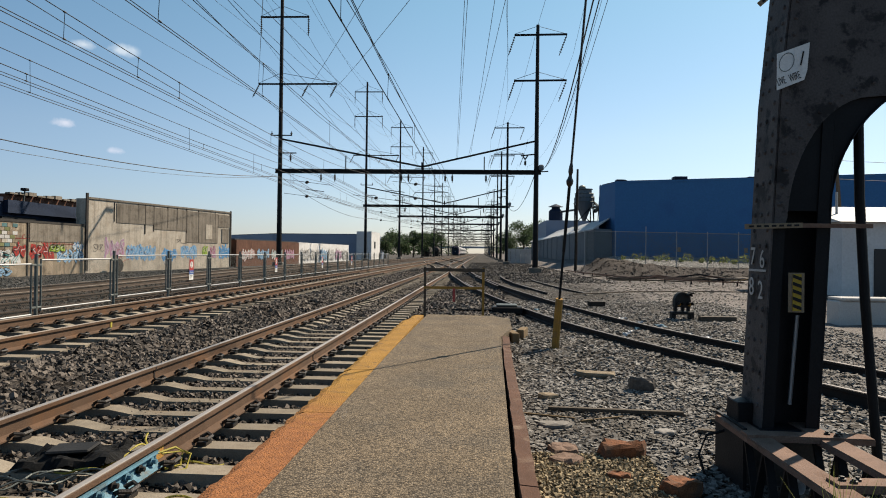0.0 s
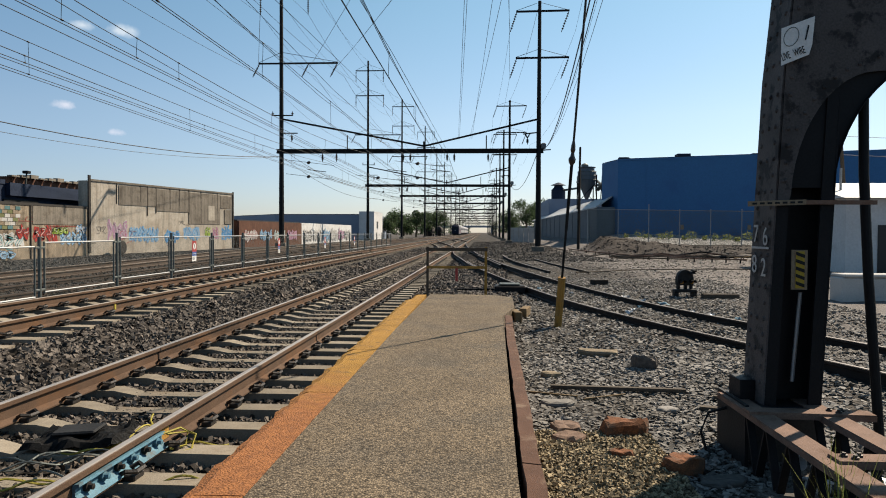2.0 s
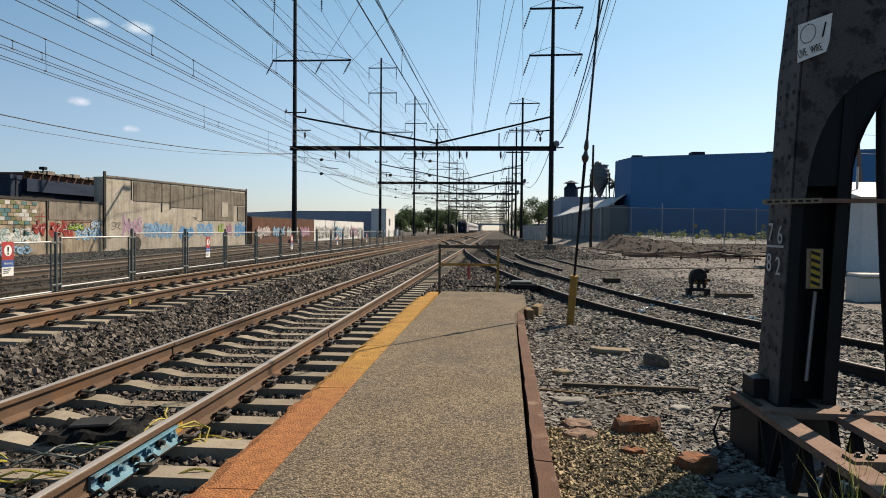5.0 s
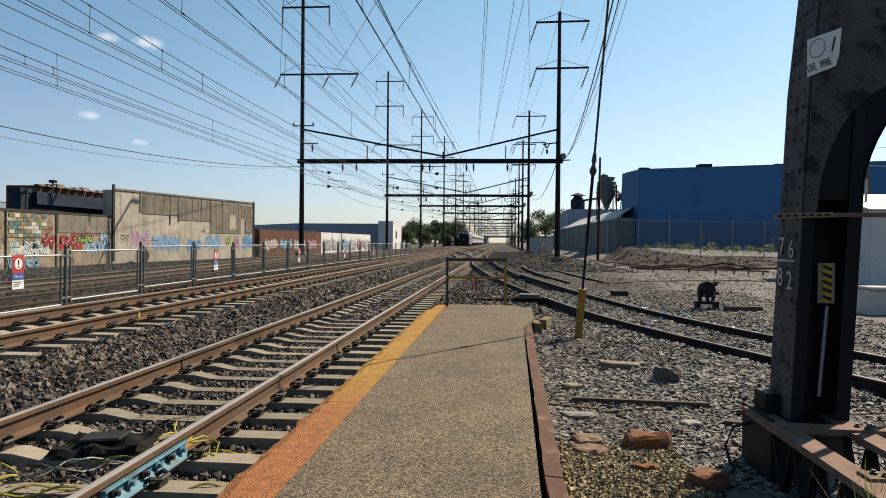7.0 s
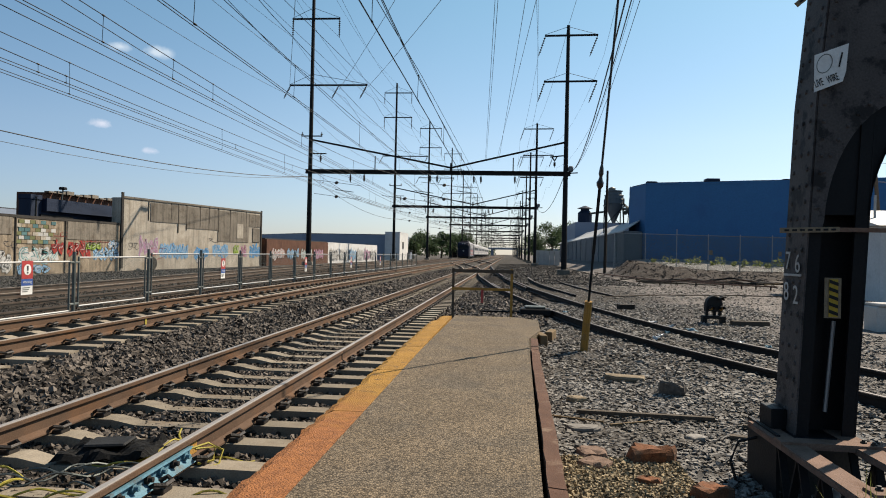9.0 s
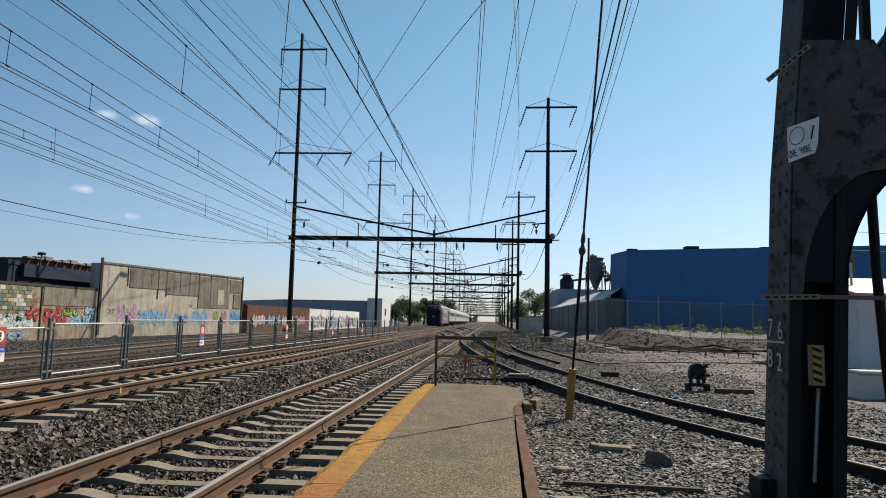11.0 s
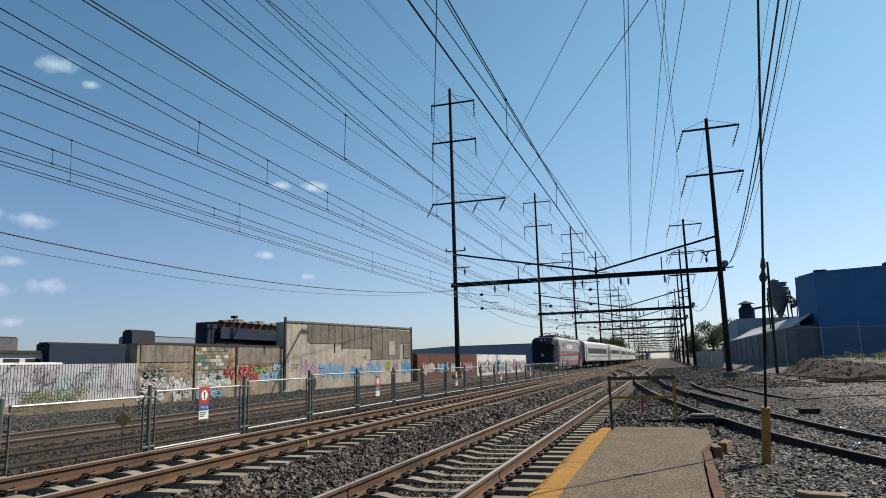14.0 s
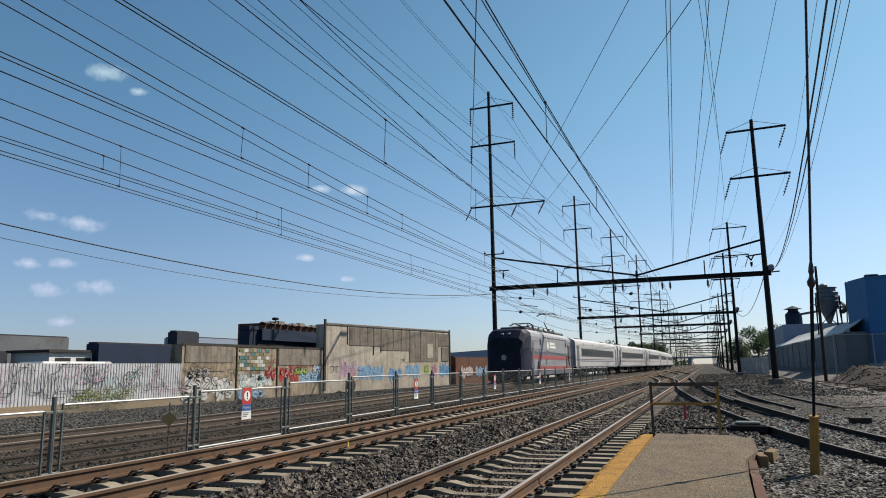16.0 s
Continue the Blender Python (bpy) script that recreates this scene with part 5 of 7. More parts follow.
def build_fence():
    links = fence_panel_mesh()
    f = empty("chain_link_fence", pose(FX, F0, -0.25), "framed chain-link fence panel with galvanised posts", "fence", "fence between the tracks")
    part("post", tube(bmesh.new(), [(0, 0, -0.15), (0, 0, 1.27)], 0.036, 8), GALV_DULL, f)
    L = FP - 0.3
    for y in (0.15, 0.15 + L):
        part("stile", tube(bmesh.new(), [(0, y, 0.12), (0, y, 1.17)], 0.020, 6), GALV_DULL, f)
    for z in (0.15, 1.15):
        part("rail", tube(bmesh.new(), [(0, 0.15, z), (0, 0.15 + L, z)], 0.019, 6), GALV, f, "bright galvanised tube")
    o = part("chain_link", links, None, f)
    o.location = (0, 0.15, 0)
    for y, z in ((0.075, 0.2), (0.075, 1.05), (-0.075, 0.2), (-0.075, 1.05)):
        part("hinge", box_mesh(-0.025, 0.025, y - 0.075, y + 0.075, z - 0.022, z + 0.022, bevel=0.008), GALV_DULL, f)
    for k in range(1, 22):
        copy_thing(f, pose(FX, F0 + FP * k, 0.05 - 0.24 * max(0, (16 - F0 - FP * k) / 8.6)))
    e = empty("fence_post", pose(FX, F0 + FP * 22, 0.05), "galvanised end post of the track fence", "fence post")
    part("post", tube(bmesh.new(), [(0, 0, -0.15), (0, 0, 1.27)], 0.042, 8), GALV_DULL, e)
    for k, y in enumerate((11.83, 20.55, 29.3, 38.0, 46.8)):
        s = empty("warning_sign", pose(FX + 0.05, y, 0.76, 90, 0, 90), "white, red and blue warning sign hung on the fence", "sign", "fence signs")
        part("plate", box_mesh(-0.15, 0.15, -0.31, 0.31, 0, 0.004), WHITE_SIGN, s)
        part("red_field", box_mesh(-0.15, 0.15, -0.02, 0.31, 0.006, 0.008), SIGN_RED, s)
        bm = bmesh.new()
        lathe(bm, [(0.10, 0.010), (0.10, 0.012)], pose(0, 0.15, 0, 0, 0, 0), 16)
        part("disc", bm, WHITE_SIGN, s)
        part("mark", box_mesh(-0.018, 0.018, 0.13, 0.22, 0.014, 0.016), BLACK, s)
        part("mark", box_mesh(-0.018, 0.018, 0.08, 0.11, 0.014, 0.016), BLACK, s)
        part("blue_field", box_mesh(-0.15, 0.15, -0.14, -0.024, 0.006, 0.008), SIGN_BLUE, s)
        part("blue_edge", box_mesh(-0.15, 0.15, -0.143, -0.14, 0.006, 0.008), SIGN_BLUE, s)
        text_mesh("Warning", 0.065, "lettering", WHITE_SIGN, pose(0, -0.10, 0.011), s)
        for q in range(3):
            part("text_bar", box_mesh(-0.12, 0.08 - 0.03 * q, -0.19 - 0.035 * q, -0.175 - 0.035 * q, 0.006, 0.008), GALV_DULL, s)
    d = empty("diamond_sign", pose(-9.4, 10.35, -0.1, 0, 0, 40), "brown diamond sign on a thin stake behind the fence", "sign")
    part("stake", tube(bmesh.new(), [(0, 0, -0.05), (0, 0, 0.95)], 0.015, 6), OLD_WOOD, d)
    part("diamond", box_mesh(-0.10, 0.10, -0.02, -0.008, -0.10, 0.10, m=pose(0, 0, 0.66, 0, 45, 0)), YELLOW_OLD, d)


build_fence()


# ---- graffiti ----
def wall_frame(a, b):
    """Matrix whose x runs along a wall from a to b, whose y points up and whose z points out of it."""
    x = Vector((b[0] - a[0], b[1] - a[1], 0)).normalized()
    z = Vector((x.y, -x.x, 0))
    m = Matrix.Identity(4)
    for i, v in enumerate((x, Vector((0, 0, 1)), z)):
        for j in range(3):
            m[j][i] = v[j]
    m.translation = Vector((a[0], a[1], 0))
    return m


def blob(bm, cx, cy, w, h, rng, z, n=18):
    """A wavy closed patch."""
    p1, p2 = rng.uniform(0, 6), rng.uniform(0, 6)
    vs = []
    for i in range(n):
        a = 2 * math.pi * i / n
        r = 1 + 0.16 * math.sin(3 * a + p1) + 0.12 * math.sin(5 * a + p2)
        c, s = math.cos(a), math.sin(a)
        k = (abs(c) ** 4 + abs(s) ** 4) ** -0.25
        vs.append(bm.verts.new((cx + w / 2 * r * k * c, cy + h / 2 * r * k * s, z)))
    bm.faces.new(vs)


def ribbon(bm, pts, w, z):
    """One continuous painted stroke along a line."""
    pts = [p for i, p in enumerate(pts) if i == 0 or math.hypot(p[0] - pts[i - 1][0], p[1] - pts[i - 1][1]) > 1e-4]
    rows = []
    for i, p in enumerate(pts):
        q, r = pts[max(i - 1, 0)], pts[min(i + 1, len(pts) - 1)]
        d = Vector((r[0] - q[0], r[1] - q[1]))
        d = d.normalized() if d.length > 1e-6 else Vector((1, 0))
        rows.append((bm.verts.new((p[0] - d.y * w / 2, p[1] + d.x * w / 2, z)), bm.verts.new((p[0] + d.y * w / 2, p[1] - d.x * w / 2, z))))
    for (a, b), (c, d) in zip(rows, rows[1:]):
        bm.faces.new((b, d, c, a))


def graffiti(m, x, y, w, h, fill, line, seed, letters=5, out=0.006):
    """A sprayed piece of fat rounded strokes with a dark outline."""
    rng = random.Random(seed)
    g = empty("graffiti", m @ pose(x, y, 0), "sprayed graffiti lettering in bright paint on the wall", "graffiti", "wall graffiti")
    lw = w / letters
    for i in range(letters):
        cx = -w / 2 + lw * (i + 0.5)
        hh = h * rng.uniform(0.75, 1.05)
        cy = rng.uniform(-0.08, 0.08) * h
        k, f, lean = rng.uniform(0, 6.28), rng.choice((1.0, 1.5, 2.0)), rng.uniform(-0.25, 0.25)
        line_pts = []
        for q in range(19):
            u = q / 18
            line_pts.append((cx + lw * (0.30 * math.sin(k + f * 6.28 * u) + lean * (u - 0.5)), cy + hh * (0.40 - 0.80 * u + 0.10 * math.sin(3 * k + 9 * u))))
        fat = min(lw, hh) * rng.uniform(0.26, 0.36)
        bo, bm, bi = bmesh.new(), bmesh.new(), bmesh.new()
        ribbon(bo, line_pts, fat + 0.075, out + 0.0008 * i)
        ribbon(bm, line_pts, fat, out + 0.008 + 0.0008 * i)
        ribbon(bi, [(x + 0.12 * fat, y + 0.1 * fat) for x, y in line_pts[3:14]], fat * 0.20, out + 0.016 + 0.0008 * i)
        letter = part("letter", bm, PAINTS[fill], g)
        part("outline", bo, PAINTS[line], letter)
        part("inner_line", bi, PAINTS[3 if fill != 3 else line], letter)
    bb = bmesh.new()
    for q in range(letters):
        blob(bb, lw * (q + 0.5) - w / 2, rng.uniform(-0.08, 0.06) * h, lw * 0.98, h * rng.uniform(0.60, 0.80), rng, out - 0.003 + 0.0004 * q)
    part("backing", bb, PAINTS[fill], g, "thin overspray behind the strokes")


def scrawl(m, x, y, w, h, paint, seed, n=4):
    rng = random.Random(seed)
    g = empty("graffiti", m @ pose(x, y, 0), "thin sprayed graffiti scrawl on the wall", "graffiti", "wall graffiti")
    for i in range(n):
        bm = bmesh.new()
        pts, px, py, a = [], -w / 2 + w * i / n, rng.uniform(-0.3, 0.3) * h, rng.uniform(0, 6)
        for k in range(26):
            pts.append((px, max(-h / 2, min(h / 2, py))))
            a += rng.uniform(-0.25, 0.75)
            px, py = px + 0.075 * w / n * (0.6 + 2 * math.cos(a)), py + 0.13 * h * math.sin(a)
        ribbon(bm, pts, 0.024, 0.012 + 0.001 * i)
        part("stroke", bm, PAINTS[paint], g)


# ---- buildings left of the tracks ----
def solid(name, ring, z0, z1, material, parent=None, label=""):
    return part(name, prism(bmesh.new(), ring, "z", z0, z1), material, parent, label)


def wall_panel(m, x0, x1, y0, y1, d, material, name, parent, label=""):
    o = part(name, box_mesh(x0, x1, y0, y1, 0, d), material, parent, label)
    o.matrix_world = m
    return o


def concrete_hall():
    a, b = (-24.0, 40.6), (-20.75, 56.2)
    m = wall_frame(a, b)
    L = math.hypot(b[0] - a[0], b[1] - a[1])
    h = empty("concrete_building", pose(0, 0, 0), "old patched concrete building with graffiti along its foot", "building")
    out = Vector((m[0][2], m[1][2]))
    back = [(a[0], a[1]), (b[0], b[1]), (b[0] - 0.7 * out.x, b[1] - 0.7 * out.y), (a[0] - 0.7 * out.x, a[1] - 0.7 * out.y)]
    solid("wall", back, -0.5, 4.42, STUCCO, h, "tan stucco wall with dark patches")
    solid("rear_block", [(-24.3, 44.2), (-21.6, 56.3), (-31.0, 60.0), (-33.0, 57.6)], -0.5, 3.95, STUCCO_GREY, h)
    # grey render on the upper part, stepping down to the right
    for x0, x1, y0, y1 in ((2.6, 6.2, 3.05, 4.30), (6.2, 9.9, 2.75, 4.28), (9.9, 14.0, 1.9, 4.26), (14.05, 15.7, 3.2, 4.22)):
        wall_panel(m, x0, x1, y0, y1, 0.03, STUCCO_GREY, "render_patch", h, "grey weathered render")
    wall_panel(m, 12.35, 13.2, 2.2, 3.35, 0.045, STUCCO, "render_patch", h)
    wall_panel(m, 14.6, 15.6, 1.95, 3.1, 0.05, STUCCO_GREY, "bricked_window", h, "blocked-up window")
    for x, w, lo in ((5.3, 0.09, 2.4), (6.2, 0.07, 2.6), (7.7, 0.07, 2.9), (9.9, 0.08, 2.6), (11.4, 0.07, 1.9), (2.4, 0.05, 3.1), (4.6, 0.05, 3.3), (8.8, 0.05, 3.2), (13.6, 0.05, 3.0)):
        wall_panel(m, x, x + w, lo, 4.41, 0.034, STREAK, "streak", h, "black water streak")
    wall_panel(m, 0.0, L, 4.40, 4.52, 0.05, STUCCO_GREY, "coping", h)
    wall_panel(m, -0.02, 0.16, 0.0, 4.75, 0.08, SOOT, "corner_strip", h, "dark corner strip")
    wall_panel(m, L - 0.16, L, 0.0, 4.60, 0.06, SOOT, "corner_strip", h)
    for i, (x, y, w, hh, f, ln, n) in enumerate(((2.5, 1.4, 1.8, 1.3, 6, 3, 4), (5.0, 1.1, 2.9, 1.15, 1, 0, 7), (8.0, 1.0, 1.7, 0.95, 0, 1, 4), (10.3, 1.2, 2.0, 1.1, 1, 0, 4), (12.3, 1.3, 0.7, 0.95, 4, 7, 2), (13.4, 1.15, 0.8, 1.1, 6, 2, 2), (15.0, 1.2, 1.6, 1.1, 0, 1, 4))):
        graffiti(m, x, y, w, hh, f, ln, 20 + i, n)
    scrawl(m, 0.9, 1.1, 1.4, 1.0, 7, 3, 3)
    scrawl(m, 9.2, 1.9, 0.8, 0.4, 7, 4, 2)
    scrawl(m, 3.4, 0.9, 1.5, 0.8, 2, 5, 3)
    graffiti(m, 7.6, 0.45, 0.5, 0.35, 3, 7, 61, 1)
    # dark box standing at the wall
    o = empty("drain_cover", m @ pose(2.3, 0.3, 0.5), "dark round cover leaning on the wall foot", "cover")
    part("disc", lathe(bmesh.new(), [(0.45, -0.06), (0.45, 0.0), (0.38, 0.03)], None, 14), SOOT, o)


BEFORE = set(bpy.data.objects)
concrete_hall()


def low_building():
    """The lower painted wall and the dark set-back storey behind it."""
    a, b = (-24.0, 27.2), (-24.0, 40.55)
    m = wall_frame(a, b)
    h = empty("low_building", pose(0, 0, 0), "low concrete building covered in faded graffiti", "building")
    solid("wall", [(-24.0, 27.2), (-24.0, 40.5), (-24.7, 40.5), (-24.7, 27.2)], -0.5, 2.75, STUCCO_BROWN, h, "brown stained wall with graffiti")
    for x0, x1, y0, y1, mt in ((0.2, 4.0, 1.85, 2.7, STUCCO_GREY), (8.2, 12.9, 1.7, 2.7, STUCCO_GREY), (0.0, 13.3, 2.68, 2.82, SOOT)):
        wall_panel(m, x0, x1, y0, y1, 0.03, mt, "band", h)
    rng = random.Random(6)
    for i in range(7):
        for j in range(6):
            q = 4.25 + i * 0.40 + 0.2 * (j % 2)
            wall_panel(m, q, q + 0.37, 1.42 + j * 0.20, 1.60 + j * 0.20, 0.03 + 0.004 * ((i + j) % 3), rng.choice([TEAL, TEAL, SLAB, STUCCO, CONC, STUCCO_BROWN, WEED_PAINT]), "painted_block", h)
    for x in (4.2, 8.0):
        wall_panel(m, x, x + 0.08, -0.3, 2.7, 0.05, SOOT, "pipe", h)
    for i, (x, y, w, hh, f, ln, n) in enumerate(((1.9, 0.7, 3.4, 1.0, 3, 7, 5), (1.2, 1.3, 1.6, 0.5, 7, 3, 3), (6.0, 0.9, 3.0, 0.9, 3, 5, 4), (9.3, 1.15, 2.1, 1.0, 2, 7, 4), (11.9, 0.9, 2.6, 0.8, 1, 7, 5))):
        graffiti(m, x, y, w, hh, f, ln, 40 + i, n)
    for i, (x, y, w, hh, f, ln, n) in enumerate(((1.0, 0.25, 1.8, 0.7, 3, 7, 3), (3.3, 0.35, 1.4, 0.9, 3, 7, 2), (5.6, 0.15, 2.4, 0.5, 1, 7, 4), (7.4, 1.25, 1.0, 0.7, 2, 7, 2), (10.6, 1.35, 1.4, 0.45, 4, 7, 3), (12.6, 1.45, 1.1, 0.5, 3, 0, 3))):
        graffiti(m, x, y, w, hh, f, ln, 140 + i, n, 0.03)
    scrawl(m, 5.0, 1.2, 3.0, 0.6, 7, 15, 6)
    scrawl(m, 8.6, 2.1, 2.6, 0.5, 2, 16, 5)
    scrawl(m, 1.6, 1.65, 3.0, 0.5, 7, 13, 6)
    scrawl(m, 10.5, 1.8, 2.6, 0.4, 2, 14, 5)
    # navy storey set back
    n = empty("navy_building", pose(0, 0, 0), "dark navy upper storey set back behind the low wall", "building")
    solid("wall", [(-26.5, 35.85), (-26.5, 44.5), (-27.2, 45.0), (-27.2, 35.85)], -0.4, 3.92, NAVY_WALL, n)
    part("parapet_step", box_mesh(-27.2, -26.45, 35.8, 36.75, 3.925, 4.17), NAVY_WALL, n)
    part("pipe", tube(bmesh.new(), [(-26.3, 36.0, 2.7), (-26.3, 36.05, 4.05)], 0.05, 6), SOOT, n)
    part("fascia", box_mesh(-26.495, -26.2, 36.8, 44.0, 3.30, 4.02), NAVY_WALL, n, "navy fascia band")
    part("vent_slot", box_mesh(-26.49, -26.4, 36.6, 39.5, 2.8, 3.1), BLACK, n)
    br = empty("brick_penthouse", pose(0, 0, 0), "brown brick rooftop block with torn parapet", "rooftop block")
    solid("wall", [(-32.0, 44.6), (-32.0, 54.0), (-34, 54.0), (-34, 44.6)], -0.4, 5.0, BRICK_DARK, br)
    for i in range(9):
        y = 44.7 + i * 1.0
        part("parapet_stone", box_mesh(-32.05, -31.7, y, y + 0.8, 5.0, 5.10 + 0.08 * ((i * 7) % 3)), STUCCO_GREY, br)
    part("flood_lamp", box_mesh(-31.9, -31.5, 46.0, 46.4, 5.3, 5.5, bevel=0.03), STEEL_DARK, br)
    part("lamp_post", tube(bmesh.new(), [(-31.8, 46.2, 4.2), (-31.7, 46.2, 5.35)], 0.05, 6), GALV_DULL, br)


low_building()


def white_fence():
    """Tall white corrugated fence with graffiti."""
    f = empty("corrugated_fence", pose(0, 0, 0), "white corrugated metal fence scrawled with black graffiti", "fence")
    bm = bmesh.new()
    y, k = 2.0, 0
    pts = []
    while y < 27.1:
        for dy, dx in ((0, 0), (0.055, 0), (0.075, 0.02), (0.13, 0.02)):
            pts.append((-24.0 + dx, y + dy))
        y += 0.15
    lo = [bm.verts.new((x, yy, 0.22)) for x, yy in pts]
    hi = [bm.verts.new((x, yy, 1.80)) for x, yy in pts]
    lo2 = [bm.verts.new((x - 0.02, yy, 0.22)) for x, yy in pts]
    hi2 = [bm.verts.new((x - 0.02, yy, 1.80)) for x, yy in pts]
    for i in range(len(pts) - 1):
        bm.faces.new((lo[i], lo[i + 1], hi[i + 1], hi[i]))
        bm.faces.new((lo2[i + 1], lo2[i], hi2[i], hi2[i + 1]))
        bm.faces.new((hi[i], hi[i + 1], hi2[i + 1], hi2[i]))
    part("sheet", bm, WHITE_CORR, f)
    part("plinth", box_mesh(-24.25, -23.9, 2.0, 27.1, -0.5, 0.22), SLAB, f, "low tan stone plinth")
    m = wall_frame((-23.93, 2.0), (-23.93, 27.0))
    for i in range(26):
        scrawl(m, 3.5 + i * 0.86, 1.0 + 0.12 * (i % 3), 1.7, 1.05, 5 if i % 9 == 3 else 6 if i % 9 == 6 else 7, 70 + i, 3)
    scrawl(m, 19.6, 1.45, 1.8, 0.8, 6, 90, 4)
    w = part("weeds", leaf_cloud([((-23.7, 21.0 + 0.35 * i, 0.35 + 0.12 * (i % 3)), 0.35) for i in range(9)] + [((-23.7, 6.0 + 0.5 * i, 0.2), 0.4) for i in range(6)], 120, 0.04, 3), WEED)
    tagged(w, "green weeds growing along the fence foot", "weeds", kind="stuff")


def leaf_cloud(balls, per, size, seed):
    """Many small leaf faces scattered through balls (centre, radius)."""
    rng = np.random.default_rng(seed)
    vs, fs = [], []
    for c, r in balls:
        for _ in range(per):
            d = rng.normal(size=3)
            d /= np.linalg.norm(d)
            p = np.array(c) + d * r * rng.uniform(0.35, 1.05) * np.array((1, 1, 0.85))
            u, v = rng.normal(size=3), rng.normal(size=3)
            u *= size * rng.uniform(0.6, 1.4) / np.linalg.norm(u)
            v *= size * rng.uniform(0.6, 1.4) / np.linalg.norm(v)
            i = len(vs)
            vs += [tuple(p - u), tuple(p + v * 0.6), tuple(p + u), tuple(p - v * 0.6)]
            fs.append((i, i + 1, i + 2, i + 3))
    return vs, fs


white_fence()


def far_left_blocks():
    specs = [("warehouse", [(-45, 52), (-45, 64), (-48, 64), (-48, 52)], 4.55, GREY_BLUE, "grey-blue warehouse behind the low wall"),
             ("warehouse", [(-34, 31.5), (-34, 37.9), (-35, 37.9), (-35, 31.5)], 3.15, NAVY_WALL, "dark flat-roofed shed behind the white fence"),
             ("grey_block", [(-34, 38.0), (-34, 40.2), (-34.8, 40.2), (-34.8, 38.0)], 4.12, SLATE, "dark slate-grey stair block beside a flat roof"),
             ("warehouse", [(-37, 12), (-37, 28), (-41, 28), (-41, 12)], 2.62, SLATE, "low dark grey-blue shed behind the white fence"),
             ("grey_block", [(-45, 22), (-45, 38.9), (-49, 38.9), (-49, 22)], 4.05, GREY_DIRTY, "grey stained building block behind the fence"),
             ("warehouse", [(-38, 124), (-20.5, 122), (-20.5, 150), (-60, 150)], 4.45, GREY_BLUE, "long pale grey-blue warehouse along the tracks"),
             ("brick_shed", [(-20.4, 56.6), (-19.2, 72), (-32, 72), (-32, 56.6)], 2.25, BRICK_DARK, "low brown brick shed beside the tracks")]
    for name, ring, z, mt, lab in specs:
        b = empty(name, pose(0, 0, 0), lab, "building", "far buildings")
        solid("wall", ring, -0.2, z, mt, b)
        ins = [(x + (0.15 if x < sum(p[0] for p in ring) / 4 else -0.15), y) for x, y in ring]
        solid("roof", ins, z + 0.004, z + 0.10, ROOF_DARK, b)
    w = empty("white_wall", pose(0, 0, 0), "pale wall with long graffiti below the warehouse", "wall", kind="structure")
    solid("wall", [(-19.5, 73), (-18.9, 98), (-19.3, 98), (-19.9, 73)], -0.4, 2.3, WHITE_WALL, w)
    m = wall_frame((-19.45, 73.0), (-18.85, 98.0))
    for i in range(6):
        graffiti(m, 2.4 + 4.0 * i, 1.0, 3.4, 1.5, (3, 3, 1, 3, 6, 3)[i], 7, 80 + i, 4, 0.05)
    m2 = wall_frame((-20.35, 56.9), (-19.2, 71.8))
    for i in range(4):
        graffiti(m2, 2.0 + 3.4 * i, 1.0, 2.8, 1.0, (3, 1, 3, 6)[i], (2, 7, 5, 2)[i], 95 + i, 5, 0.02)
    wh = empty("white_house", pose(0, 0, 0), "small white building at the warehouse end", "building")
    solid("wall", [(-18.8, 118), (-18.8, 128), (-21.4, 128), (-21.4, 118)], 0, 4.9, WHITE_WALL, wh)
    part("window", box_mesh(-18.82, -18.74, 121, 122.4, 2.0, 3.2), GLASS_DARK, wh)
    c = empty("white_van", pose(-31, 26.8, -0.35), "white van parked behind the corrugated fence", "van")
    part("body", box_mesh(-1.0, 1.0, -2.3, 2.3, 0.6, 2.35, bevel=0.25), WHITE_WALL, c)
    part("window", box_mesh(1.0, 1.01, 0.6, 1.9, 1.6, 2.0), GLASS_DARK, c)
    for y in (-1.5, 1.5):
        part("wheel", lathe(bmesh.new(), [(0.35, -0.12), (0.35, 0.12)], pose(0.9, y, 0.62, 0, 90, 0), 14), RUBBER, c)
    h = empty("site_hut", pose(-36.0, 30.2, -0.3), "small white site hut with a flat roof", "hut")
    part("body", box_mesh(-1.5, 1.5, -1.6, 1.6, 0.0, 2.9), WHITE_WALL, h)
    part("roof", box_mesh(-1.7, 1.7, -1.8, 1.8, 2.9, 3.05), SOOT, h)
    part("window", box_mesh(1.5, 1.52, -1.2, -0.2, 1.7, 2.6), GLASS_DARK, h)
    part("window", box_mesh(1.5, 1.52, 0.2, 1.2, 1.7, 2.6), GLASS_DARK, h)


far_left_blocks()
# the whole left side of the yard was laid out in units of 1.148 m, seen from the platform
UNIT = Matrix.Translation((0, 0, 1.37)) @ Matrix.Scale(1.165, 4) @ Matrix.Translation((0, 0, -1.37))
for ob in [o for o in bpy.data.objects if o not in BEFORE and o.parent is None]:
    ob.matrix_basis = UNIT @ ob.matrix_basis


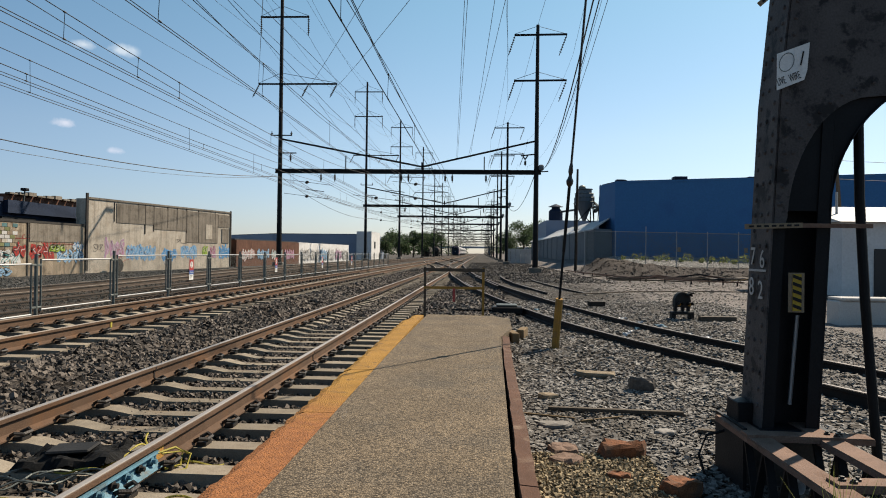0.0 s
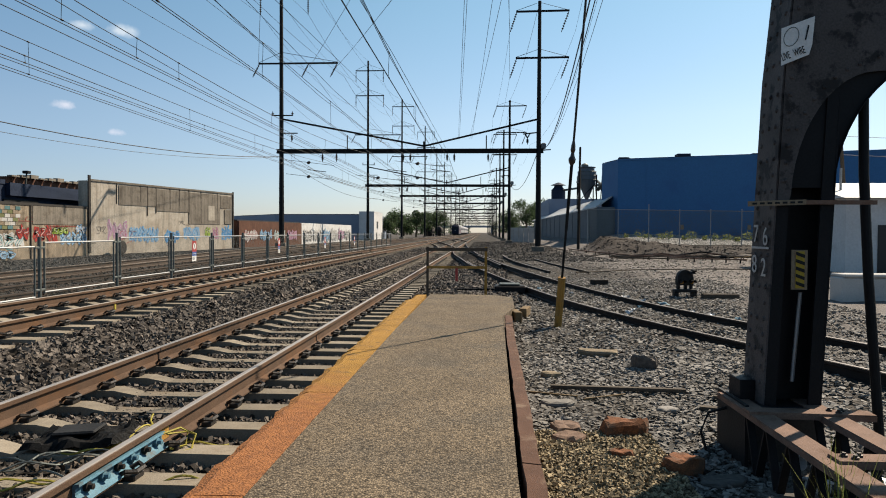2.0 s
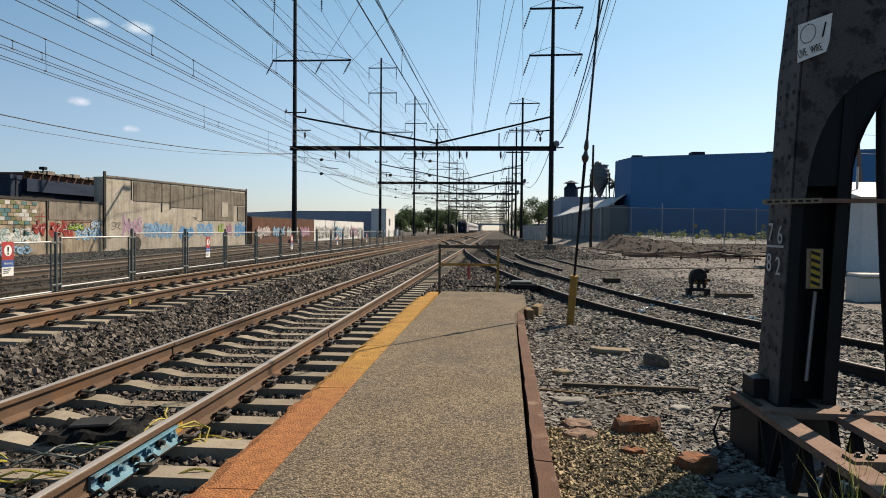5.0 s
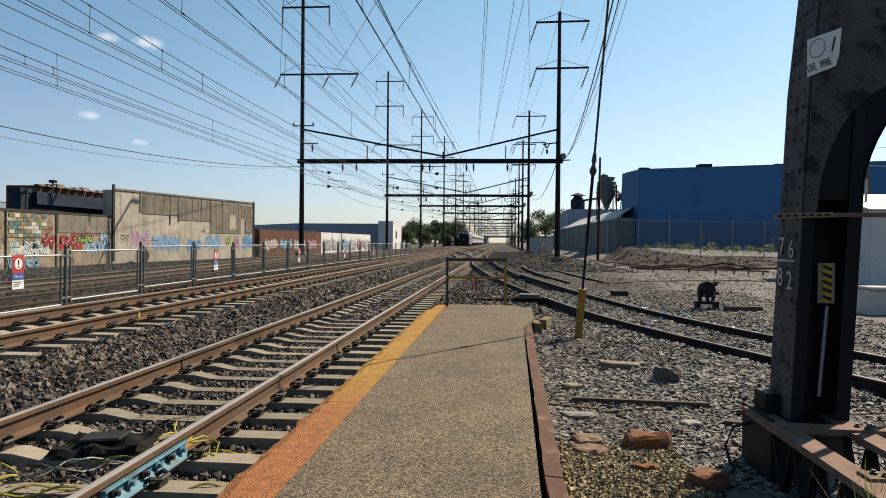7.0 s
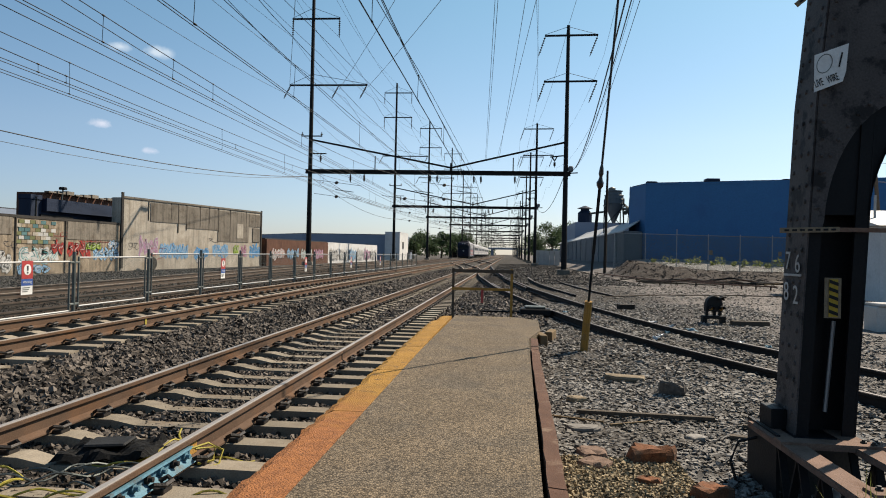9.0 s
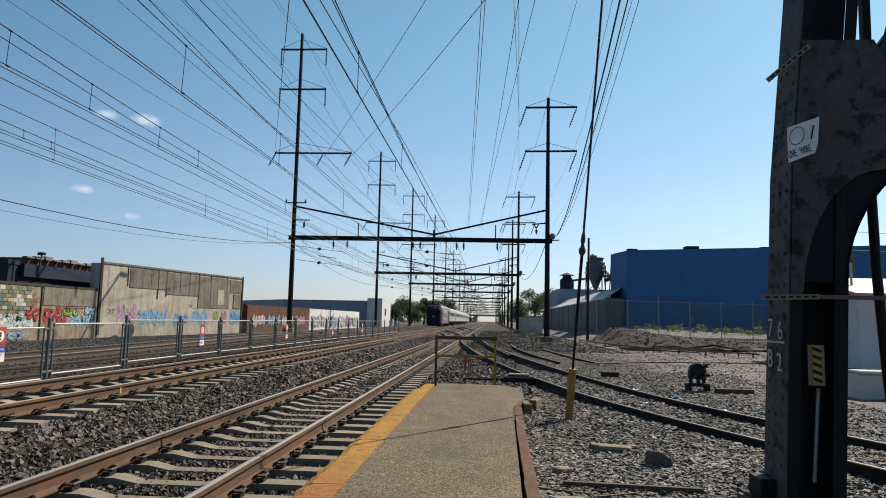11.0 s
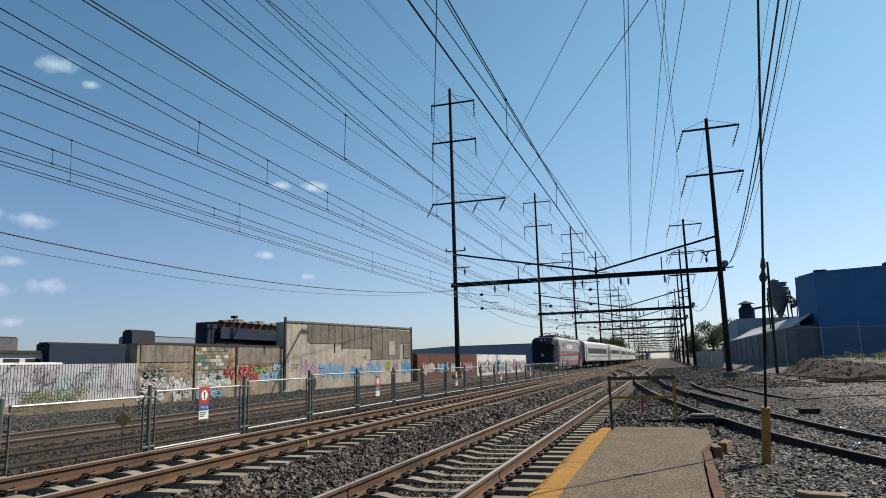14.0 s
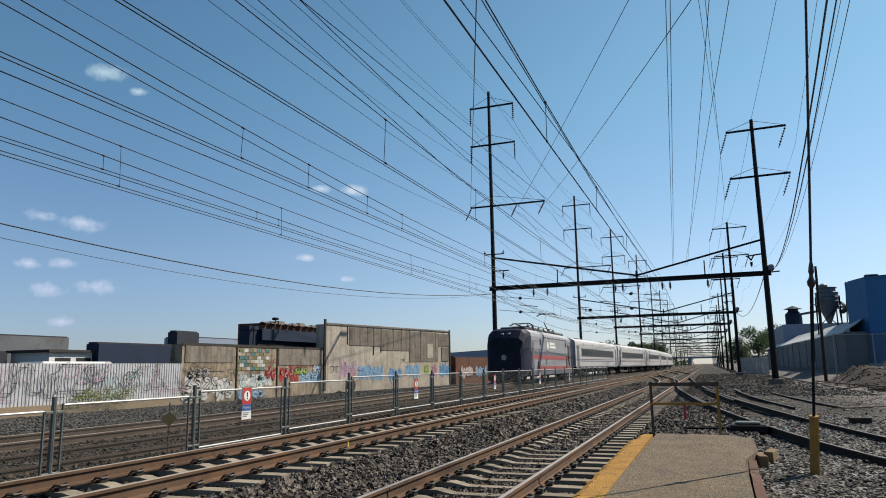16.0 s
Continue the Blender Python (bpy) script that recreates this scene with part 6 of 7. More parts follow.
# ---- right of the tracks ----
def blue_hall():
    b = empty("blue_warehouse", pose(0, 0, 0), "large flat-roofed blue sheet-metal warehouse", "warehouse")
    ring = [(15.4, 80.0), (27.8, 75.7), (62.0, 64.0), (75, 100), (22, 118), (14.35, 84.5)]
    solid("wall", ring, -0.2, 9.75, BLUE_HALL, b)
    cx, cy = 35, 88
    inn = [(cx + (x - cx) * 0.985, cy + (y - cy) * 0.985) for x, y in ring]
    solid("roof", inn, 9.754, 9.9, ROOF_DARK, b)
    fm = wall_frame((15.4, 80.0), (62.0, 64.0))
    for i in range(1, 16):
        wall_panel(fm, i * 3.1, i * 3.1 + 0.06, 0.2, 9.6, 0.04, BLUE_HALL, "wall_seam", b)
    wall_panel(fm, 0, 49, 9.62, 9.82, 0.08, BLUE_HALL, "gutter", b)
    for x, y, s in ((22.5, 79.5, 0.7), (16.2, 81.5, 0.45), (30, 78, 0.5)):
        part("roof_vent", box_mesh(x - s, x + s, y - s, y + s, 9.9, 9.9 + s * 0.6), NAVY_WALL, b)


blue_hall()


def long_shed():
    s = empty("long_shed", pose(0, 0, 0), "long low grey shed with a pale sloping roof", "shed")
    solid("wall", [(13.0, 79.6), (15.2, 80.6), (17.5, 175), (12.9, 175), (12.6, 120)], 0.0, 4.35, GREY_SHEET, s)
    bm = bmesh.new()
    vs = [bm.verts.new(v) for v in ((12.8, 79.2, 4.36), (12.4, 176, 4.36), (16.8, 176, 6.6), (15.0, 81.2, 5.7), (12.8, 79.2, 4.2), (12.4, 176, 4.2), (16.8, 176, 6.45), (15.0, 81.2, 5.55))]
    for f in ((0, 1, 2, 3), (7, 6, 5, 4), (0, 4, 5, 1), (3, 2, 6, 7), (0, 3, 7, 4), (1, 5, 6, 2)):
        bm.faces.new([vs[i] for i in f])
    part("roof", bm, PALE_ROOF, s, "pale corrugated roof")
    for i in range(12):
        part("wall_rib", box_mesh(12.52, 12.62, 82 + i * 8.0, 82.08 + i * 8.0, 0.2, 4.2), GREY_SHEET, s)
    c = empty("blue_plant", pose(0, 0, 0), "blue plant building with a ventilator on its roof", "building")
    solid("wall", [(14.0, 148), (30, 148), (30, 170), (14.0, 170)], 0, 8.6, GREY_BLUE, c)
    part("ventilator", lathe(bmesh.new(), [(1.5, 8.6), (1.5, 10.6), (0.9, 11.2), (0.9, 11.5), (1.7, 11.6), (0.2, 12.2)], pose(16.2, 150, 0), 12), NAVY_WALL, c)
    part("duct", tube(bmesh.new(), [(17.3, 149, 10.5), (22, 130, 10.4), (15.2, 98, 9.3)], 0.22, 8), GALV_DULL, c)
    t = empty("dust_silo", pose(14.55, 98, 0.45), "grey cyclone silo on legs above the shed roof", "silo")
    bm = bmesh.new()
    lathe(bm, [(0.2, 5.6), (1.3, 8.3), (1.3, 9.5), (1.05, 9.6), (1.05, 10.0), (1.2, 10.05), (1.2, 10.15)], None, 16)
    part("hopper", bm, GREY_SHEET, t)
    part("hood", lathe(bmesh.new(), [(0.5, 10.15), (0.5, 10.5), (0.15, 10.7)], pose(-0.3, 0, 0), 10), GALV_DULL, t)
    for z in (8.3, 8.9, 9.45):
        part("band", lathe(bmesh.new(), [(1.33, z), (1.36, z + 0.04), (1.33, z + 0.08)], None, 16), GALV_DULL, t)
    for a in range(4):
        x, y = 1.6 * math.cos(a * 1.57 + 0.8), 1.9 * math.sin(a * 1.57 + 0.8)
        part("leg", beam(bmesh.new(), (x, y, 3.5), (x, y, 9.0), 0.14), STEEL_DARK, t)
        part("brace", beam(bmesh.new(), (x, y, 5.5), (-y, x, 8.2), 0.09), STEEL_DARK, t)
    part("duct", tube(bmesh.new(), [(1.4, -1, 7.0), (3.0, -8, 9.0), (3.2, -12, 10.0)], 0.28, 8), GALV_DULL, t)
    part("ladder", beam(bmesh.new(), (1.95, 0.3, 5.0), (2.3, 0.3, 10.8), 0.12), STEEL_DARK, t)
    u = empty("utility_pole", pose(8.22, 60.0, 0.2), "weathered wooden utility pole beside the bank", "utility pole")
    part("shaft", tube(bmesh.new(), [(0, 0, -0.3), (0.1, 0, 8.55)], 0.13, 8, r2=0.09), WOOD_TIE, u)
    for x, y, h, lean, lab in ((19.6, 38.0, 9.2, -0.8, "leaning wooden utility pole behind the white shed"), (22.5, 42.0, 7.5, 0.0, "wooden utility pole near the blue warehouse")):
        q = empty("utility_pole", pose(x, y, -0.2), lab, "utility pole")
        part("shaft", tube(bmesh.new(), [(0, 0, -0.3), (lean, 0, h)], 0.12, 8, r2=0.09), OLD_WOOD, q)
    wire(sagged((19.0, 38, 6.6), (60, 40, 7.2), 0.6), 0.012, "thin dark service cable over the yard", WIRE)
    wire(sagged((19.1, 38, 5.6), (60, 40, 6.0), 0.5), 0.012, "thin dark service cable over the yard", WIRE)


long_shed()


def yard_fence():
    """Chain-link fence on the bank: posts, top rail and a fine screen of strands."""
    f = empty("chain_link_fence", pose(0, 0, 0), "tall grey chain-link fence along the soil bank", "fence")
    y0 = 60.0
    xs = np.arange(9.0, 58.0, 2.6)
    def gz(x):
        return float(ground_z(x, y0))
    for i, x in enumerate(xs):
        part("post", tube(bmesh.new(), [(x, y0, gz(x) - 0.2), (x, y0, 3.45 + 0.4 * (i % 4 == 2))], 0.04, 6), GALV, f)
    part("top_rail", tube(bmesh.new(), [(9.0, y0, 3.42), (33, y0, 3.15), (57.5, y0, 3.15)], 0.03, 5), GALV, f)
    bm = bmesh.new()
    s, h = 6.0, 3.0
    while s < 57.5:
        for k in (0, 1):
            xa, xb = max(s, 9.0), min(s + h, 57.5)
            if xb <= xa:
                continue
            za, zb = 0.35 + (xa - s), 0.35 + (xb - s)
            if k:
                za, zb = 3.7 - za, 3.7 - zb
            w = 0.009
            bm.faces.new([bm.verts.new(v) for v in ((xa, y0 - 0.03, za - w), (xb, y0 - 0.03, zb - w), (xb, y0 - 0.03, zb + w), (xa, y0 - 0.03, za + w))])
        s += 0.085
    part("chain_link", bm, GALV_DULL, f)
    for i, x in enumerate((17.0, 22.6)):
        g = empty("fence_notice", pose(x, y0 - 0.06, 1.9), "small yellowish notice on the chain-link fence", "sign", "fence notices")
        part("plate", box_mesh(-0.14, 0.14, -0.01, 0.0, -0.2, 0.2), SLAB, g)
    balls = []
    for i in range(46):
        x = 14.5 + 0.95 * i + 0.4 * math.sin(i * 3.1)
        y = 80.0 - (x - 15.4) * 0.343 - 9.6 - 1.6 * abs(math.sin(i * 1.7))
        r = 0.30 + 0.38 * abs(math.sin(i * 1.3)) ** 2
        balls.append(((x, y, float(ground_z(x, y)) + r * 0.7), r))
    w = part("weeds", leaf_cloud(balls, 60, 0.11, 7), WEED)
    tagged(w, "yellow-green weeds along the warehouse foot", "weeds", kind="stuff")
    bm = bmesh.new()
    rows = []
    for i in range(24):
        x = 12.6 + i * 2.0
        ya, yb = 61.0 + 0.25 * math.sin(i * 1.9), 80.0 - (x - 15.4) * 0.343 - 3.4
        ysn = [ya + (yb - ya) * k / 8 for k in range(9)]
        rows.append([bm.verts.new((x, q, float(ground_z(x, q)) + 0.07)) for q in ysn])
    for ra, rb in zip(rows, rows[1:]):
        for k in range(8):
            bm.faces.new((ra[k], rb[k], rb[k + 1], ra[k + 1]))
    bmesh.ops.solidify(bm, geom=bm.faces[:], thickness=0.12)
    v = part("pavement_strip", bm, CONC)
    tagged(v, "pale concrete apron behind the chain-link fence", "pavement", kind="structure")


yard_fence()


def white_shed():
    s = empty("white_shed", pose(0, 0, 0), "small white-walled shed with a low pitched roof", "shed")
    solid("wall", [(14.78, 29.0), (24.0, 29.0), (24.0, 36.0), (14.78, 36.0)], -0.3, 2.86, WHITE_WALL, s)
    bm = bmesh.new()
    prism(bm, [(28.6, 2.84), (36.4, 2.84), (32.5, 3.7)], "x", 14.5, 24.3)
    part("roof", bm, PALE_ROOF, s, "pale metal roof")
    part("door", box_mesh(16.05, 17.0, 28.96, 29.02, -0.2, 1.75), GLASS_DARK, s, "dark doorway")
    part("vent_pipe", tube(bmesh.new(), [(15.3, 30.5, 2.9), (15.3, 30.5, 4.2)], 0.05, 6), GALV, s)
    w = empty("concrete_wall", pose(0, 0, 0), "low pale concrete block wall with stones along it", "wall", kind="structure")
    for i in range(7):
        x = 8.7 + i * 1.83
        part("block", box_mesh(x, x + 1.8, 17.2, 17.8, -0.3, 0.32, bevel=0.03), CONC, w)
        part("cap", box_mesh(x + 0.05, x + 1.75, 17.15, 17.85, 0.325, 0.40, bevel=0.02), CONC, w)


white_shed()


def dwarf_signal():
    """A low signal head with a round back plate and hooded lamps on a bench-like stand."""
    s = empty("dwarf_signal", pose(4.99, 17.3, -0.27, 0, 0, 8), "small black cast-iron dwarf signal with hooded lamps", "signal")
    for x in (-0.23, 0.23):
        part("leg", box_mesh(x - 0.055, x + 0.055, -0.08, 0.08, 0.0, 0.26, bevel=0.012), BLACK, s)
    part("table", box_mesh(-0.27, 0.27, -0.11, 0.11, 0.19, 0.27, bevel=0.015), BLACK, s)
    for x in (-0.17, 0.02, 0.16):
        part("bracket", box_mesh(x - 0.03, x + 0.03, -0.05, 0.05, 0.27, 0.42, bevel=0.01), BLACK, s)
    ring = [(-0.21, 0.37), (0.20, 0.37), (0.20, 0.50)]
    for k in range(11):
        a = 0.15 + (math.pi - 0.15) * k / 10
        ring.append((-0.0 + 0.205 * math.cos(a), 0.52 + 0.235 * math.sin(a)))
    bm = prism(bmesh.new(), ring, "y", -0.07, 0.09)
    bmesh.ops.bevel(bm, geom=bm.edges[:], offset=0.012, segments=1, affect="EDGES")
    head = part("head", bm, BLACK, s)
    for x, z in ((0.12, 0.66), (-0.10, 0.44), (0.15, 0.44)):
        part("lens", lathe(bmesh.new(), [(0.045, 0.0), (0.045, 0.02), (0.02, 0.035)], pose(x, -0.07, z, 90, 0, 0), 10), YELLOW_OLD if z < 0.5 else SLATE, head, "amber lens" if z < 0.5 else "dark lens")
        bm = bmesh.new()
        for k in range(7):
            a0, a1 = math.radians(-10 + 200 * k / 7), math.radians(-10 + 200 * (k + 1) / 7)
            vs = [bm.verts.new((x + r * math.cos(a), y, z + r * math.sin(a))) for r, y, a in ((0.062, -0.06, a0), (0.062, -0.06, a1), (0.062, -0.21, a1), (0.062, -0.21, a0), (0.054, -0.06, a0), (0.054, -0.06, a1), (0.054, -0.21, a1), (0.054, -0.21, a0))]
            for f in ((0, 1, 2, 3), (7, 6, 5, 4), (2, 6, 7, 3)):
                bm.faces.new([vs[q] for q in f])
        part("hood", bm, BLACK, head)
    part("cap", box_mesh(0.13, 0.26, -0.16, 0.0, 0.70, 0.755, bevel=0.02), BLACK, head)
    m = empty("switch_machine", pose(0.75, 18.6, -0.25), "low dark switch machine box beside the rails", "switch machine")
    part("case", box_mesh(-0.42, 0.40, -0.30, 0.30, 0.0, 0.20, bevel=0.03), STEEL_DARK, m)
    part("lid", box_mesh(-0.30, 0.26, -0.22, 0.22, 0.205, 0.26, bevel=0.02), GALV_DULL, m)
    part("rod", tube(bmesh.new(), [(-0.4, 0.1, 0.08), (-1.5, 0.3, 0.06)], 0.025, 6), STEEL_DARK, m)


dwarf_signal()


# ---- trees in the distance ----
def tree(x, y, h, r, seed):
    t = empty("tree", pose(x, y, 0), "leafy green tree in the distance beyond the tracks", "tree", "far trees")
    rng = random.Random(seed)
    part("trunk", tube(bmesh.new(), [(0, 0, -0.2), (0.1, 0, h * 0.35), (0, 0.1, h * 0.7)], 0.28, 7, r2=0.10), BARK, t)
    balls = []
    for i in range(11):
        a = rng.uniform(0, 6.28)
        d = r * rng.uniform(0.1, 0.8)
        balls.append(((d * math.cos(a), d * math.sin(a), h * rng.uniform(0.35, 0.9)), r * rng.uniform(0.3, 0.5)))
        if i < 4:
            part("limb", tube(bmesh.new(), [(0, 0, h * 0.35), balls[-1][0]], 0.10, 5, r2=0.04), BARK, t)
    part("crown", leaf_cloud(balls, 260, 0.24, seed), LEAF, t)
    return t


for i, (x, y, h, r) in enumerate(((-23, 165, 6.2, 3.6), (-21, 178, 6.8, 3.8), (-18.5, 190, 7.6, 3.8), (-17.5, 215, 8, 4.0), (-17.2, 240, 9.5, 4.6), (-30, 175, 4.6, 3.4), (-19, 290, 10, 5), (11.5, 186, 10.5, 5), (15, 192, 11, 5), (9.5, 230, 9, 5), (11, 300, 10, 5), (-24, 330, 11, 6), (-30, 260, 10, 6), (14, 420, 11, 7), (-20, 480, 12, 8), (10, 560, 12, 8))):
    tree(x, y, h, r, 200 + i)


def far_woods():
    """Hazy belts of trees that close the view at the far end of the line."""
    rng = random.Random(77)
    balls = []
    for x0, x1, y, h in ((-260, -26, 430, 7.5), (22, 150, 470, 8.0), (-60, -14, 760, 8.0), (12, 70, 800, 8.0), (-420, -240, 300, 9.0)):
        x = x0
        while x < x1:
            r = rng.uniform(2.2, 4.2)
            hh = h * rng.uniform(0.55, 1.15)
            for z in (r * 0.6, hh - r * 0.7):
                balls.append(((x + rng.uniform(-1, 1), y + rng.uniform(-8, 8), max(z, 1.0)), r))
            x += rng.uniform(2.0, 4.5)
    w = part("far_woods", leaf_cloud(balls, 60, 0.8, 78), LEAF)
    tagged(w, "hazy belt of green trees at the far end of the line", "woods", kind="stuff")


far_woods()


def distant_things():
    b = empty("overpass", pose(0, 690, 0), "pale grey road bridge across the tracks in the haze", "bridge")
    part("deck", box_mesh(-60, 60, -4, 4, 6.2, 8.0), GREY_BLUE, b)
    for x in (-16, 9):
        part("pier", box_mesh(x - 1, x + 1, -2, 2, 0, 6.2), GREY_BLUE, b)
    for x, y in ((-17.0, 222), (-15.0, 236)):
        s = empty("tank_wagon", pose(x, y, 0), "dark tank wagon standing beyond the far track", "tank wagon", "standing tank wagons")
        part("tank", lathe(bmesh.new(), [(0.2, -6.2), (1.1, -5.7), (1.22, -5), (1.22, 5), (1.1, 5.7), (0.2, 6.2)], pose(0, 0, 2.15, 90, 0, 0), 14), SOOT, s)
        part("dome", lathe(bmesh.new(), [(0.45, 3.25), (0.45, 3.6), (0.3, 3.7)], None, 10), SOOT, s)
        part("frame", box_mesh(-1.1, 1.1, -6.5, 6.5, 0.75, 1.0), SOOT, s)
        for dy in (-4.5, 4.5):
            part("bogie", box_mesh(-1.0, 1.0, dy - 1.2, dy + 1.2, -0.15, 0.8, bevel=0.1), SOOT, s)
    c = empty("parked_car", pose(7.2, 150, 0), "dark car parked on the yard road in the distance", "car")
    part("body", box_mesh(-0.9, 0.9, -2.1, 2.1, 0.1, 0.85, bevel=0.15), SOOT, c)
    part("cabin", box_mesh(-0.75, 0.75, -1.1, 1.3, 0.85, 1.4, bevel=0.2), GLASS_DARK, c)
    for x in (-0.8, 0.8):
        for y in (-1.3, 1.3):
            part("wheel", lathe(bmesh.new(), [(0.32, -0.1), (0.32, 0.1)], pose(x, y, 0.08, 0, 90, 0), 12), RUBBER, c)
    g = empty("boundary_fence", pose(0, 0, 0), "grey panel fence beside the far masts", "fence")
    for i in range(5):
        part("panel", box_mesh(4.0 + 0.82 * i, 4.79 + 0.82 * i, 110, 110.08, -0.2, 2.15), CONC, g)


distant_things()


# ---- the train ----
def loft(sections, material, name, parent, label="", caps=True, smooth_it=False):
    """A skin over rings of (x, z) at given y."""
    bm = bmesh.new()
    rings = [[bm.verts.new((x, y, z)) for x, z in ring] for y, ring in sections]
    n = len(rings[0])
    for a, b in zip(rings, rings[1:]):
        for k in range(n):
            bm.faces.new((a[k], a[(k + 1) % n], b[(k + 1) % n], b[k]))
    if caps:
        bm.faces.new(rings[0][::-1])
        bm.faces.new(rings[-1])
    return part(name, bm, material, parent, label)


def body_ring(hw, z0, z1, r=0.35):
    """Half-rounded body section."""
    return [(-hw, z0), (hw, z0), (hw, z1 - 0.55), (hw - 0.06, z1 - 0.3), (hw - r, z1 - 0.05), (hw - r - 0.45, z1), (-hw + r + 0.45, z1), (-hw + r, z1 - 0.05), (-hw + 0.06, z1 - 0.3), (-hw, z1 - 0.55)]


def bogie(parent, y, loco=False):
    b = part("bogie", box_mesh(-1.15, 1.15, y - 1.5, y + 1.5, 0.35, 0.75, bevel=0.06), UNDER, parent)
    for dy in (-1.2, 1.2):
        for s in (-1, 1):
            part("wheel", lathe(bmesh.new(), [(0.50, -0.03), (0.47, 0.03), (0.47, 0.10), (0.15, 0.12)], pose(s * 0.72, y + dy, 0.475, 0, 90, 0), 18), RAIL_DARK, b)
    for s in (-1, 1):
        part("side_frame", box_mesh(s * 1.18 - 0.07, s * 1.18 + 0.07, y - 1.7, y + 1.7, 0.42, 0.72, bevel=0.03), UNDER, b)
    return b


def locomotive():
    t = empty("locomotive", pose(0, 0, 0), "navy-nosed silver electric locomotive with red and grey stripes", "locomotive")
    hw = 1.47
    cab = [(0.0, body_ring(1.05, 0.55, 2.2)), (0.12, body_ring(1.22, 0.40, 2.45)), (0.45, body_ring(1.36, 0.40, 3.15)), (0.95, body_ring(1.44, 0.45, 3.72)), (1.35, body_ring(hw, 0.75, 3.86)), (2.3, body_ring(hw, 0.75, 3.88))]
    loft(cab, LOCO_NAVY, "front_cab", t, "dark navy rounded nose")
    loft([(20.3 - y, r) for y, r in cab[::-1]], LOCO_NAVY, "rear_cab", t, "dark navy rounded nose")
    loft([(2.3, body_ring(hw, 0.75, 3.88)), (18.0, body_ring(hw, 0.75, 3.88))], LOCO_SILVER, "body", t, "silver body side")
    # windscreen
    bm = bmesh.new()
    vs = [bm.verts.new(v) for v in ((-0.92, -0.03, 2.12), (0.92, -0.03, 2.12), (1.08, 0.24, 2.85), (0.95, 0.38, 3.12), (-0.95, 0.38, 3.12), (-1.08, 0.24, 2.85))]
    bm.faces.new(vs)
    bmesh.ops.solidify(bm, geom=bm.faces[:], thickness=0.05)
    part("windscreen", bm, GLASS_DARK, t, "dark glass windscreen")
    for s in (-1, 1):
        part("headlight", lathe(bmesh.new(), [(0.09, 0), (0.09, 0.03), (0.05, 0.04)], pose(s * 0.72, 0.05, 1.45, 90, 0, 0), 10), WHITE_SIGN, t)
        part("marker_light", box_mesh(s * 0.9 - 0.1, s * 0.9 + 0.1, 0.03, 0.09, 1.2, 1.28), GLASS_DARK, t)
        part("roof_lamp", box_mesh(s * 0.25 - 0.09, s * 0.25 + 0.09, 0.60, 0.70, 3.42, 3.52), WHITE_SIGN, t)
    part("emblem", lathe(bmesh.new(), [(0.2, 0), (0.2, 0.02)], pose(0, -0.0, 1.75, 90, 0, 0), 14), GALV, t, "pale round emblem")
    part("pilot", box_mesh(-1.25, 1.25, 0.05, 0.5, 0.12, 0.6, bevel=0.06), UNDER, t)
    part("coupler", box_mesh(-0.15, 0.15, -0.35, 0.1, 0.7, 1.0, bevel=0.04), UNDER, t)
    # side stripes, doors, windows, grilles
    for s in (-1, 1):
        def side(name, y0, y1, z0, z1, m, d=0.012, label=""):
            x = s * hw
            return part(name, box_mesh(min(x - 0.004 * s, x + d * s), max(x - 0.004 * s, x + d * s), y0, y1, z0, z1), m, t, label)
        side("red_stripe", 2.3, 18.0, 1.62, 1.95, LOCO_RED, 0.010)
        side("grey_stripe", 2.3, 18.0, 1.98, 2.22, LOCO_GREY, 0.010)
        side("red_stripe", 4.0, 18.0, 0.82, 1.10, LOCO_RED, 0.010)
        side("side_skirt", 2.0, 18.3, 0.45, 0.78, LOCO_GREY, 0.0)
        side("cab_door", 2.5, 3.05, 0.9, 2.95, LOCO_GREY, 0.02)
        side("cab_door", 17.3, 17.85, 0.9, 2.95, LOCO_GREY, 0.02)
        for y, z0, z1, lean in ((15.3, 0.85, 1.9, -0.5), (16.1, 0.85, 2.9, -0.35), (16.9, 1.1, 3.0, 0.25), (4.1, 0.85, 1.5, -0.35)):
            bm = bmesh.new()
            prism(bm, [(y, z0), (y + 0.28, z0), (y + 0.28 + lean * (z0 - z1), z1), (y + lean * (z0 - z1) * 0.9, z1)], "x", min(s * (hw - 0.004), s * (hw + 0.022)), max(s * (hw - 0.004), s * (hw + 0.022)))
            part("dark_marking", bm, UNDER, t)
        side("cab_window", 1.55, 2.15, 2.15, 2.85, GLASS_DARK, 0.015)
        side("window", 5.1, 5.6, 2.75, 3.2, GLASS_DARK, 0.015)
        side("window", 15.4, 15.9, 2.75, 3.2, GLASS_DARK, 0.015)
        for k in range(2):
            side("text_bar", 8.6, 11.0 - 0.3 * k, 2.55 + 0.28 * k, 2.75 + 0.28 * k, WHITE_SIGN, 0.016)
        part("emblem", lathe(bmesh.new(), [(0.32, 0), (0.32, 0.012)], pose(s * hw, 8.0, 2.75, 0, 90 * s, 0), 14), WHITE_SIGN, t)
        for y in np.arange(6.5, 15.0, 1.4):
            side("grille", y, y + 1.0, 3.32, 3.40, ROOF_DARK, 0.01)
        part("handrail", tube(bmesh.new(), [(s * (hw + 0.05), 2.4, 1.0), (s * (hw + 0.05), 2.4, 2.5)], 0.02, 5), GALV, t)
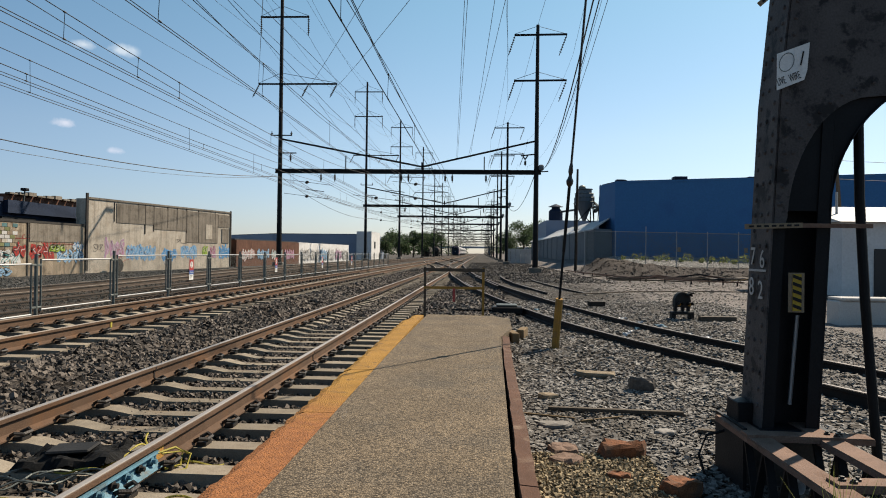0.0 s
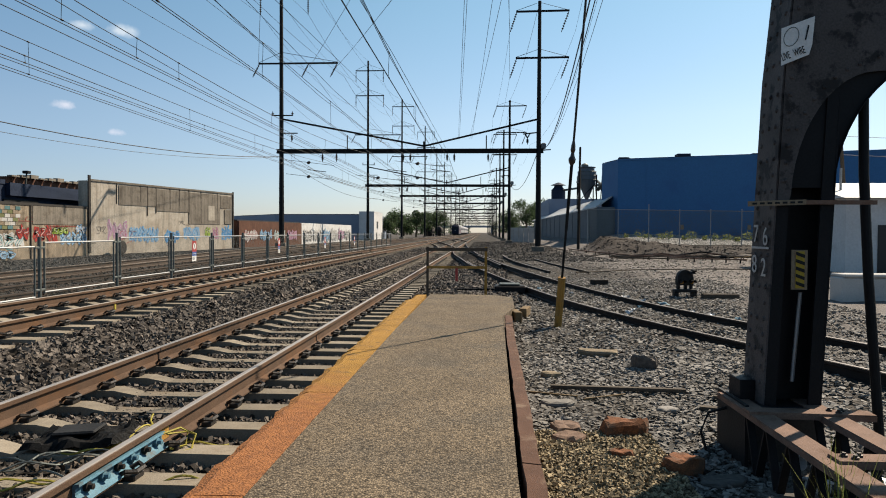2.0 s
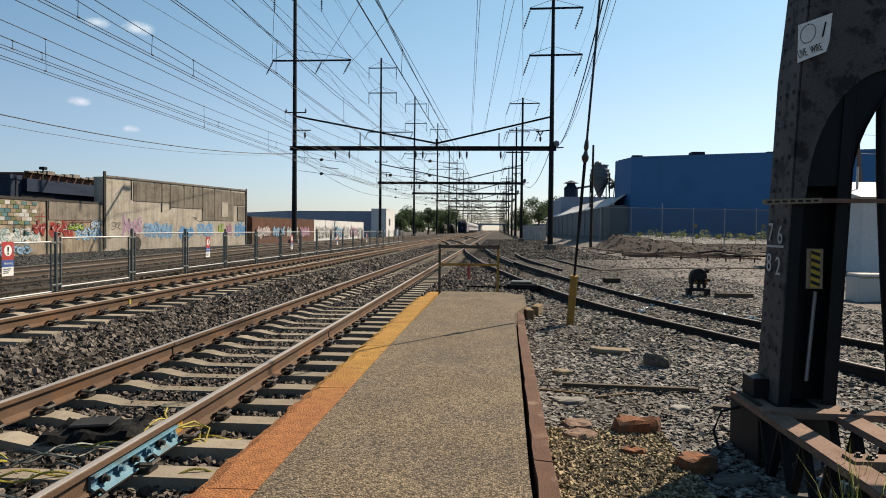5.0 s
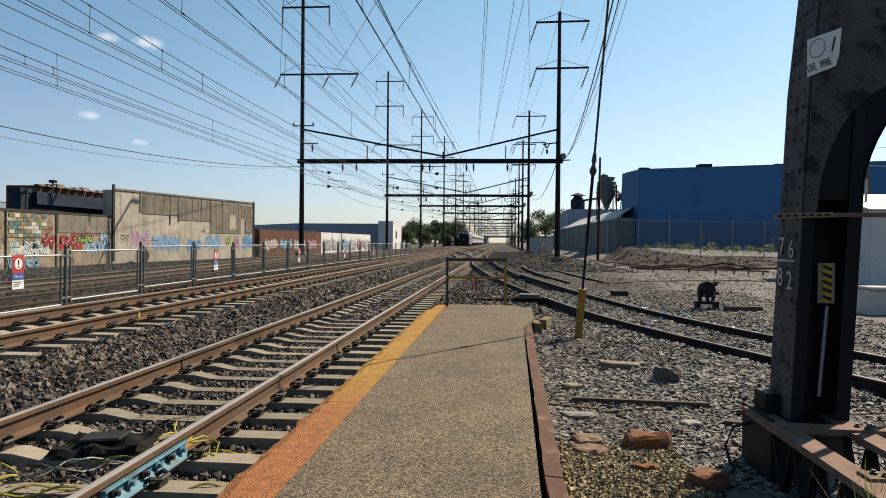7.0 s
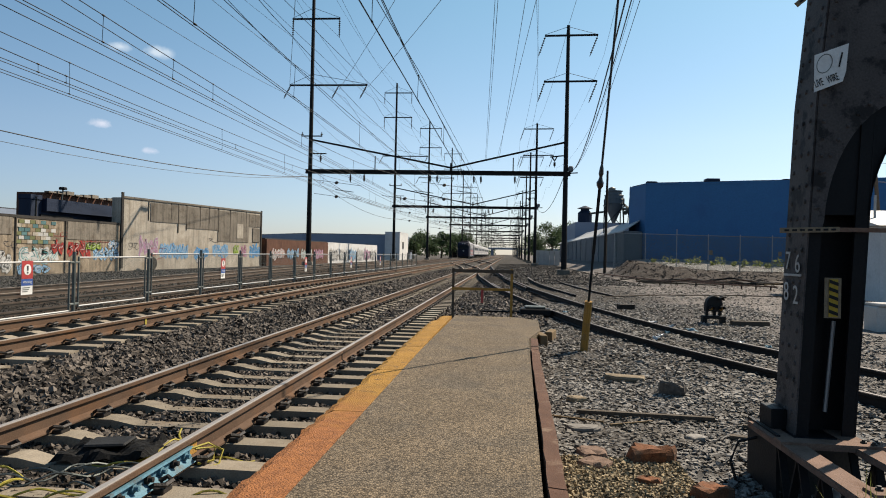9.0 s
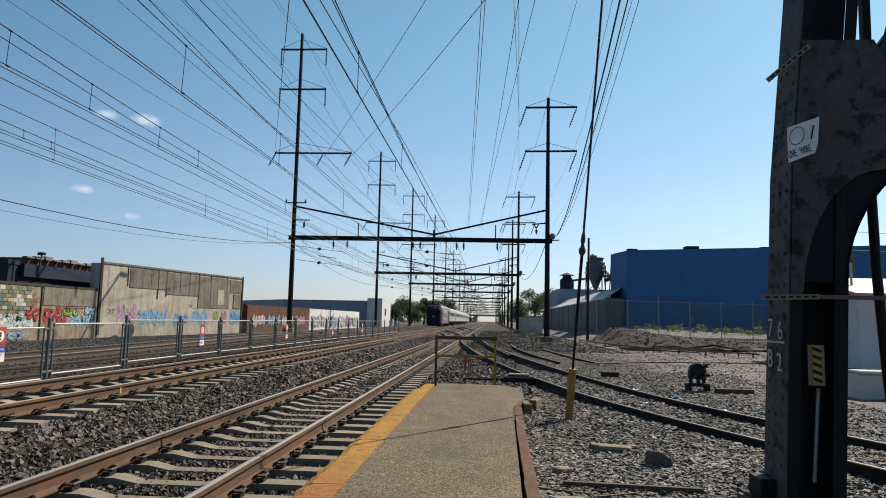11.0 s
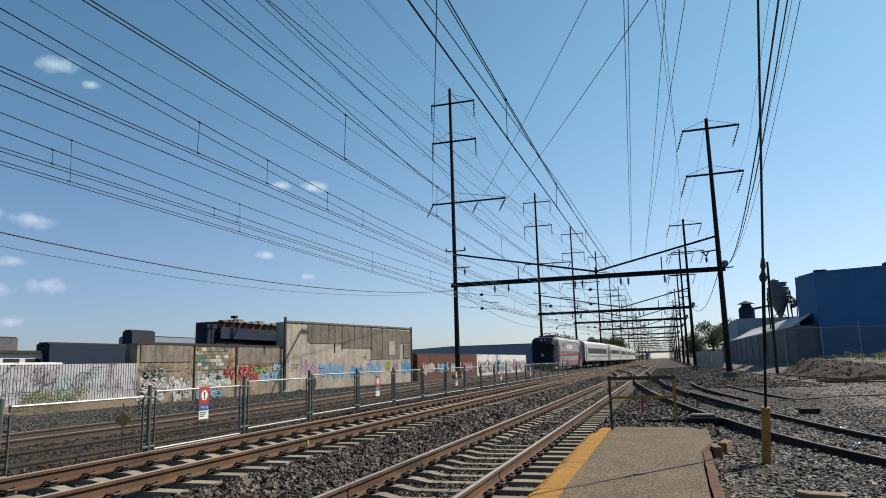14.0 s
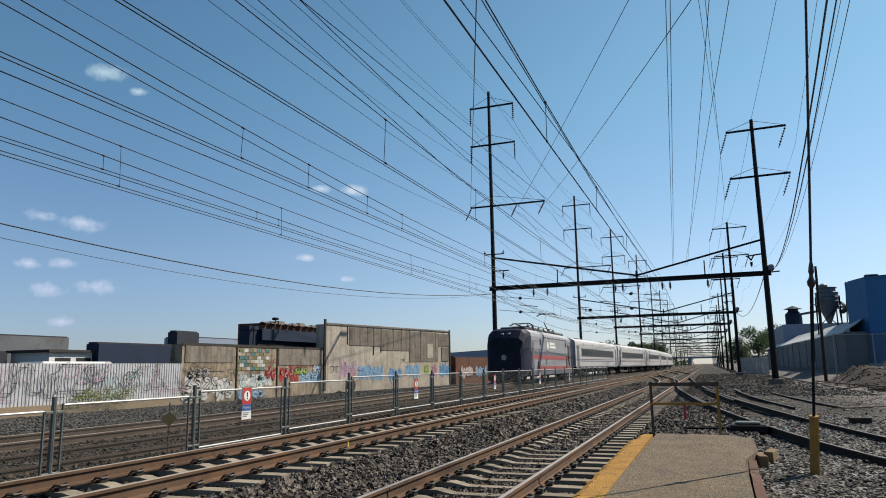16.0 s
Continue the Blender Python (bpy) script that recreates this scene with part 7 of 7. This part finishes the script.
    for y0, y1, z, m in ((2.6, 5.2, 4.05, ROOF_DARK), (5.6, 9.0, 4.12, GALV_DULL), (9.4, 13.0, 4.06, ROOF_DARK), (13.4, 17.4, 4.10, GALV_DULL)):
        part("roof_unit", box_mesh(-0.95, 0.95, y0, y1, 3.86, z, bevel=0.05), m, t)
    for y in (5.4, 7.0, 9.2, 11.0, 13.2, 15.0):
        part("roof_insulator", lathe(bmesh.new(), [(0.09, 3.9), (0.13, 4.05), (0.07, 4.12), (0.13, 4.2), (0.05, 4.32)], pose(0.5, y, 0), 8), INSUL, t)
    part("bus_bar", tube(bmesh.new(), [(0.5, 5.2, 4.34), (0.5, 15.2, 4.34)], 0.03, 5), STEEL_DARK, t)
    # pantographs: one raised to the wire
    for yb, up in ((5.2, False), (14.8, True)):
        p = part("pantograph", box_mesh(-0.6, 0.6, yb - 0.6, yb + 0.6, 4.12, 4.2), STEEL_DARK, t)
        top = 5.83 if up else 4.45
        knee = (0, yb - (1.1 if up else 1.6), (4.95 if up else 4.32))
        part("lower_arm", tube(bmesh.new(), [(0, yb + 0.5, 4.2), knee], 0.05, 6), STEEL_DARK, p)
        part("upper_arm", tube(bmesh.new(), [knee, (0, yb + 0.1, top - 0.06)], 0.035, 6), GALV, p)
        for dy in (-0.18, 0.18):
            part("head_strip", tube(bmesh.new(), [(-0.95, yb + 0.1 + dy, top - 0.18), (-0.65, yb + 0.1 + dy, top), (0.65, yb + 0.1 + dy, top), (0.95, yb + 0.1 + dy, top - 0.18)], 0.03, 5), STEEL_DARK, p)
    part("underframe", box_mesh(-1.3, 1.3, 5.8, 14.5, 0.35, 0.75), UNDER, t)
    bogie(t, 4.0)
    bogie(t, 16.3)
    return t


def coach():
    t = empty("passenger_coach", pose(0, 0, 0), "stainless steel passenger coach with a dark window band", "passenger coach", "coaches of the train")
    hw, L = 1.5, 25.7
    loft([(0.0, body_ring(hw, 1.0, 3.86, 0.5)), (L, body_ring(hw, 1.0, 3.86, 0.5))], STEEL_CAR, "body", t)
    part("end_door", box_mesh(-0.5, 0.5, -0.06, 0.0, 1.1, 3.2), LOCO_GREY, t)
    part("diaphragm", box_mesh(-0.65, 0.65, -0.28, -0.06, 1.0, 3.4, bevel=0.05), RUBBER, t)
    for s in (-1, 1):
        def side(name, y0, y1, z0, z1, m, d=0.012, label=""):
            x = s * hw
            return part(name, box_mesh(min(x - 0.004 * s, x + d * s), max(x - 0.004 * s, x + d * s), y0, y1, z0, z1), m, t, label)
        side("window_band", 2.9, L - 2.9, 2.02, 2.84, GALV_DULL, 0.008, "grey band behind the windows")
        for k in range(12):
            y = 3.2 + k * 1.63
            side("window", y, y + 1.28, 2.12, 2.76, GLASS_DARK, 0.014)
        for y in (0.7, L - 1.75):
            side("door", y, y + 1.05, 1.05, 3.1, LOCO_GREY, 0.006)
        side("stripe", 2.3, L - 2.3, 1.52, 1.60, LOCO_GREY, 0.010)
        side("stripe", 2.3, L - 2.3, 1.70, 1.73, LOCO_RED, 0.010)
        side("sill", 0.2, L - 0.2, 0.86, 1.02, LOCO_GREY, 0.0)
        for y in (4, 9, 14, 19, 23):
            side("vent", y, y + 0.35, 3.28, 3.36, ROOF_DARK, 0.01)
    for y in (5.0, 19.0):
        part("roof_unit", box_mesh(-0.7, 0.7, y, y + 2.2, 3.84, 3.98, bevel=0.05), GALV_DULL, t)
    part("equipment_box", box_mesh(-1.2, 1.2, 8.0, 11.0, 0.35, 0.95, bevel=0.05), UNDER, t)
    part("equipment_box", box_mesh(-1.2, 1.2, 12.5, 16.5, 0.4, 0.95, bevel=0.05), UNDER, t)
    bogie(t, 3.4)
    bogie(t, L - 3.4)
    return t


LOCO = locomotive()
COACHES = [coach()]
for _k in range(4):
    COACHES.append(copy_thing(COACHES[0], pose(0, 0, 0)))


# ---- loose things on the ground ----
def slab(name, x, y, w, d, h, rot, material, label, category, seed, tilt=0.0, lift=0.0):
    rng = random.Random(seed)
    bm = bmesh.new()
    n = rng.randint(9, 13)
    rings = []
    jag = [rng.uniform(0.74, 1.08) for _ in range(n)]
    for lvl, (zz, grow) in enumerate(((-0.03, 0.94), (h * 0.45, 1.02), (h * 0.9, 0.95), (h, 0.72))):
        ring = []
        for i in range(n):
            a = 2 * math.pi * i / n + 0.12 * math.sin(7.0 * jag[i])
            k = (abs(math.cos(a)) ** 4 + abs(math.sin(a)) ** 4) ** -0.25 * jag[i] * grow * rng.uniform(0.95, 1.05)
            lump = 0 if lvl == 0 else rng.gauss(0, h * 0.11)
            ring.append(bm.verts.new((w / 2 * k * math.cos(a), d / 2 * k * math.sin(a), zz + lump)))
        rings.append(ring)
    for ra, rb in zip(rings, rings[1:]):
        for i in range(n):
            bm.faces.new((ra[i], ra[(i + 1) % n], rb[(i + 1) % n], rb[i]))
    bm.faces.new(rings[0][::-1])
    mid = bm.verts.new((rng.gauss(0, w * 0.06), rng.gauss(0, d * 0.06), h * rng.uniform(0.92, 1.12)))
    for i in range(n):
        bm.faces.new((rings[-1][i], rings[-1][(i + 1) % n], mid))
    o = part(name, bm, material)
    o.matrix_world = pose(x, y, float(ground_z(x, y)) + lift + 0.02, tilt, rng.uniform(-4, 4), rot)
    return tagged(o, label, category)


slab("stone_slab", 1.55, 9.35, 0.55, 0.28, 0.06, -20, SLAB, "flat tan stone slab lying on gravel", "stone slab", 1)
slab("rock", 1.93, 8.25, 0.36, 0.16, 0.13, -35, BALLAST, "dark angular rock on the gravel", "rock", 2)
slab("broken_brick", 1.17, 5.62, 0.42, 0.22, 0.13, 12, BRICK, "orange broken brick lump on the ground", "broken brick", 3)
slab("broken_brick", 1.02, 5.05, 0.20, 0.12, 0.05, -8, BRICK, "small orange-brown brick fragment on the ground", "broken brick", 4)
slab("broken_brick", 1.40, 4.80, 0.30, 0.22, 0.10, 30, BRICK, "brown broken brick lump in the column's shade", "broken brick", 5)
slab("paving_piece", 0.70, 5.72, 0.24, 0.30, 0.05, 8, SLAB_RED, "reddish flat paving piece beside the curb", "paving piece", 6)
slab("paving_piece", 0.69, 5.42, 0.27, 0.26, 0.05, -6, SLAB_RED, "reddish flat paving piece beside the curb", "paving piece", 7)
slab("stone_slab", 0.78, 7.85, 0.26, 0.20, 0.05, 25, SLAB, "small tan stone slab beside the curb", "stone slab", 8)
slab("stone_slab", 0.72, 6.55, 0.33, 0.20, 0.04, -10, SHALE, "grey flat stone beside the curb", "stone slab", 9)
slab("stone_slab", 1.72, 6.45, 0.22, 0.16, 0.03, 35, SHALE, "pale grey flat stone on gravel", "stone slab", 10)
slab("stone_slab", 1.60, 4.60, 0.34, 0.20, 0.025, 15, GRAVEL_GREY, "grey slate piece in the column's shade", "stone slab", 11)
slab("stone_slab", 1.95, 4.40, 0.30, 0.18, 0.025, -25, GRAVEL_GREY, "grey slate piece in the column's shade", "stone slab", 12)


def plank(x0, y0, x1, y1, w, h, material, label, lift=0.02):
    z0, z1 = float(ground_z(x0, y0)), float(ground_z(x1, y1))
    o = part("plank", beam(bmesh.new(), (x0, y0, z0 + lift + h / 2), (x1, y1, z1 + lift + h / 2), w, h), material)
    return tagged(o, label, "plank", "loose planks")


plank(0.72, 7.20, 2.08, 7.12, 0.06, 0.035, OLD_WOOD, "thin dark bar lying across the gravel", 0.03)
plank(2.05, 6.55, 2.62, 6.35, 0.08, 0.03, OLD_WOOD, "weathered dark wood piece on gravel")
plank(2.30, 6.95, 2.75, 6.85, 0.06, 0.03, OLD_WOOD, "weathered dark wood piece on gravel")
plank(0.45, 7.0, 0.95, 6.85, 0.02, 0.02, TAN_WOOD, "pale stick on gravel")
plank(1.0, 6.75, 1.45, 7.0, 0.02, 0.02, TAN_WOOD, "pale stick on gravel")
plank(5.3, 16.9, 6.15, 16.95, 0.2, 0.10, OLD_WOOD, "brown timber lying beside the switch stand")
plank(3.3, 21.0, 3.75, 21.1, 0.25, 0.14, WOOD_TIE, "short dark timber lying beside the siding")
for _i, (_x, _y, _r) in enumerate(((0.53, 12.95, 8), (0.74, 13.55, -12))):
    o = part("timber_block", box_mesh(-0.07, 0.07, -0.28, 0.28, 0, 0.20, bevel=0.012), TAN_WOOD)
    o.matrix_world = pose(_x + 0.1, _y, -0.29, 0, 0, _r)
    tagged(o, "tan timber block at the platform's corner", "timber block", "timber blocks")


def litter():
    rng = random.Random(31)
    spots = [(3.2, 14.2), (3.0, 13.6), (2.75, 13.2), (3.9, 14.9), (4.2, 12.9), (4.0, 13.3), (4.5, 12.4), (3.4, 16.4), (2.2, 17.3), (1.5, 18.0), (2.35, 4.75), (2.55, 4.45), (1.6, 19.5), (3.6, 15.6)]
    for i, (x, y) in enumerate(spots):
        bm = bmesh.new()
        w = rng.uniform(0.10, 0.22)
        n = 5
        grid = [[bm.verts.new((w * (a / n - 0.5) * 1.5, w * (b / n - 0.5), 0.03 + rng.uniform(0, 0.07))) for b in range(n)] for a in range(n)]
        for a in range(n - 1):
            for b in range(n - 1):
                bm.faces.new((grid[a][b], grid[a + 1][b], grid[a + 1][b + 1], grid[a][b + 1]))
        o = part("litter", bm, PLASTIC if i % 3 else JOINT_BLUE)
        o.matrix_world = pose(x, y, float(ground_z(x, y)) + 0.02, 0, 0, rng.uniform(0, 360))
        tagged(o, "crumpled pale plastic litter on the gravel", "litter", "litter")
    c = empty("cup", pose(2.16, 4.93, -0.22, 80, 0, 30), "crushed pale plastic cup lying by the column base", "cup")
    part("wall", lathe(bmesh.new(), [(0.035, 0), (0.05, 0.10), (0.052, 0.10), (0.037, 0.004)], None, 12), PLASTIC, c)
    tub = empty("plastic_tub", pose(2.13, 4.46, -0.27, 0, 8, 25), "dented translucent plastic tub lying under the base frame", "tub")
    part("body", box_mesh(-0.075, 0.075, -0.05, 0.05, 0, 0.085, bevel=0.02), PLASTIC, tub)
    part("rim", box_mesh(-0.082, 0.082, -0.057, 0.057, 0.075, 0.088, bevel=0.005), PLASTIC, tub)
    # pipes and scrap along the foot of the bank
    for i in range(16):
        x, y = rng.uniform(7.5, 17), rng.uniform(41, 48)
        a = rng.uniform(-0.4, 0.4)
        ln = rng.uniform(0.8, 3.0)
        z = float(ground_z(x, y)) + 0.1
        o = part("scrap_bar", tube(bmesh.new(), [(x - ln * math.cos(a), y - ln * math.sin(a), z), (x, y, z + rng.uniform(0.02, 0.25)), (x + ln * math.cos(a), y + ln * math.sin(a), z)], rng.uniform(0.03, 0.08), 6), rng.choice([OLD_WOOD, TAN_WOOD, STEEL_DARK, FRAME_RUST]))
        tagged(o, "rusty scrap bar lying along the soil bank", "scrap bar", "yard scrap")
    for i in range(7):
        x = 8.3 + i * 2.2
        s = empty("trestle", pose(x, 41.5 + 0.4 * math.sin(i), float(ground_z(x, 41.5)), 0, 0, 10 * i), "low dark wooden trestle in the yard", "trestle", "yard trestles")
        part("top", box_mesh(-0.7, 0.7, -0.05, 0.05, 0.20, 0.26), OLD_WOOD, s)
        for q in (-0.6, 0.6):
            part("leg", beam(bmesh.new(), (q, -0.15, 0), (q, 0, 0.22), 0.04), OLD_WOOD, s)
            part("leg", beam(bmesh.new(), (q, 0.15, 0), (q, 0, 0.22), 0.04), OLD_WOOD, s)
    line = [(7.4, 60.0), (8.0, 52.0), (9.4, 43.6), (12.4, 39.0), (14.0, 37.4)]
    p = empty("pipe_run", pose(0, 0, 0), "rusty pipe carried on short stakes along the bank", "pipe")
    part("pipe", tube(bmesh.new(), [(x, y, -0.02) for x, y in line], 0.045, 6), FRAME_RUST, p)
    for (xa, ya), (xb, yb) in zip(line, line[1:]):
        for u in (0.15, 0.5, 0.85):
            x, y = xa + (xb - xa) * u, ya + (yb - ya) * u
            part("stake", beam(bmesh.new(), (x, y, -0.35), (x, y, 0.03), 0.06), STEEL_DARK, p)
    # bent cable beside the column base
    k = part("bent_cable", tube(bmesh.new(), [(1.70, 5.25, -0.28), (1.66, 5.28, -0.12), (1.72, 5.3, 0.02), (1.86, 5.3, 0.06)], 0.012, 5), BLACK)
    tagged(k, "short bent black cable at the column base", "cable")
    p = part("pipe_run", tube(bmesh.new(), [(3.5, 26, -0.12), (6.0, 28.0, -0.1), (9.5, 29.5, -0.12), (14, 29, -0.1)], 0.022, 6), OLD_WOOD)
    tagged(p, "long thin hose lying across the yard soil", "hose")


litter()


def weeds_near():
    """Grass blades by the column's base frame."""
    rng = random.Random(12)
    vs, fs = [], []
    for i in range(90):
        x, y = 1.83 + rng.gauss(0, 0.04), 3.50 + rng.gauss(0, 0.08)
        h = rng.uniform(0.2, 0.62)
        a, b = rng.uniform(0, 6.28), rng.uniform(0.05, 0.25)
        dx, dy = math.cos(a), math.sin(a)
        px, py = -dy * 0.006, dx * 0.006
        k = len(vs)
        for u in (0, 0.5, 1):
            w = 1 - 0.9 * u
            cx, cy, cz = x + dx * b * u * u, y + dy * b * u * u, -0.27 + h * u
            vs += [(cx - px * w, cy - py * w, cz), (cx + px * w, cy + py * w, cz)]
        fs += [(k, k + 1, k + 3, k + 2), (k + 2, k + 3, k + 5, k + 4)]
    tagged(part("grass_tuft", (vs, fs), WEED), "tuft of green grass growing by the column's base", "grass", kind="stuff")


weeds_near()


# ---- loose stone cover ----
def on_ground(x0, x1, y0, y1, lift=0.01, power=1.0, avoid=None):
    def place(rng, n):
        x = rng.uniform(x0, x1, n)
        y = y0 + (y1 - y0) * rng.uniform(0, 1, n) ** power
        if avoid is not None:
            bad = avoid(x, y)
            x = np.where(bad, rng.uniform(x0, x1, n), x)
        return np.stack([x, y, ground_z(x, y) + lift + rng.uniform(-0.012, 0.02, n)], 1)
    return place


def near_siding(x, y):
    xs = np.interp(y, SIDE_Y, SIDE_X)
    return (np.abs(x - xs) < 0.12) | (np.abs(x - xs - 1.6) < 0.12)


for _n, (_args, _count, _size, _flat, _m, _seed, _lab) in enumerate((
        (dict(x0=-5.6, x1=-4.3, y0=3.5, y1=16, power=1.3), 16000, (0.035, 0.075), 0.8, BALLAST, 1, "coarse grey ballast stones between the tracks"),
        (dict(x0=-5.6, x1=-4.3, y0=16, y1=60, power=1.5), 11000, (0.06, 0.11), 0.8, BALLAST, 2, "coarse grey ballast stones between the tracks"),
        (dict(x0=-4.4, x1=-1.64, y0=2.5, y1=14, lift=0.015, power=1.2), 19000, (0.022, 0.045), 0.8, BALLAST, 3, "grey ballast stones between the ties"),
        (dict(x0=-4.4, x1=-1.64, y0=14, y1=50, lift=0.02, power=1.5), 11000, (0.05, 0.08), 0.8, BALLAST, 4, "grey ballast stones between the ties"),
        (dict(x0=-8.8, x1=-5.4, y0=5, y1=55, lift=0.0, power=1.6), 15000, (0.035, 0.075), 0.8, BALLAST, 5, "grey ballast stones along the fence"),
        (dict(x0=-1.5, x1=0.9, y0=15.9, y1=40, lift=0.03, power=1.4), 9000, (0.05, 0.09), 0.8, BALLAST, 6, "grey ballast stones past the platform end"),
        (dict(x0=-1.5, x1=7.5, y0=38, y1=120, lift=0.0, power=1.3), 12000, (0.05, 0.10), 0.6, GRAVEL_GREY, 15, "dark ballast stones along the far rails"),
        (dict(x0=0.38, x1=3.4, y0=2.8, y1=9, lift=0.006, power=1.1), 30000, (0.013, 0.046), 0.30, SHALE, 7, "flat grey shale chips beside the platform"),
        (dict(x0=0.40, x1=8.0, y0=8, y1=24, lift=0.006, power=1.3, avoid=near_siding), 30000, (0.020, 0.058), 0.34, SHALE, 8, "flat grey shale chips round the siding"),
        (dict(x0=3.0, x1=9.0, y0=4, y1=10, lift=0.008, avoid=near_siding), 15000, (0.022, 0.060), 0.36, SHALE, 9, "flat grey shale chips round the siding"),
        (dict(x0=0.38, x1=1.35, y0=3.4, y1=5.6, lift=0.028), 12000, (0.010, 0.026), 0.8, SANDY, 10, "fine sandy pebbles beside the curb"),
        (dict(x0=8.0, x1=24.0, y0=49, y1=58, lift=0.0), 2200, (0.04, 0.13), 0.6, DIRT, 11, "clods and rubble on the soil bank"),
        (dict(x0=2.0, x1=16.0, y0=20, y1=46, lift=0.0, avoid=near_siding), 9000, (0.025, 0.075), 0.4, SHALE, 12, "scattered stones on the yard soil"),
        (dict(x0=-15.2, x1=-9.0, y0=5, y1=45, lift=0.0, power=1.3), 18000, (0.03, 0.065), 0.7, BALLAST_RUSTY, 13, "rust-dusted ballast stones round the far tracks"),
        (dict(x0=-27.2, x1=-15.2, y0=7, y1=55, lift=0.0, power=1.2), 15000, (0.03, 0.08), 0.7, GRAVEL_GREY, 14, "grey gravel before the white fence"))):
    o = new("loose_stones", stones(_count, on_ground(**_args), _size, _flat, _seed, 0.24 if _m is SHALE else 0.5))
    o.data.materials.append(_m)
    tagged(o, _lab, "stones", kind="stuff")


# ---- what moves ----
FRONT = ((0.0, 291.0), (4.5, 228.0), (8.0, 178.0), (11.5, 120.5), (12.5, 104.5), (13.5, 88.0), (14.5, 71.5), (16.0, 48.0))


def vehicle_rows(offset, length, pivot):
    rows = []
    for i in range(33):
        t = i * 0.5
        y = float(np.interp(t, [a for a, _ in FRONT], [b for _, b in FRONT])) + offset
        ya, yb = y + pivot, y + length - pivot
        xa, xb = t3(ya), t3(yb)
        yaw = math.degrees(math.atan2(-(xb - xa), yb - ya))
        x = xa + math.sin(math.radians(yaw)) * pivot
        rows.append((t, pose(x, y, T3_Z, 0, 0, yaw)))
    return rows


def motions():
    walk(LOCO, vehicle_rows(0.0, 20.3, 4.0))
    for k, c in enumerate(COACHES):
        walk(c, vehicle_rows(20.9 + 26.3 * k, 25.7, 3.4))


motions()
